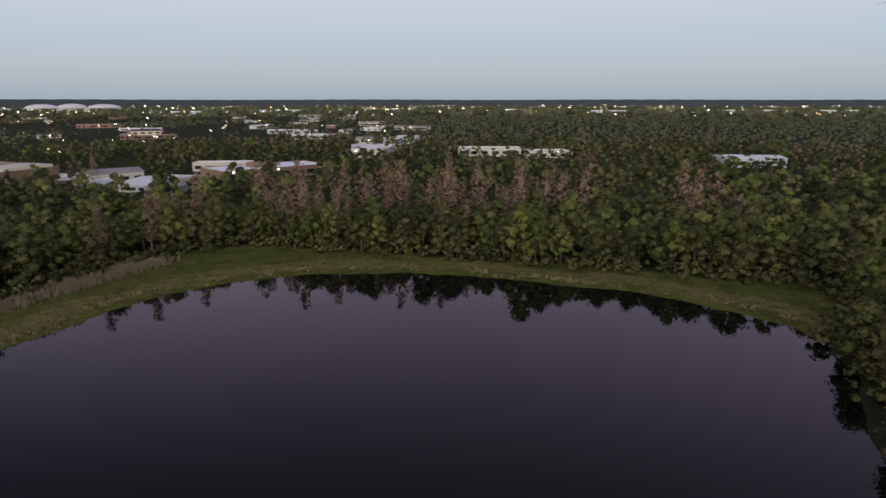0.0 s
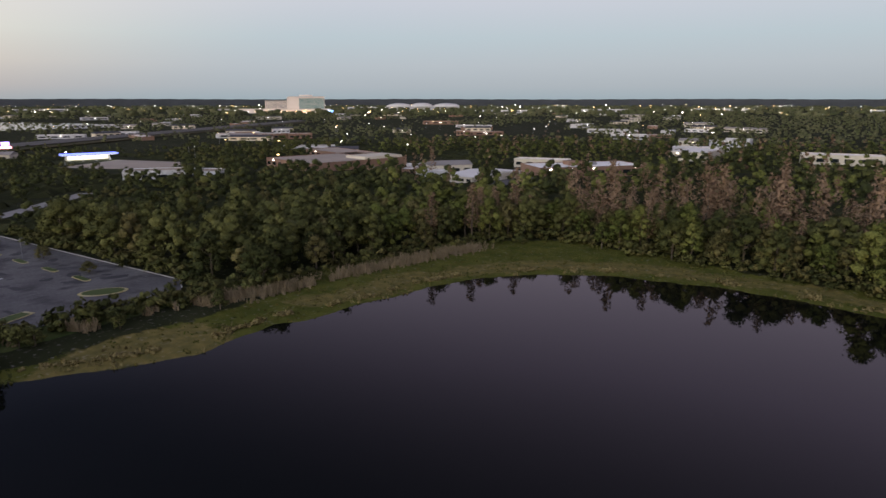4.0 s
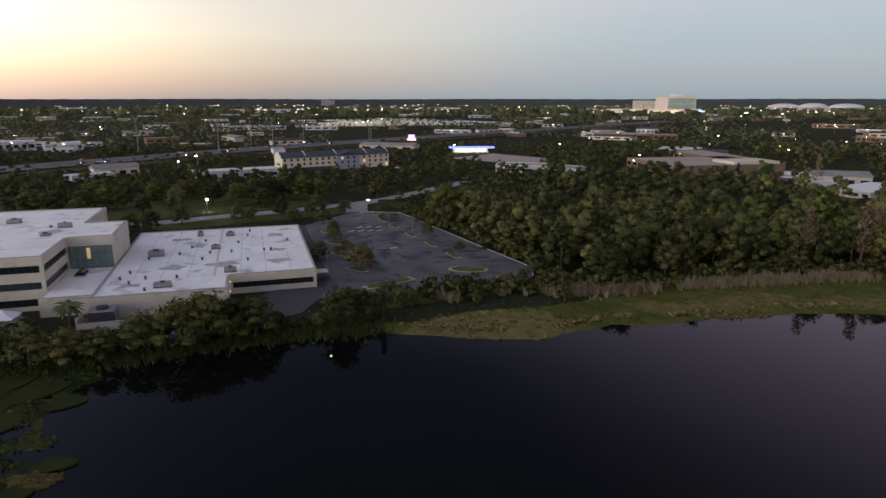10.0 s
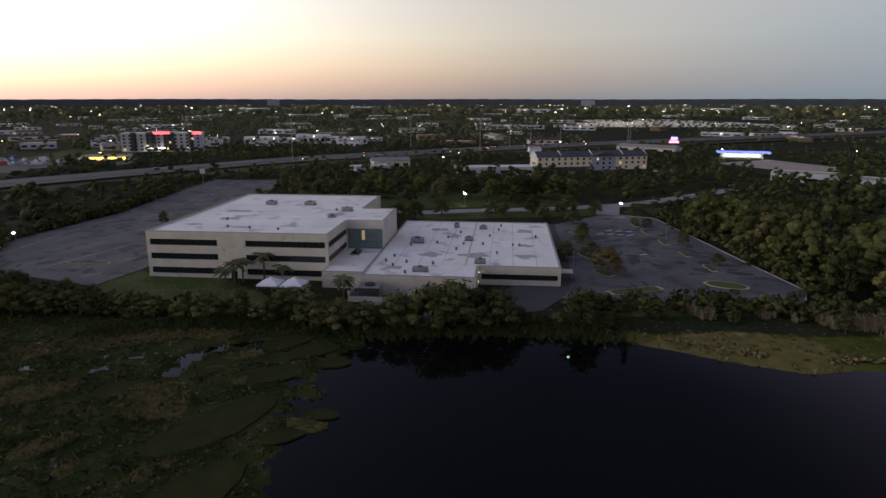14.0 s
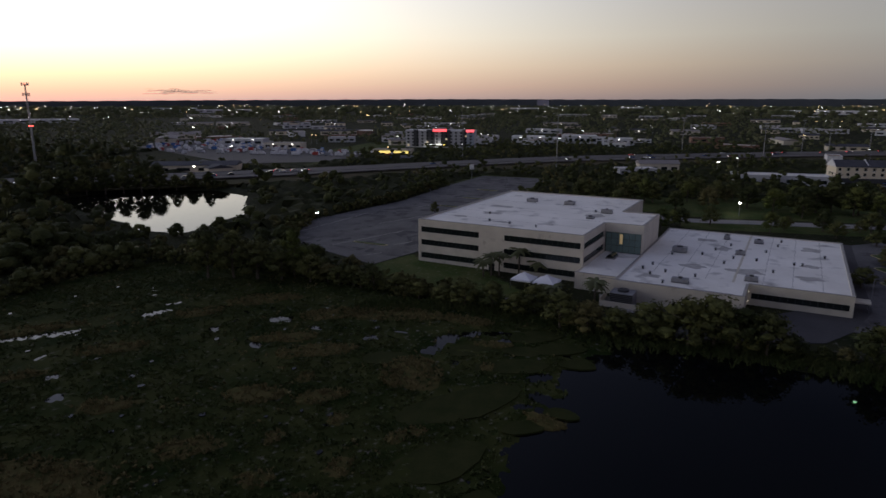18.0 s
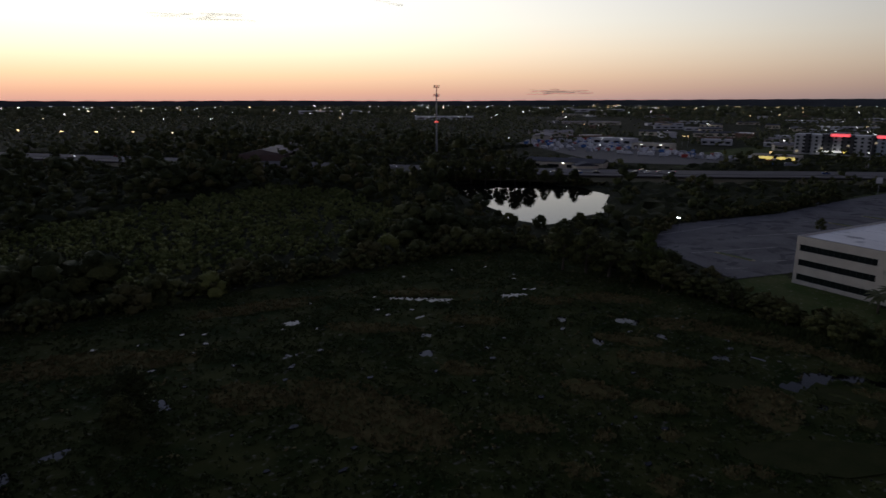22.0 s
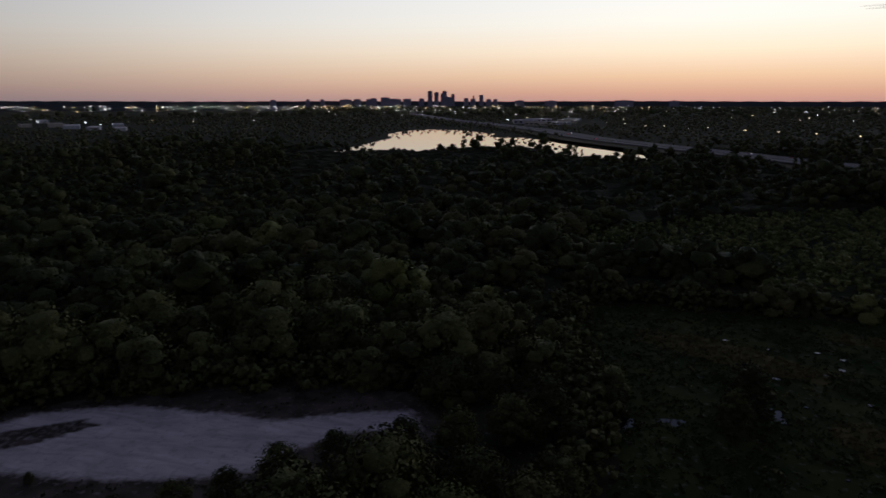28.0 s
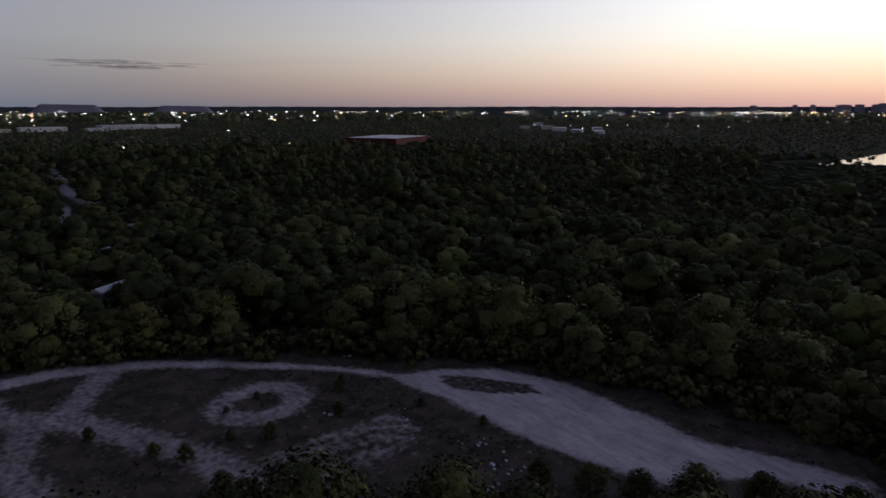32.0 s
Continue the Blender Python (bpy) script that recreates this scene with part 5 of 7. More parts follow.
R = math.atan2(-12.5, 85)
island(oval(-153, 100.5, 6.0, 3.4, 0.9))
for x, y in ((-238, 113.5), (-224, 111.5), (-206, 109.5), (-188, 107.8), (-170.5, 106)):
    island(slot(x, y, 4.2, 1.0, R), "narrow grassed parking island with a pale kerb")
island(slot(-152, 74, 2.0, 8.0, 0.15))
for x, y in ((-170, 72.5), (-190.5, 75.5), (-208, 80), (-226, 85)):
    island(slot(x, y, 4.0, 1.6, 0.25), "narrow grassed parking island with a pale kerb")
kerb = thing("lot_kerb", "pale concrete kerb along the wooded side of the lot", "kerb", kind="structure")
line_k = [(-137, 112), (-145, 118.2), (-177.5, 121), (-251, 128.2), (-264, 112)]
for (x0, y0), (x1, y1) in zip(line_k, line_k[1:]):
    d = Vector((x1 - x0, y1 - y0)).normalized()
    s = Vector((-d.y, d.x)) * 0.17
    part("kerb_run", Shape().prism([(x0 + s.x, y0 + s.y), (x0 - s.x, y0 - s.y), (x1 - s.x, y1 - s.y), (x1 + s.x, y1 + s.y)][::-1] if area2([(x0 + s.x, y0 + s.y), (x0 - s.x, y0 - s.y), (x1 - s.x, y1 - s.y), (x1 + s.x, y1 + s.y)]) < 0 else
         [(x0 + s.x, y0 + s.y), (x0 - s.x, y0 - s.y), (x1 - s.x, y1 - s.y), (x1 + s.x, y1 + s.y)], G0 - 0.2, G0 + 0.3), KERB, kerb)
FADED = material("faded_bay_paint", (0.20, 0.20, 0.20), (0.13, 0.13, 0.13), 0.9, scale=0.6, fine=3, obj=0.6)
lot = bpy.data.objects["parking_lot"]
LINE = Shape().box(-2.6, 2.6, -0.07, 0.07, 0.0, 0.006).mesh("bay_line", FADED)
d1, n1 = Vector((-0.9895, 0.1455)), Vector((-0.1455, -0.9895))
for row in (2.8, 13.5, 19.2, 30.2, 36.0, 46.5):
    for i in range(26):
        p = Vector((-150, 118.0)) + d1 * (6 + i * 3.4) + n1 * row
        if inside(np.array([p.x]), np.array([p.y]), LOT_NE)[0] and (i * 7 + int(row)) % 5:
            ob = part("bay_line", LINE, None, lot)
            ob.matrix_basis = Matrix.Translation((p.x, p.y, G0 + 0.124)) @ Matrix.Rotation(math.atan2(n1.y, n1.x), 4, "Z")
WHITEB = Shape().box(-1.6, 1.6, -0.55, 0.55, 0.0, 0.006).mesh("painted_bay", PAINT)
for x, y in ((-224, 93.5), (-222.6, 96.8), (-221.2, 100.1), (-219.8, 103.2), (-229, 99), (-227.6, 102.4), (-226.3, 105.8), (-190, 94.4)):
    ob = part("painted_bay", WHITEB, None, lot)
    ob.matrix_basis = Matrix.Translation((x, y, G0 + 0.125)) @ Matrix.Rotation(math.atan2(n1.y, n1.x) + 0.5, 4, "Z")
lot2 = bpy.data.objects["parking_lot_west"]
for k in range(7):
    for i in range(18):
        p = Vector((-215 - k * 26, -62 - k * 0.5)) + Vector((0.15, -1)) * (3 + i * 2.7)
        if inside(np.array([p.x]), np.array([p.y]), LOT_SW)[0] and (i * 3 + k) % 4:
            ob = part("bay_line", LINE, None, lot2)
            ob.matrix_basis = Matrix.Translation((p.x, p.y, G0 + 0.124)) @ Matrix.Rotation(0.15, 4, "Z")
for x, y, a in ((-238, -66, 6), (-262, -70, 5), (-290, -72, 6), (-318, -68, 5), (-350, -66, 6), (-205, -80, 7)):
    island(slot(x, y, a, 0.9, 1.35), "long narrow concrete-kerbed island in the empty lot")
RUN = Shape().box(-1, 1, -0.16, 0.16, 0.0, 0.02).mesh("edge_line", KERB)
for (x0, y0), (x1, y1) in (((-217.1, -114.1), (-263.7, -103.6)), ((-187.8, -75.8), (-193.1, -71.4)), ((-204.8, -71.5), (-211.8, -66.8)), ((-283, -87.1), (-293.6, -82.7)), ((-249.7, -72.5), (-271.4, -63.2)), ((-199.8, -92), (-229.4, -75.6)), ((-240.9, -89.9), (-263.7, -76.5))):
    ob = part("edge_line", RUN, None, lot2)
    ob.matrix_basis = Matrix.Translation(((x0 + x1) / 2, (y0 + y1) / 2, G0 + 0.124)) @ Matrix.Rotation(math.atan2(y1 - y0, x1 - x0), 4, "Z") @ Matrix.Diagonal((math.hypot(x1 - x0, y1 - y0) / 2, 1, 1, 1))
PATCH = Shape().prism([(-1, -.7), (.3, -1), (1, -.5), (.9, .6), (-.1, 1), (-.8, .8)], 0.0, 0.003).mesh("tar_patch", material("dark_tar_patch", (0.040, 0.039, 0.043), (0.06, 0.058, 0.062), 0.85, scale=0.3, fine=3, obj=0.6))
g = np.random.default_rng(611)
for lot_, poly_, n_ in ((lot, LOT_NE, 46), (lot2, LOT_SW, 60)):
    xs_, ys_ = [p_[0] for p_ in poly_], [p_[1] for p_ in poly_]
    made = 0
    for trial in range(600):
        x, y = float(g.uniform(min(xs_), max(xs_))), float(g.uniform(min(ys_), max(ys_)))
        if made < n_ and float(signed(np.array([x]), np.array([y]), poly_)[0]) < -7:
            ob = part("tar_patch", PATCH, None, lot_)
            ob.matrix_basis = Matrix.Translation((x, y, G0 + 0.1215)) @ Matrix.Rotation(float(g.uniform(0, 6.28)), 4, "Z") @ Matrix.Diagonal((float(g.uniform(0.7, 5)), float(g.uniform(0.4, 2.0)), 1, 1))
            made += 1
tree("oak", -268, -74, 0.42, 1.0, G0, "small dark round tree in the parking lot", 1)
for x, y, s, kd in ((-170, 73.6, 0.66, "tan"), (-190, 76.4, 0.46, "olive"), (-187, 66.6, 0.42, "oak"), (-232.7, 116.1, 0.34, "olive"), (-203.6, 115.3, 0.36, "olive"), (-173.8, 110.6, 0.32, "olive"), (-212, 82, 0.4, "olive"),
                    (-266, 108, 0.5, "olive"), (-238, 113.4, 0.28, "olive"), (-224, 86, 0.34, "oak"), (-245, 90, 0.4, "oak")):
    ob = tree("olive" if kd == "tan" else kd, x, y, s, x, G0 + 0.2, "small tree with tan spring leaves in the lot" if kd == "tan" else "small loose tree in a parking island", int(-x), 1.7)
    if kd == "tan":
        cr = [c for c in ob.children if c.name.startswith("crown")][0]
        cr.data = cr.data.copy()
        cr.data.materials[0] = AUTUMN


def street_lamp(x, y, h, mat, label, z=G0, turn=0.0, size=0.55, double=False, group="street lamps"):
    ob = thing("street_lamp", label, "street lamp", group, Matrix.Translation((x, y, z)) @ Matrix.Rotation(turn, 4, "Z"))
    part("pole", Shape().tube((0, 0, 0), (0, 0, h), 0.13, 0.08, 7), STEEL, ob)
    for sg in ((-1, 1) if double else (1,)):
        part("arm", Shape().tube((0, 0, h - 0.15), (sg * 1.2, 0, h), 0.05, 0.05, 6), STEEL, ob)
        hd_ = part("head", Shape().box(sg * 1.2 - size, sg * 1.2 + size, -size * 0.6, size * 0.6, h, h + 0.25, 0.05), DARKSTEEL, ob)
        if mat:
            part("lamp_glass", Shape().box(sg * 1.2 - size * .9, sg * 1.2 + size * .9, -size * 0.62, size * 0.62, h - 0.3, h - 0.004), mat, hd_, "lit lamp glass")
    return ob


BIGLIT = lamp_material("flood_white", (1.0, 0.94, 0.82), 60.0)
COOL = lamp_material("flood_cool", (0.86, 0.88, 1.0), 60.0)
street_lamp(-259, 116, 6.0, BIGLIT, "lit white lamp at the mouth of the parking lot")
street_lamp(-297, 55, 6.0, BIGLIT, "lit twin lamp beside the access road", double=True)
street_lamp(-300, -20, 7.0, BIGLIT, "lit white lamp behind the office")
street_lamp(-229, -111, 6.0, COOL, "lit cool-white lamp at the edge of the empty lot")
street_lamp(-172.2, 64, 6.5, None, "unlit lamp on a tall pole beside the annex")
for x, y in ((-210, 112.5), (-300, -85), (-350, -55)):
    street_lamp(x, y, 6.5, None, "unlit lamp on a slim pole in the lot")
for k in range(12):
    x, y = place(58 + k * 5.2, 70.5 + (k % 2))[:2]
    tree("pine", x, y, 0.20 + 0.04 * (k % 3), k, G0, "clipped dark conifer shrub behind the annex", k)
for k, (x, y) in enumerate(((-262, 60), (-268, 96), (-298, 80), (-306, 112), (-272, 40), (-310, 30), (-318, 75), (-300, 140), (-330, 100), (-255, 20), (-345, 60))):
    tree("oak" if k % 3 else "bright", x, y, 0.58 + 0.06 * (k % 4), k, G0, "spreading green street tree beside the access road", k, 1.3)

# ---- hotels, shops, highway ----
HOTELW = material("hotel_render", (0.74, 0.65, 0.49), (0.66, 0.58, 0.44), 0.8, scale=0.2, fine=2, fine_amount=0.1)
SLATE = material("dark_shingle_roof", (0.055, 0.055, 0.065), (0.08, 0.08, 0.09), 0.8, scale=0.3, fine=3)
WHITEP = material("white_trim_paint", (0.72, 0.72, 0.72), None, 0.6, scale=0.3)
BLUEW = material("blue_grey_render", (0.34, 0.38, 0.44), (0.30, 0.34, 0.40), 0.8, scale=0.3)
GREYW = material("pale_grey_render", (0.55, 0.55, 0.56), (0.48, 0.48, 0.49), 0.8, scale=0.2)
DARKW = material("charcoal_panel", (0.07, 0.07, 0.075), None, 0.7)
WINLIT = material("lit_window", (0.5, 0.45, 0.35), None, 0.3, emit=(1.0, 0.78, 0.45), strength=0.7)


def gable(w, d, h, over=0.5):
    """A pitched roof: ridge along x, eaves at z 0."""
    s = Shape()
    x0, x1, y0, y1 = -w / 2 - over, w / 2 + over, -d / 2 - over, d / 2 + over
    return s.add([(x0, y0, 0), (x1, y0, 0), (x1, y1, 0), (x0, y1, 0), (x0, 0, h), (x1, 0, h), (x0, y0, -.25), (x1, y0, -.25), (x1, y1, -.25), (x0, y1, -.25)],
                 [(0, 1, 5, 4), (2, 3, 4, 5), (6, 7, 1, 0), (8, 9, 3, 2), (6, 9, 8, 7)], [(0, 4, 3), (1, 2, 5), (9, 6, 0), (0, 3, 9), (7, 8, 2), (2, 1, 7)])


hotel = thing("hotel", "cream three-storey hotel with dark gabled roof", "hotel", at=Matrix.Translation((-449, 175, G0)) @ Matrix.Rotation(radians(92.5), 4, "Z"))
part("wall", Shape().box(-42, 42, -8, 8, 0, 9.6), HOTELW, hotel)
part("roof", gable(84, 16, 3.6), SLATE, hotel, "dark shingle roof").location.z = 9.62
part("front_bay", Shape().box(-2, 16, -10.5, -8, 0, 10.2), BLUEW, hotel, "blue-grey centre bay")
bay_roof = gable(6, 18, 2.8)
ob = part("bay_roof", bay_roof, SLATE, hotel)
ob.matrix_basis = Matrix.Translation((7, -8.5, 10.2)) @ Matrix.Rotation(radians(90), 4, "Z")
for x in (-42.3, -24, 0, 24, 42.3):
    s = Shape()
    s.add([(x - .3, -8.6, 9.4), (x - .3, 8.6, 9.4), (x - .3, 0, 13.8), (x + .3, -8.6, 9.4), (x + .3, 8.6, 9.4), (x + .3, 0, 13.8)], [(0, 2, 5, 3), (2, 1, 4, 5)], [(0, 1, 2), (3, 5, 4)])
    part("gable_trim", s, WHITEP, hotel)
for i in range(18):
    for k in range(3):
        x = -40 + i * 4.7
        if k == 0 and i % 3 == 0:
            continue
        y0 = -10.6 if -2 < x < 16 else -8.1
        wdw = part("window", Shape().box(x - 0.75, x + 0.75, y0 - 0.05, y0 + 0.15, 1.0 + k * 3.1, 2.7 + k * 3.1), WINLIT if (i * 5 + k * 3) % 17 == 0 else GLASSD, hotel)
        part("sill", Shape().box(x - 0.85, x + 0.85, y0 - 0.12, y0 + 0.1, 0.85 + k * 3.1, 0.98 + k * 3.1), WHITEP, wdw)
part("porch_band", Shape().box(-41, -4, -8.9, -8, 0, 2.6), DARKW, hotel, "dark ground-floor arcade")
part("sign_panel", Shape().box(4.5, 9.5, -11.7, -11.5, 10.6, 11.8), lamp_material("sign_white", (0.85, 0.9, 1.0), 2.2), hotel, "lit white sign panel")
for i in range(3):
    part("end_window", Shape().box(-42.1, -41.95, -3.4 + i * 2.6, -2.2 + i * 2.6, 4.2, 5.8), GLASSD, hotel)

tower_hotel = thing("modern_hotel", "pale five-storey hotel with charcoal panels and red lit signs", "hotel", at=Matrix.Translation((-672, -178, G0)) @ Matrix.Rotation(radians(93), 4, "Z"))
part("wall", Shape().box(-37, 37, -9, 9, 0, 17.6), GREYW, tower_hotel)
part("parapet", Shape().box(-37.3, 37.3, -9.3, 9.3, 17.6, 18.4), WHITEP, tower_hotel)
for x0, x1, mt in ((-14, -5, DARKW), (-28, -23, DARKW), (2, 12, DARKW), (24, 29, DARKW), (29, 37.2, BLUEW)):
    part("panel", Shape().box(x0, x1, -9.7, -9, 1, 18.8), mt, tower_hotel)
for i in range(14):
    for k in range(5):
        part("window", Shape().box(-35 + i * 5.2, -33 + i * 5.2, -9.85, -9.02, 1.6 + k * 3.3, 3.4 + k * 3.3), WINLIT if (i * 3 + k * 7) % 19 == 0 else GLASSD, tower_hotel)
REDSIGN = lamp_material("sign_red", (1.0, 0.07, 0.08), 3.0)
part("sign", Shape().box(-7, 8, -10.2, -9.9, 17.0, 19.4), REDSIGN, tower_hotel, "red lit sign bar")
part("sign", Shape().box(28.5, 37.2, -10.2, -9.9, 16.6, 19.0), REDSIGN, tower_hotel, "red lit sign bar")
part("sign", Shape().box(4.5, 6.5, -10.3, -9.9, 2.4, 5.4), lamp_material("sign_yellow", (1.0, 0.7, 0.05), 4.0), tower_hotel, "yellow lit sign board")
part("canopy_light", Shape().box(-16, 3, -12.5, -9.8, 3.2, 3.6), lamp_material("canopy_white", (1.0, 0.95, 0.85), 4.0), tower_hotel, "lit white entrance canopy")

gas = thing("filling_station", "lit filling station canopy with a blue band", "filling station", at=Matrix.Translation((-509, 337, G0)) @ Matrix.Rotation(radians(64), 4, "Z"))
part("roof", Shape().box(-21, 21, -6, 6, 5.0, 6.0), WHITEP, gas)
part("band", Shape().box(-21.1, 21.1, -6.1, 6.1, 5.5, 6.1), lamp_material("band_blue", (0.08, 0.15, 1.0), 2.0), gas, "blue lit fascia")
part("soffit", Shape().box(-20, 20, -5.5, 5.5, 4.85, 4.99), lamp_material("soffit_white", (0.95, 1.0, 1.0), 2.5), gas, "bright lit soffit")
for x in (-15, -5, 5, 15):
    part("column", Shape().box(x - .3, x + .3, -.3, .3, 0, 4.9), WHITEP, gas)
    part("pump", Shape().box(x - .5, x + .5, -2.4, -1.6, 0, 2.0), GREYW, gas)
part("shop", Shape().box(-16, 16, 9, 18, 0, 4.4), CREAM, gas)
part("shop_front", Shape().box(-15, 15, 8.8, 8.98, 0.6, 3.4), lamp_material("shop_glow", (1.0, 0.95, 0.8), 1.2), gas, "lit shop window")
bb = thing("pole_sign", "tall pole sign with purple and red lit boxes", "sign", at=Matrix.Translation((-603, 323, 1.0)) @ Matrix.Rotation(radians(62), 4, "Z"))
part("pole", Shape().tube((0, 0, 0), (0, 0, 13.5), 0.4, 0.3, 8), STEEL, bb)
part("panel", Shape().box(-3.2, 3.2, -.4, .4, 10.2, 13.4), lamp_material("panel_violet", (0.4, 0.25, 1.0), 3.0), bb, "violet lit panel")
part("panel", Shape().box(-4.5, 4.5, -.4, .4, 7.6, 9.6), lamp_material("panel_pink", (1.0, 0.3, 0.35), 3.0), bb, "pink lit panel")

# vehicles
CARPAINTS = [material("car_paint_" + n, c, None, 0.3, 0.3, fine=8, spec=0.5) for n, c in (("white", (0.7, 0.7, 0.7)), ("silver", (0.35, 0.36, 0.38)), ("black", (0.03, 0.03, 0.035)), ("red", (0.4, 0.03, 0.03)), ("blue", (0.05, 0.1, 0.3)))]
RUBBER = material("tyre_rubber", (0.02, 0.02, 0.02), None, 0.9)
TAIL = lamp_material("tail_light", (1.0, 0.05, 0.03), 5.0)
HEADL = lamp_material("head_light", (1.0, 0.95, 0.85), 9.0)
WHEEL = Shape().tube((0, -0.11, 0), (0, 0.11, 0), 0.33, 0.33, 10).mesh("wheel", RUBBER)


def extrude(profile, w):
    n = len(profile)
    s = Shape()
    tri = mathutils_fill(profile)
    v = [(x, -w, z) for x, z in profile] + [(x, w, z) for x, z in profile]
    return s.add(v, [(i, n + i, n + (i + 1) % n, (i + 1) % n) for i in range(n)], [(a, b, c) for a, b, c in tri] + [(n + a, n + c, n + b) for a, b, c in tri])


CARBODY = [(-2.2, .3), (2.2, .3), (2.25, .7), (1.3, .92), (-1.95, .98), (-2.25, .8)]
CARTOP = [(-1.75, .96), (1.25, .92), (.5, 1.42), (-1.1, 1.46)]
CARMESH = [(extrude(CARBODY, .9).mesh("body", p), extrude(CARTOP, .74).mesh("cabin", GLASSD)) for p in CARPAINTS]
CARNAMES = ("white", "silver", "black", "red", "blue")


def car(x, y, z, turn, k, lights, where):
    ob = thing("car", CARNAMES[k] + " car " + where, "car", "cars", Matrix.Translation((x, y, z)) @ Matrix.Rotation(turn, 4, "Z"))
    part("body", CARMESH[k][0], None, ob)
    part("cabin", CARMESH[k][1], None, ob)
    for sx in (-1.35, 1.35):
        for sy in (-.82, .82):
            part("wheel", WHEEL, None, ob).location = (sx, sy, 0.33)
    if lights:
        part("head_lights", Shape().box(2.2, 2.3, -.75, .75, .55, .75), HEADL, ob, "lit head lights")
        part("tail_lights", Shape().box(-2.3, -2.2, -.8, .8, .7, .9), TAIL, ob, "lit red tail lights")


_, _, hw = ribbon(HIGHWAY, 1, 0)
_, _, hw2 = ribbon(HW2, 1, 0)
g = np.random.default_rng(77)
for k in range(46):
    side_, i = (hw, 3.6) if k % 2 else (hw2, 3.8), int(g.integers(12, 66))
    (line_, z_) = side_
    a, b = line_[i], line_[min(i + 1, len(line_) - 1)]
    d = (b - a).normalized()
    p = a.lerp(b, float(g.random())) + Vector((d.y, -d.x)) * float(g.choice((-5, -1.7, 1.7, 5)))
    car(p.x, p.y, z_ + 0.01, math.atan2(d.y, d.x) + (math.pi if k % 2 else 0), int(g.integers(0, 5)), k % 3 != 1, "driving on the highway")
for k in range(16):
    car(-432 + (k % 2) * 12 + g.uniform(-1, 1), 135 + k * 6.0, G0 + 0.1, g.choice((0.0, math.pi)) + 0.1, int(g.integers(0, 5)), False, "parked outside the hotel")
BOXW = [material("van_" + n, c, None, 0.5, scale=0.5) for n, c in (("white", (0.68, 0.68, 0.70)), ("red", (0.42, 0.06, 0.05)), ("grey", (0.33, 0.34, 0.36)), ("blue", (0.06, 0.16, 0.42)))]
VAN = [(Shape().box(-3.6, 1.7, -1.15, 1.15, 0.7, 3.3, 0.06).mesh("box_body", m), extrude([(1.75, .5), (3.5, .5), (3.5, 1.5), (3.0, 2.4), (1.75, 2.5)], 1.05).mesh("cab", BOXW[0])) for m in BOXW]


def truck(x, y, z, turn, k):
    ob = thing("box_truck", ("white", "red", "grey", "blue")[k] + " box truck parked in a vehicle yard", "truck", "parked trucks", Matrix.Translation((x, y, z)) @ Matrix.Rotation(turn, 4, "Z"))
    part("box_body", VAN[k][0], None, ob)
    part("cab", VAN[k][1], None, ob)
    for sx in (-2.4, 2.4):
        for sy in (-1.0, 1.0):
            part("wheel", WHEEL, None, ob).location = (sx, sy, 0.33)


yard_poly = [(-594, -500), (-760, -480), (-600, -290), (-548, -180), (-500, -196), (-452, -290)]
paving("vehicle_yard", yard_poly, G0 + 0.1, HWY, "paved yard full of parked trucks and vans", "yard")
g = np.random.default_rng(88)
made = 0
for row in range(24):
    for i in range(30):
        x, y = -770 + row * 13 + g.uniform(-1, 1), -500 + i * 11 + g.uniform(-2, 2)
        if made < 150 and inside(np.array([x]), np.array([y]), yard_poly)[0] and g.random() < 0.62:
            truck(x, y, G0 + 0.11, 0.2 + (math.pi / 2) * (row % 3 == 0) + g.uniform(-.05, .05), int(g.choice((0, 0, 0, 0, 1, 2, 3))))
            made += 1
for x, y, L, c in ((-505, -183, 12, 3), (-516, -165, 14, 2)):
    tr_ = thing("semi_trailer", "long " + ("blue" if c == 3 else "grey") + " trailer parked beside the highway", "trailer", "trailers", Matrix.Translation((x, y, 1.0)) @ Matrix.Rotation(2.1, 4, "Z"))
    part("box_body", Shape().box(-L / 2, L / 2, -1.25, 1.25, 1.1, 3.9, 0.05), BOXW[c], tr_)
    for sx in (-L / 2 + 1.2, -L / 2 + 2.4, L / 2 - 2):
        for sy in (-1.0, 1.0):
            part("wheel", WHEEL, None, tr_).location = (sx, sy, 0.33)


def mast(x, y, h, lit=True):
    ob = thing("high_mast_light", "tall thin steel highway light mast", "light mast", "light masts", Matrix.Translation((x, y, 1.5)))
    part("pole", Shape().tube((0, 0, 0), (0, 0, h), 0.38, 0.16, 8), STEEL, ob)
    part("lamp_ring", Shape().tube((0, 0, h), (0, 0, h + 0.6), 1.5, 1.5, 10), UNITGREY, ob)


for x, y, h in ((-636, 63, 30), (-646, 166, 31), (-699, 238, 31), (-691, 201, 29), (-617, 283, 30), (-467, -38, 38), (-540, -124, 34), (-575, 120, 30), (-660, 300, 28)):
    mast(x, y, h)
sg = thing("road_sign", "white blank roadside sign board on a post", "sign", at=Matrix.Translation((-401, -86, G0)) @ Matrix.Rotation(radians(100), 4, "Z"))
part("post", Shape().tube((0, 0, 0), (0, 0, 7), .18, .16, 7), STEEL, sg)
part("board", Shape().box(-1.4, 1.4, -.12, .12, 6, 9.0), WHITEP, sg)

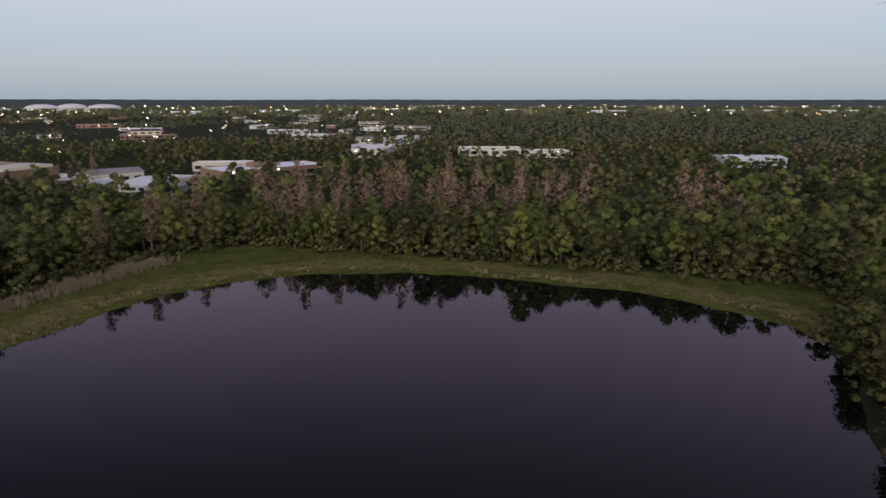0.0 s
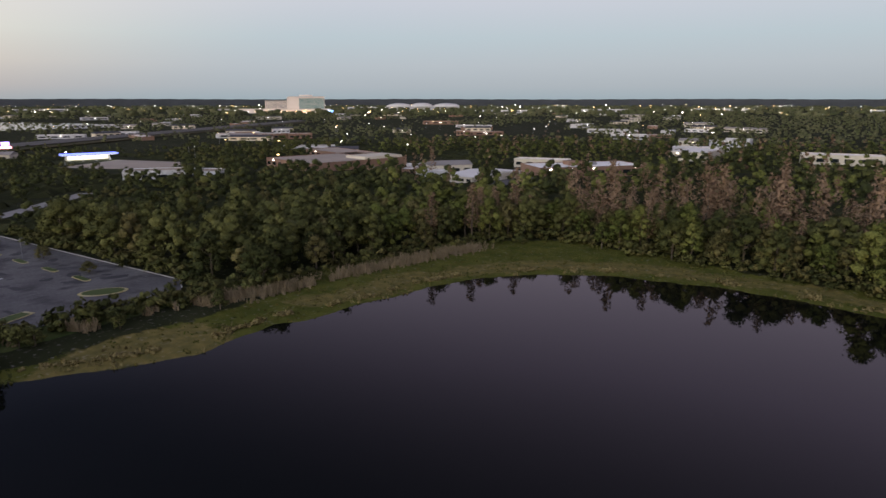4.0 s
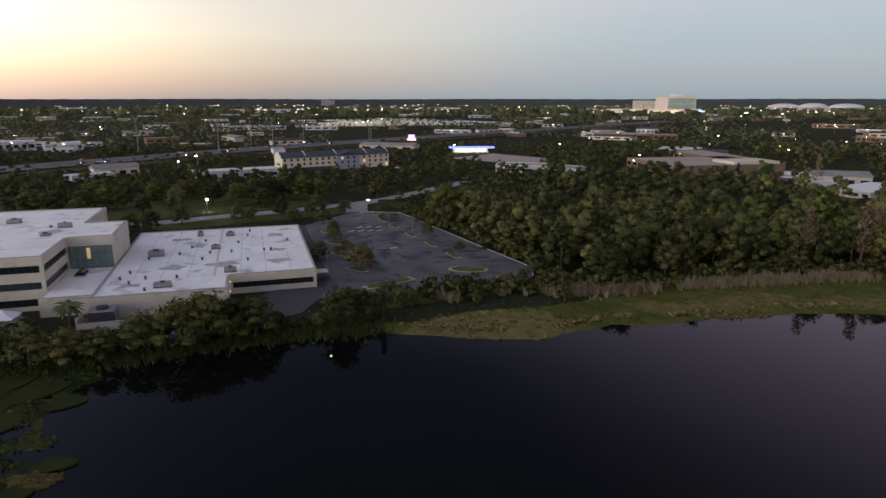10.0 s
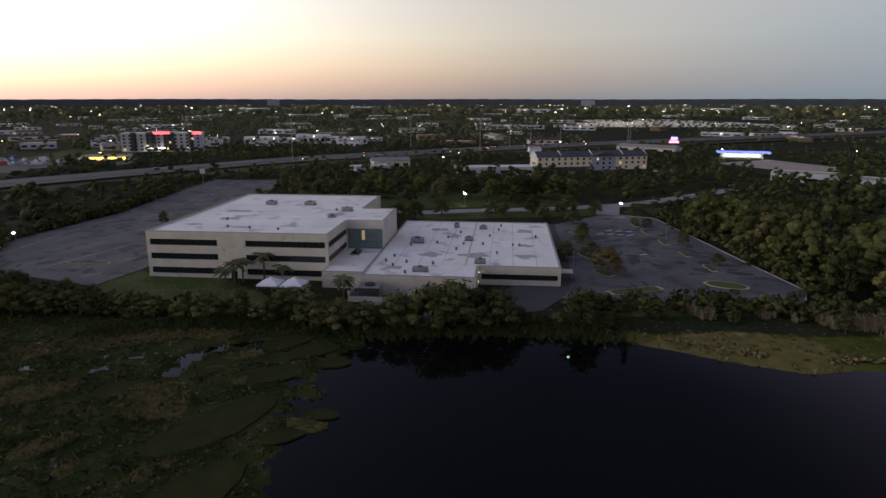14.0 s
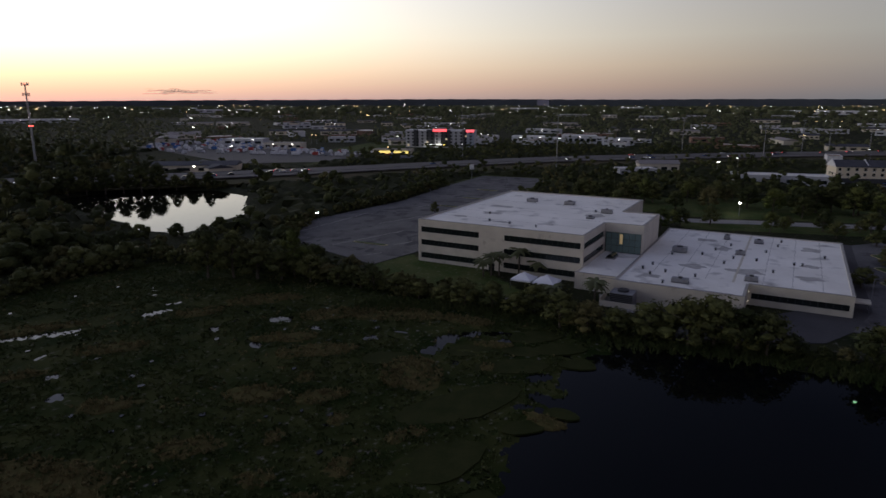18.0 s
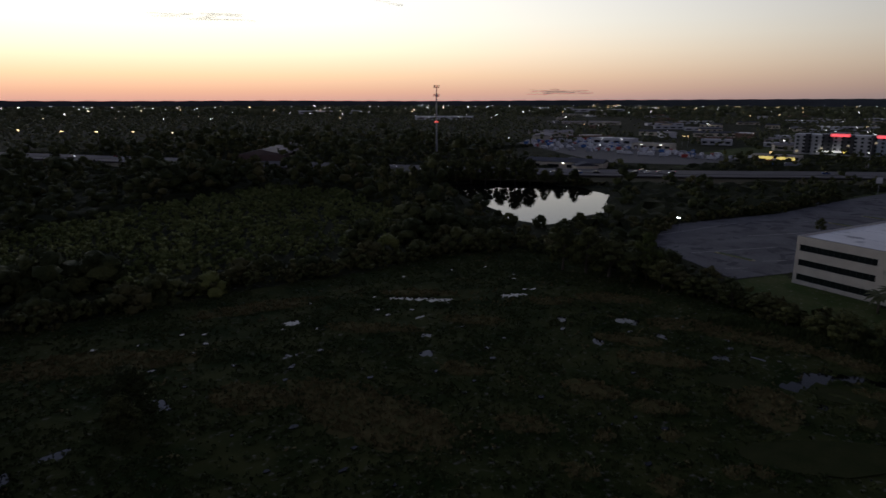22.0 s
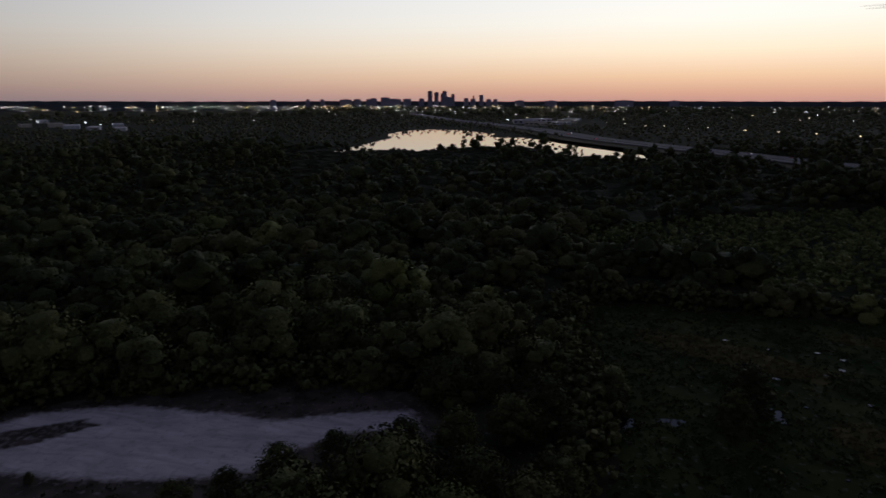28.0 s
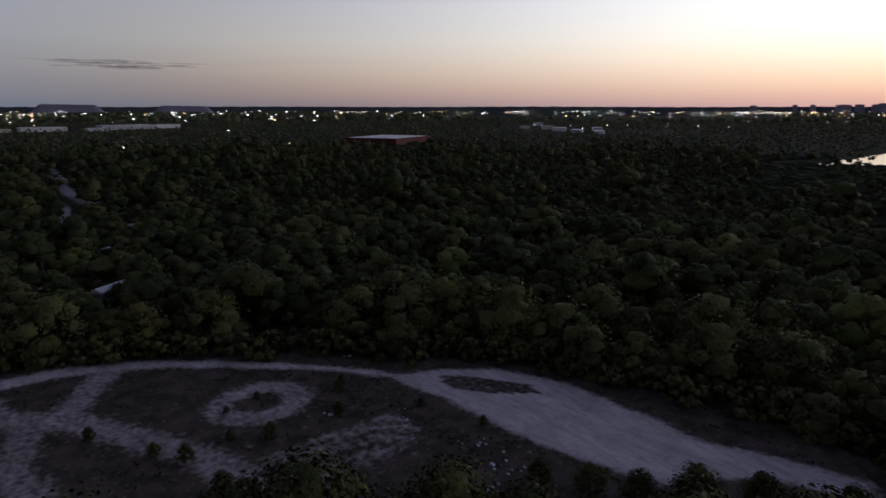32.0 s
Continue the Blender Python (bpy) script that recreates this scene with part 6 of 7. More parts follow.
# ---- mobile phone tower, barn ----
cell = thing("cell_tower", "tall grey steel phone mast with antenna rings and red lights", "phone mast", at=Matrix.Translation((-372, -400, G0)))
part("pole", Shape().tube((0, 0, 0), (0, 0, 60), 0.95, 0.45, 10), STEEL, cell)
for z in (53, 60):
    ring_ = part("platform", Shape().tube((0, 0, z - .25), (0, 0, z), 1.9, 1.9, 12), STEEL, cell)
    for i in range(9):
        a = 2 * math.pi * i / 9
        part("antenna", Shape().box(-.22, .22, -.15, .15, -1.0, 1.2), UNITGREY, ring_).matrix_basis = Matrix.Translation((2.2 * math.cos(a), 2.2 * math.sin(a), z)) @ Matrix.Rotation(a + math.pi / 2, 4, "Z")
part("red_light", Shape().tube((0, 0, 60.4), (0, 0, 61.0), .3, .3, 8), LITR, cell, "red warning light")
for a in (0, 2.1, 4.2):
    part("red_light", Shape().box(-.3, .3, -.3, .3, 31, 31.7), LITR, cell, "red warning light").location = (1.0 * math.cos(a), 1.0 * math.sin(a), 0)
part("cabin", Shape().box(2.5, 6.5, -1.5, 1.5, 0, 3), GREYW, cell)
part("lit_cabin_front", Shape().box(1.0, 1.6, -.8, .8, 0, 5.5), UNITGREY, cell)
barn = thing("warehouse", "long low brown warehouse with a pitched roof", "warehouse", at=Matrix.Translation((-275, -495, G0)) @ Matrix.Rotation(radians(-135), 4, "Z"))
part("wall", Shape().box(-45, 45, -18, 18, 0, 7.5), material("brown_metal", (0.16, 0.11, 0.09), None, 0.7, scale=0.2), barn)
part("roof", gable(90, 36, 4.0), material("brown_roof", (0.13, 0.10, 0.09), (0.17, 0.13, 0.11), 0.6, scale=0.1), barn).location.z = 7.6
part("door", Shape().box(44.9, 45.2, -5, 5, 0, 5), WHITEP, barn)

# ---- marsh plants, reeds, floating mats ----
TUFT = material("marsh_green", (0.034, 0.052, 0.014), (0.074, 0.082, 0.028), 0.85, scale=0.12, fine=1.2, island=0.6, spec=0.15)
STRAW = material("dry_marsh_grass", (0.120, 0.100, 0.042), (0.185, 0.155, 0.070), 0.9, scale=0.15, fine=1.5, island=0.6, spec=0.1)
REED = material("tan_reeds", (0.190, 0.150, 0.092), (0.280, 0.225, 0.145), 0.9, scale=0.2, fine=2.0, island=0.7, spec=0.1)
SEDGE = material("matted_sedge", (0.110, 0.086, 0.034), (0.052, 0.054, 0.018), 0.95, scale=0.35, fine=2.5, bump=0.10, spec=0.03)
MAT = material("floating_leaf_mat", (0.022, 0.028, 0.008), (0.038, 0.041, 0.014), 0.95, scale=0.25, fine=2.5, bump=0.06, spec=0.05)


def tussocks(name, x, y, z, h, w, mat, label, blades=5, seed=1, lean=0.5):
    """Tufts of upright pointed blades, joined."""
    g_ = np.random.default_rng(seed)
    n = len(x)
    m = n * blades
    cx, cy, cz = np.repeat(x, blades), np.repeat(y, blades), np.repeat(z, blades)
    hh, ww = np.repeat(h, blades) * g_.uniform(0.6, 1.2, m), np.repeat(w, blades)
    a = g_.uniform(0, 6.28, m)
    bx, by = cx + ww * 0.6 * g_.normal(size=m), cy + ww * 0.6 * g_.normal(size=m)
    half = ww * g_.uniform(0.25, 0.5, m)
    lx, ly = lean * hh * g_.uniform(-.6, .6, m), lean * hh * g_.uniform(-.6, .6, m)
    v = np.stack([np.stack([bx - np.cos(a) * half, by - np.sin(a) * half, cz - 0.1], -1), np.stack([bx + np.cos(a) * half, by + np.sin(a) * half, cz - 0.1], -1),
                  np.stack([bx + np.cos(a) * half * .55 + lx, by + np.sin(a) * half * .55 + ly, cz + hh], -1), np.stack([bx - np.cos(a) * half * .45 + lx, by - np.sin(a) * half * .45 + ly, cz + hh * .85], -1)], 1)
    q = np.arange(4 * m).reshape(m, 4)
    return tagged(new(name, mesh_np(name, v.reshape(-1, 3), q, None, (mat,), smooth=True)), label, "plants", kind="stuff")


# smooth mats of floating leaves: x, y, half length, half width, turn in degrees
MATS = [(-96.5, -22, 12.5, 4.8, 136), (-78.5, -21, 7.5, 4.4, 140), (-131, -13.5, 6.2, 3.4, 120), (-125, -8.3, 5.6, 3.2, 112), (-118, -4, 3.6, 2.4, 100), (-114, -16, 7, 3.4, 110), (-122, -15, 4.5, 2.6, 100), (-120, -26, 5.0, 3.0, 120),
        (-112, -41, 5, 3, 110), (-97, -5.5, 3, 1.8, 80), (-91, -11, 3.5, 2, 120), (-70, -14, 3.5, 2.2, 150)]


def turned(x, y, cx, cy, rx, ry, deg):
    ca, sa = math.cos(radians(deg)), math.sin(radians(deg))
    return np.hypot(((x - cx) * ca + (y - cy) * sa) / rx, ((y - cy) * ca - (x - cx) * sa) / ry)


g = np.random.default_rng(91)
X, Y = g.uniform(-168, 0, 30000), g.uniform(-162, 4, 30000)
zz, _, mm, *_ = terrain(X, Y)
k = (mm > 0.6) & (zz > 0.03) & (waves(X, Y, 11, 51) > -0.25) & (np.hypot(X, Y) > 55)
for cx, cy, rx, ry, deg in MATS:
    k &= turned(X, Y, cx, cy, rx, ry, deg) > 1.0
X, Y, zz = X[k][:13000], Y[k][:13000], zz[k][:13000]
tussocks("marsh_plants", X, Y, zz, g.uniform(0.12, 0.45, len(X)), g.uniform(0.2, 0.6, len(X)), TUFT, "low green marsh plants standing in shallow water", 5, 2, 1.2)
# low hummocks of sedge
g = np.random.default_rng(92)
HX, HY = g.uniform(-168, 0, 26000), g.uniform(-162, 2, 26000)
hz, _, hm, *_ = terrain(HX, HY)
k = (hm > 0.6) & (hz > 0.05) & (np.hypot(HX, HY) > 50) & (waves(HX, HY, 16, 53) > -0.45)
plainmat = np.zeros(len(HX), bool)
for cx, cy, rx, ry, deg in MATS:
    plainmat |= turned(HX, HY, cx, cy, rx, ry, deg) < 1.0
k &= ~plainmat
HX, HY, hz = HX[k][:5200], HY[k][:5200], hz[k][:5200]
HUMMOCK = [crown(1.15, -0.5, 0.62, 2, 8, 0.22, np.random.default_rng(95 + s), 0.85, "round", coarse=True) for s in range(4)]
dry = waves(HX, HY, 9, 54) + 0.3 * g.normal(size=len(HX)) > 0.66
for flag, mt, lb in ((False, TUFT, "low dark green sedge hummocks in the marsh"), (True, STRAW, "low dry sedge hummocks in the marsh")):
    k = dry == flag
    grove("sedge_hummocks", list(zip(HX[k], HY[k], hz[k], g.uniform(0.4, 1.2, k.sum()), g.uniform(0, 6.28, k.sum()))), HUMMOCK, mt, lb)
# islands of brown sedge: x, y, half length, half width, turn in degrees
BROWN = [(-106, -34, 7.2, 5.8, 20), (-90.7, -57.5, 5.5, 3.4, 110), (-93, -46, 4.6, 2.6, 126), (-112, -56, 8.0, 3.4, 115), (-124, -21.4, 4.4, 1.8, 100), (-73.4, -34.5, 2.6, 2.0, 0), (-68, -44, 2.6, 2.0, 90), (-72.6, -57.5, 5, 3, 120),
         (-80.6, -79.6, 5, 2.6, 120), (-107, -122, 10, 2.6, 132), (-102, -97, 7, 3.0, 128), (-117, -66, 7, 2.6, 112), (-94, -8, 3.6, 1.8, 60), (-126.6, -94, 6, 2.6, 128), (-82, -109, 11, 3.0, 130), (-137, -47, 13, 4.4, 98), (-134, -62, 8, 4.0, 125),
         (-137, -30, 6, 3.4, 80), (-57, -78, 17, 7.5, 98), (-46, -96, 8, 5, 120), (-64, -36, 3, 2, 0), (-84, -28, 3.5, 1.6, 136), (-60, -30, 2.4, 1.8, 0), (-99, -52, 2.2, 1.6, 0), (-86, -40, 2.0, 1.5, 0), (-112, -20.5, 1.8, 1.4, 0), (-78, -47, 2.4, 1.6, 0),
         (-140, -84, 9, 4, 120), (-30, -130, 18, 6, 150), (-70, -140, 16, 4, 165)]
xs, ys = [], []
for k, (cx, cy, rx, ry, deg) in enumerate(BROWN):
    dome, ringn = Shape(), 26
    gb_ = np.random.default_rng(700 + k)
    ca, sa = math.cos(radians(deg)), math.sin(radians(deg))
    wob = [1 + 0.12 * math.sin(3 * i * 6.283 / ringn + k) + 0.07 * float(gb_.normal()) for i in range(ringn)]
    rows_ = []
    for f, z_ in ((1.12, -0.1), (1.0, 0.24), (0.7, 0.36), (0.3, 0.40)):
        ring = [(rx * w * f * math.cos(6.2832 * i / ringn), ry * w * f * math.sin(6.2832 * i / ringn)) for i, w in enumerate(wob)]
        rows_.append([(cx + a * ca - b * sa, cy + a * sa + b * ca, z_) for a, b in ring])
    dome.add([p_ for r_ in rows_ for p_ in r_] + [(cx, cy, 0.41)], [(a * ringn + i, a * ringn + (i + 1) % ringn, (a + 1) * ringn + (i + 1) % ringn, (a + 1) * ringn + i) for a in range(3) for i in range(ringn)], [(3 * ringn + i, 3 * ringn + (i + 1) % ringn, 4 * ringn) for i in range(ringn)])
    solid("grass_island", dome, SEDGE, "low oval island of matted brown sedge in the marsh", "grass island", group="marsh islands")
    n = int(4.2 * rx * ry)
    a, r = g.uniform(0, 6.28, n), np.sqrt(g.uniform(0, 1.1, n))
    lx, ly = rx * r * np.cos(a), ry * r * np.sin(a)
    xs.append(cx + lx * ca - ly * sa)
    ys.append(cy + lx * sa + ly * ca)
X, Y = np.concatenate(xs), np.concatenate(ys)
zz = np.maximum(terrain(X, Y)[0], 0.02) + 0.28
tussocks("dry_grass_islands", X, Y, zz, g.uniform(0.2, 0.5, len(X)), g.uniform(0.14, 0.34, len(X)), STRAW, "islands of dry brown marsh grass", 8, 3, 1.6)
# fringe tufts on the lake's rim
X, Y = g.uniform(-135, 105, 40000), g.uniform(40, 225, 40000)
zz, _, _, _, _, rr, _ = terrain(X, Y)
lk = signed(X, Y, LAKE)
k = (rr > 0.4) & (zz > 0.02) & (((lk < 9) & (g.random(len(X)) < 0.25) & (waves(X, Y, 7, 61) > 0.25)) | (g.random(len(X)) < 0.22))
X, Y, zz, lk = X[k], Y[k], zz[k], lk[k]
light = (lk < 9) & (waves(X, Y, 7, 61) > 0.3)
tussocks("shore_tufts", X[light], Y[light], zz[light], g.uniform(0.3, 0.8, light.sum()), g.uniform(0.4, 0.8, light.sum()), STRAW, "straw-coloured tufts along the water's edge", 4, 5, 0.8)
gt = np.random.default_rng(93)
TX, TY = gt.uniform(-135, 100, 60000), gt.uniform(60, 210, 60000)
td = signed(TX, TY, LAKE)
k = (td > 2.0) & (td < 7.0) & (np.abs(td - 3.6 - 1.2 * waves(TX, TY, 20, 63)) < 0.8) & (waves(TX, TY, 4.2, 64) > 0.05)
TX, TY = TX[k][:900], TY[k][:900]
TUSSOCK = [crown(1.1, -0.3, 0.8, 3, 16, 0.22, np.random.default_rng(190 + s), 0.55, "round", coarse=True) for s in range(3)]
grove("shore_tussocks", list(zip(TX, TY, np.maximum(terrain(TX, TY)[0], 0.02), gt.uniform(0.6, 1.4, len(TX)), gt.uniform(0, 6.28, len(TX)))), TUSSOCK, material("pale_straw", (0.20, 0.165, 0.070), (0.27, 0.22, 0.10), 0.9, scale=0.3, fine=2, island=0.4, spec=0.1), "rounded pale straw tussocks behind the water's edge")
RIMG = material("rim_grass", (0.050, 0.066, 0.014), (0.115, 0.098, 0.030), 0.9, scale=0.06, fine=0.8, island=0.5, spec=0.1)
tussocks("shore_grass", X[~light], Y[~light], zz[~light], g.uniform(0.15, 0.45, (~light).sum()), g.uniform(0.4, 0.9, (~light).sum()), RIMG, "soft green grass on the lake's rim", 4, 6, 1.0)
# reed bed between woods and rim
REEDS = [(-134, 62), (-132, 79), (-123, 101), (-116, 120), (-112, 137), (-102, 163), (-95, 180), (-88, 195)]
n = 3200
seg, t = g.integers(0, len(REEDS) - 1, n), g.random(n)
P0, P1 = np.array(REEDS)[seg], np.array(REEDS)[seg + 1]
X, Y = (P0 + (P1 - P0) * t[:, None]).T + g.normal(size=(2, n)) * 1.7
zz = np.maximum(terrain(X, Y)[0], 0.05)
k = (waves(X, Y, 5, 71) > -0.35) & ((Y > 104) | (waves(X, Y, 6, 72) > 0.5))
tussocks("reed_bed", X[k], Y[k], zz[k], g.uniform(0.9, 2.6, k.sum()), g.uniform(0.16, 0.32, k.sum()), REED, "tall tan reeds along the edge of the woods", 9, 7, 0.4)
# bank growth below the office and lot
n = 2600
BANK = [(-141, -58), (-148, -36), (-141, -14), (-134, 4), (-133, 24), (-129, 42), (-124, 56)]
seg, t = g.integers(0, len(BANK) - 1, n), g.random(n)
P0, P1 = np.array(BANK)[seg], np.array(BANK)[seg + 1]
X, Y = (P0 + (P1 - P0) * t[:, None]).T + g.normal(size=(2, n)) * 2.4
zz = np.maximum(terrain(X, Y)[0], 0.05)
tussocks("bank_grass", X, Y, zz, g.uniform(0.5, 1.5, n), g.uniform(0.14, 0.34, n), TUFT, "rank grass and weeds on the lake bank", 8, 8, 0.9)
for k, (x, y, a, b, deg) in enumerate(MATS):
    g_ = np.random.default_rng(k + 400)
    ca, sa = math.cos(radians(deg)), math.sin(radians(deg))
    pts = []
    for i in range(28):
        w = 1 + 0.07 * math.sin(3 * 6.2832 * i / 28 + k) + 0.05 * g_.uniform(-1, 1)
        px_, py_ = a * w * math.cos(2 * math.pi * i / 28), b * w * math.sin(2 * math.pi * i / 28)
        pts.append((x + px_ * ca - py_ * sa, y + px_ * sa + py_ * ca))
    solid("floating_mat", Shape().prism(pts, -0.2, 0.27 + 0.01 * (k % 4)), MAT, "flat dark green mat of floating leaves", "plant mat", group="floating mats")
# small standing pools between the tussocks
g = np.random.default_rng(57)
made = 0
for trial in range(900):
    x, y = float(g.uniform(-142, -30)), float(g.uniform(-140, -30))
    zt, _, mk, *_ = terrain(np.array([x]), np.array([y]))
    if made < 76 and mk[0] > 0.8 and math.hypot(x, y) > 70 and not inside(np.array([x]), np.array([y]), [(-130, -30), (-85, -5), (-85, -40), (-125, -45)])[0]:
        r = float(g.uniform(0.25, 0.75))
        pts = [(x + r * float(g.uniform(.5, 1.5)) * math.cos(2 * math.pi * i / 9), y + r * float(g.uniform(.4, 1.1)) * math.sin(2 * math.pi * i / 9)) for i in range(9)]
        zp = max(float(zt[0]), 0.02) + 0.16
        ob = new("puddle", Shape().prism(pts, zp - 0.5, zp).mesh("puddle", WATER))
        tagged(ob, "small still puddle shining between marsh plants", "puddle", "marsh puddles")
        made += 1
# single trees that stand out
tree("cypress", -103, 188, 0.95, 0.3, None, "single bare reddish cypress at the lake edge", 0)
for k, (x, y, h) in enumerate(((-96, 213, 18.5), (-91, 216, 17), (-85, 220, 19), (-80, 222, 15.5), (-63, 228, 18.5), (-59, 231, 17), (-53, 222, 17.5), (-37, 217, 20), (-33, 221, 17), (-28, 231, 21), (-20, 231, 21), (-1, 213, 20), (-45, 226, 17), (8, 216, 17))):
    tree("cypress", x, y, h / 20, k, 0.6, None, k)
for k, (x, y, h, kd) in enumerate(((25, 197, 20.5, "bright"), (31, 196, 17, "bright"), (1, 204.5, 13.5, "olive"), (-71, 227, 14.5, "bright"), (68, 184.5, 17, "bright"), (83, 184, 17, "bright"), (76, 188, 15, "olive"), (100, 177, 15, "olive"),
                                   (-51, 214.5, 10, "bright"), (48, 191, 14, "oak"), (14, 201, 12, "bright"), (-14, 208, 14, "olive"), (-27, 213, 12, "olive"))):
    tree(kd, x, y, h / 15.0, k * 2.1, 0.5, "tall pale green tree standing over the north shore" if h > 16 else None, k)
tree("thicket", -28, -101, 0.75, 0.2, 0.1, "lone dark willow standing in the marsh", 1)
tree("thicket", -25, -97, 0.55, 2.2, 0.1, "lone dark willow standing in the marsh", 2)
# trees along the banks: place and height
for k, (x, y, h) in enumerate(((-154, -110, 15.5), (-156, -103, 15), (-157, -96, 12), (-158, -89, 10), (-158, -80, 8.5), (-159, -75, 7.2), (-158, -67, 6.2), (-155, -60, 6.2), (-154, -53, 5.6), (-151, -46, 4.8), (-147, -33, 7.6), (-147, -26, 7.4),
                               (-146, -16, 7.6), (-138, -9, 9), (-136, -3, 9.2), (-135, 3, 7), (-135, 9.5, 8.8), (-132.5, 17.5, 11.2), (-134, 22.6, 11.6), (-133, 27, 10), (-131.5, 32, 9.6), (-132, 37, 5), (-129, 51, 9.5), (-131, 46, 4), (-130, 60, 4), (-131, 70, 4.2),
                               (-149, -39, 5.2), (-143, -20, 6), (-156, -64, 5), (-157, -71, 5.5), (-136, 13, 6), (-131, 42, 3.4), (-128, 56, 4.4))):
    tree("olive" if k % 9 == 5 else "oak", x, y, h / 14.0, k * 1.7, None, "leafy tree on the bank below the office" if k > 9 else "dense dark tree between the marsh and the car park", k, 1.0 if h > 12 else 1.5)
tree("bright", -162, -87, 1.0, 0.4, None, "slender pale tree at the edge of the car park", 2)
for k in range(22):                      # trees mirrored in the pond
    f = (k % 11) / 10
    tree("oak", -264 - 58 * f - 7 * (k // 11), -292 + 68 * f - 6 * (k // 11), (1.02, 0.9, 1.1, 0.8)[k % 4] * (1 - 0.35 * (f > 0.75)), k * 1.3, 0.6, "dark tree on the bank of the pond", k)
g = np.random.default_rng(415)
for k in range(34):                      # trees of the grounds along the access road
    x, y = (float(g.uniform(-345, -297)), float(g.uniform(-20, 118))) if k < 26 else (float(g.uniform(-274, -256)), float(g.uniform(-5, 108)))
    if abs(x + 300) > 5 or abs(y - 55) > 8:
        tree(("oak", "oak", "bright", "olive")[k % 4], x, y, float(g.uniform(0.6, 0.95)) if k < 26 else float(g.uniform(0.4, 0.6)), k, G0 - 0.1, "spreading shade tree on the lawn behind the annex", k, 1.35)

# ---- the sandy clearing: rubbish and bushes ----
RAG = material("white_plastic_rubbish", (0.62, 0.62, 0.64), (0.45, 0.45, 0.48), 0.5, scale=2.0, fine=8)


def rubbish(x, y, size, seed):
    g_ = np.random.default_rng(seed)
    ob = thing("rubbish_heap", "dumped heap of pale plastic bags and scraps", "rubbish", "rubbish heaps", Matrix.Translation((x, y, G0 - 0.02)))
    for i in range(int(3 + size * 3)):
        b = BALL * g_.uniform(0.5, 1.1, (len(BALL), 1)) * np.array([0.5, 0.4, 0.28]) * size * g_.uniform(.4, 1)
        b[:, :2] += g_.normal(size=2) * size * 0.8
        b[:, 2] += 0.12
        part("bag", mesh_np("bag", b, BALLQ, None, (RAG if i % 3 else DARKW,)), None, ob)


for k, (x, y, s) in enumerate(((59.7, -56.1, 1.3), (56.6, -55.5, .7), (55.8, -57.8, .8), (75.9, -53.0, 1.0), (78.7, -52.9, .7), (64.8, -57.4, 1.0), (55.4, -50.8, 1.2), (86.9, -44.4, 1.1), (77.8, -47.1, .6), (106.8, -59.6, .9), (54, -51, .8),
                               (66.5, -55.2, .5), (71, -50.5, .4), (62, -51, .5), (80.5, -55, .5), (69, -57.5, .4))):
    rubbish(x, y, s, k + 900)
for k, (x, y, s) in enumerate(((85.5, -45.6, .2), (85.4, -33.9, .22), (97.4, -31.4, .12), (95.7, -51.8, .16), (75, -23, .3), (85.9, -21.6, .26), (90.4, -18.5, .2), (99.5, -37.4, .12), (93.6, -49.9, .17), (68.7, -61.9, .14), (80, -58, .12), (89, -29, .14), (101, -12, .2))):
    tree("thicket", x, y, s, k, G0 - 0.2, "low dark bush on the bare clearing", k)
for k, (x, y, s) in enumerate(((40.6, -63, .42), (36, -68, .5), (30.3, -73, .5), (22, -77, .55), (46, -60, .38), (52, -57, .3), (14.6, -80, .6), (8, -85, .62), (3, -91, .66))):
    tree("thicket", x, y, s, k, 0.7, "dense dark tree at the edge of the clearing", k, 1.15)
X, Y = g.uniform(20, 140, 9000), g.uniform(-98, 25, 9000)
_, sd, _, _, br, _, _ = terrain(X, Y)
k = (br > 0.7) & (sd < 0.1) & (waves(X, Y, 8, 81) > -0.1)
X, Y = X[k][:2600], Y[k][:2600]
tussocks("dry_weeds", X, Y, np.full(len(X), G0 - 0.05), g.uniform(0.15, 0.55, len(X)), g.uniform(0.2, 0.5, len(X)), material("dull_weeds", (0.05, 0.05, 0.028), (0.09, 0.078, 0.045), 0.9, scale=0.3, fine=2, island=0.5),
         "thin dull weeds on the clearing", 4, 9, 0.8)

# ---- buildings beyond the woods ----
TARROOF = material("grey_flat_roof", (0.24, 0.22, 0.21), (0.33, 0.30, 0.28), 0.9, scale=0.05, fine=0.5)
TANROOF = material("tan_gravel_roof", (0.40, 0.33, 0.27), (0.33, 0.28, 0.23), 0.9, scale=0.04, fine=0.5)
METROOF = material("white_metal_roof", (0.78, 0.755, 0.70), (0.66, 0.64, 0.60), 0.5, 0.1, scale=0.05, fine=1)
BRICKW = material("brown_brick_wall", (0.22, 0.13, 0.09), (0.28, 0.18, 0.13), 0.9, scale=0.1, fine=2)
REDW = material("dark_red_metal_wall", (0.12, 0.016, 0.016), (0.09, 0.014, 0.014), 0.6, scale=0.1)
EAVELIT = lamp_material("eave_lamp", (1.0, 0.93, 0.8), 14.0)


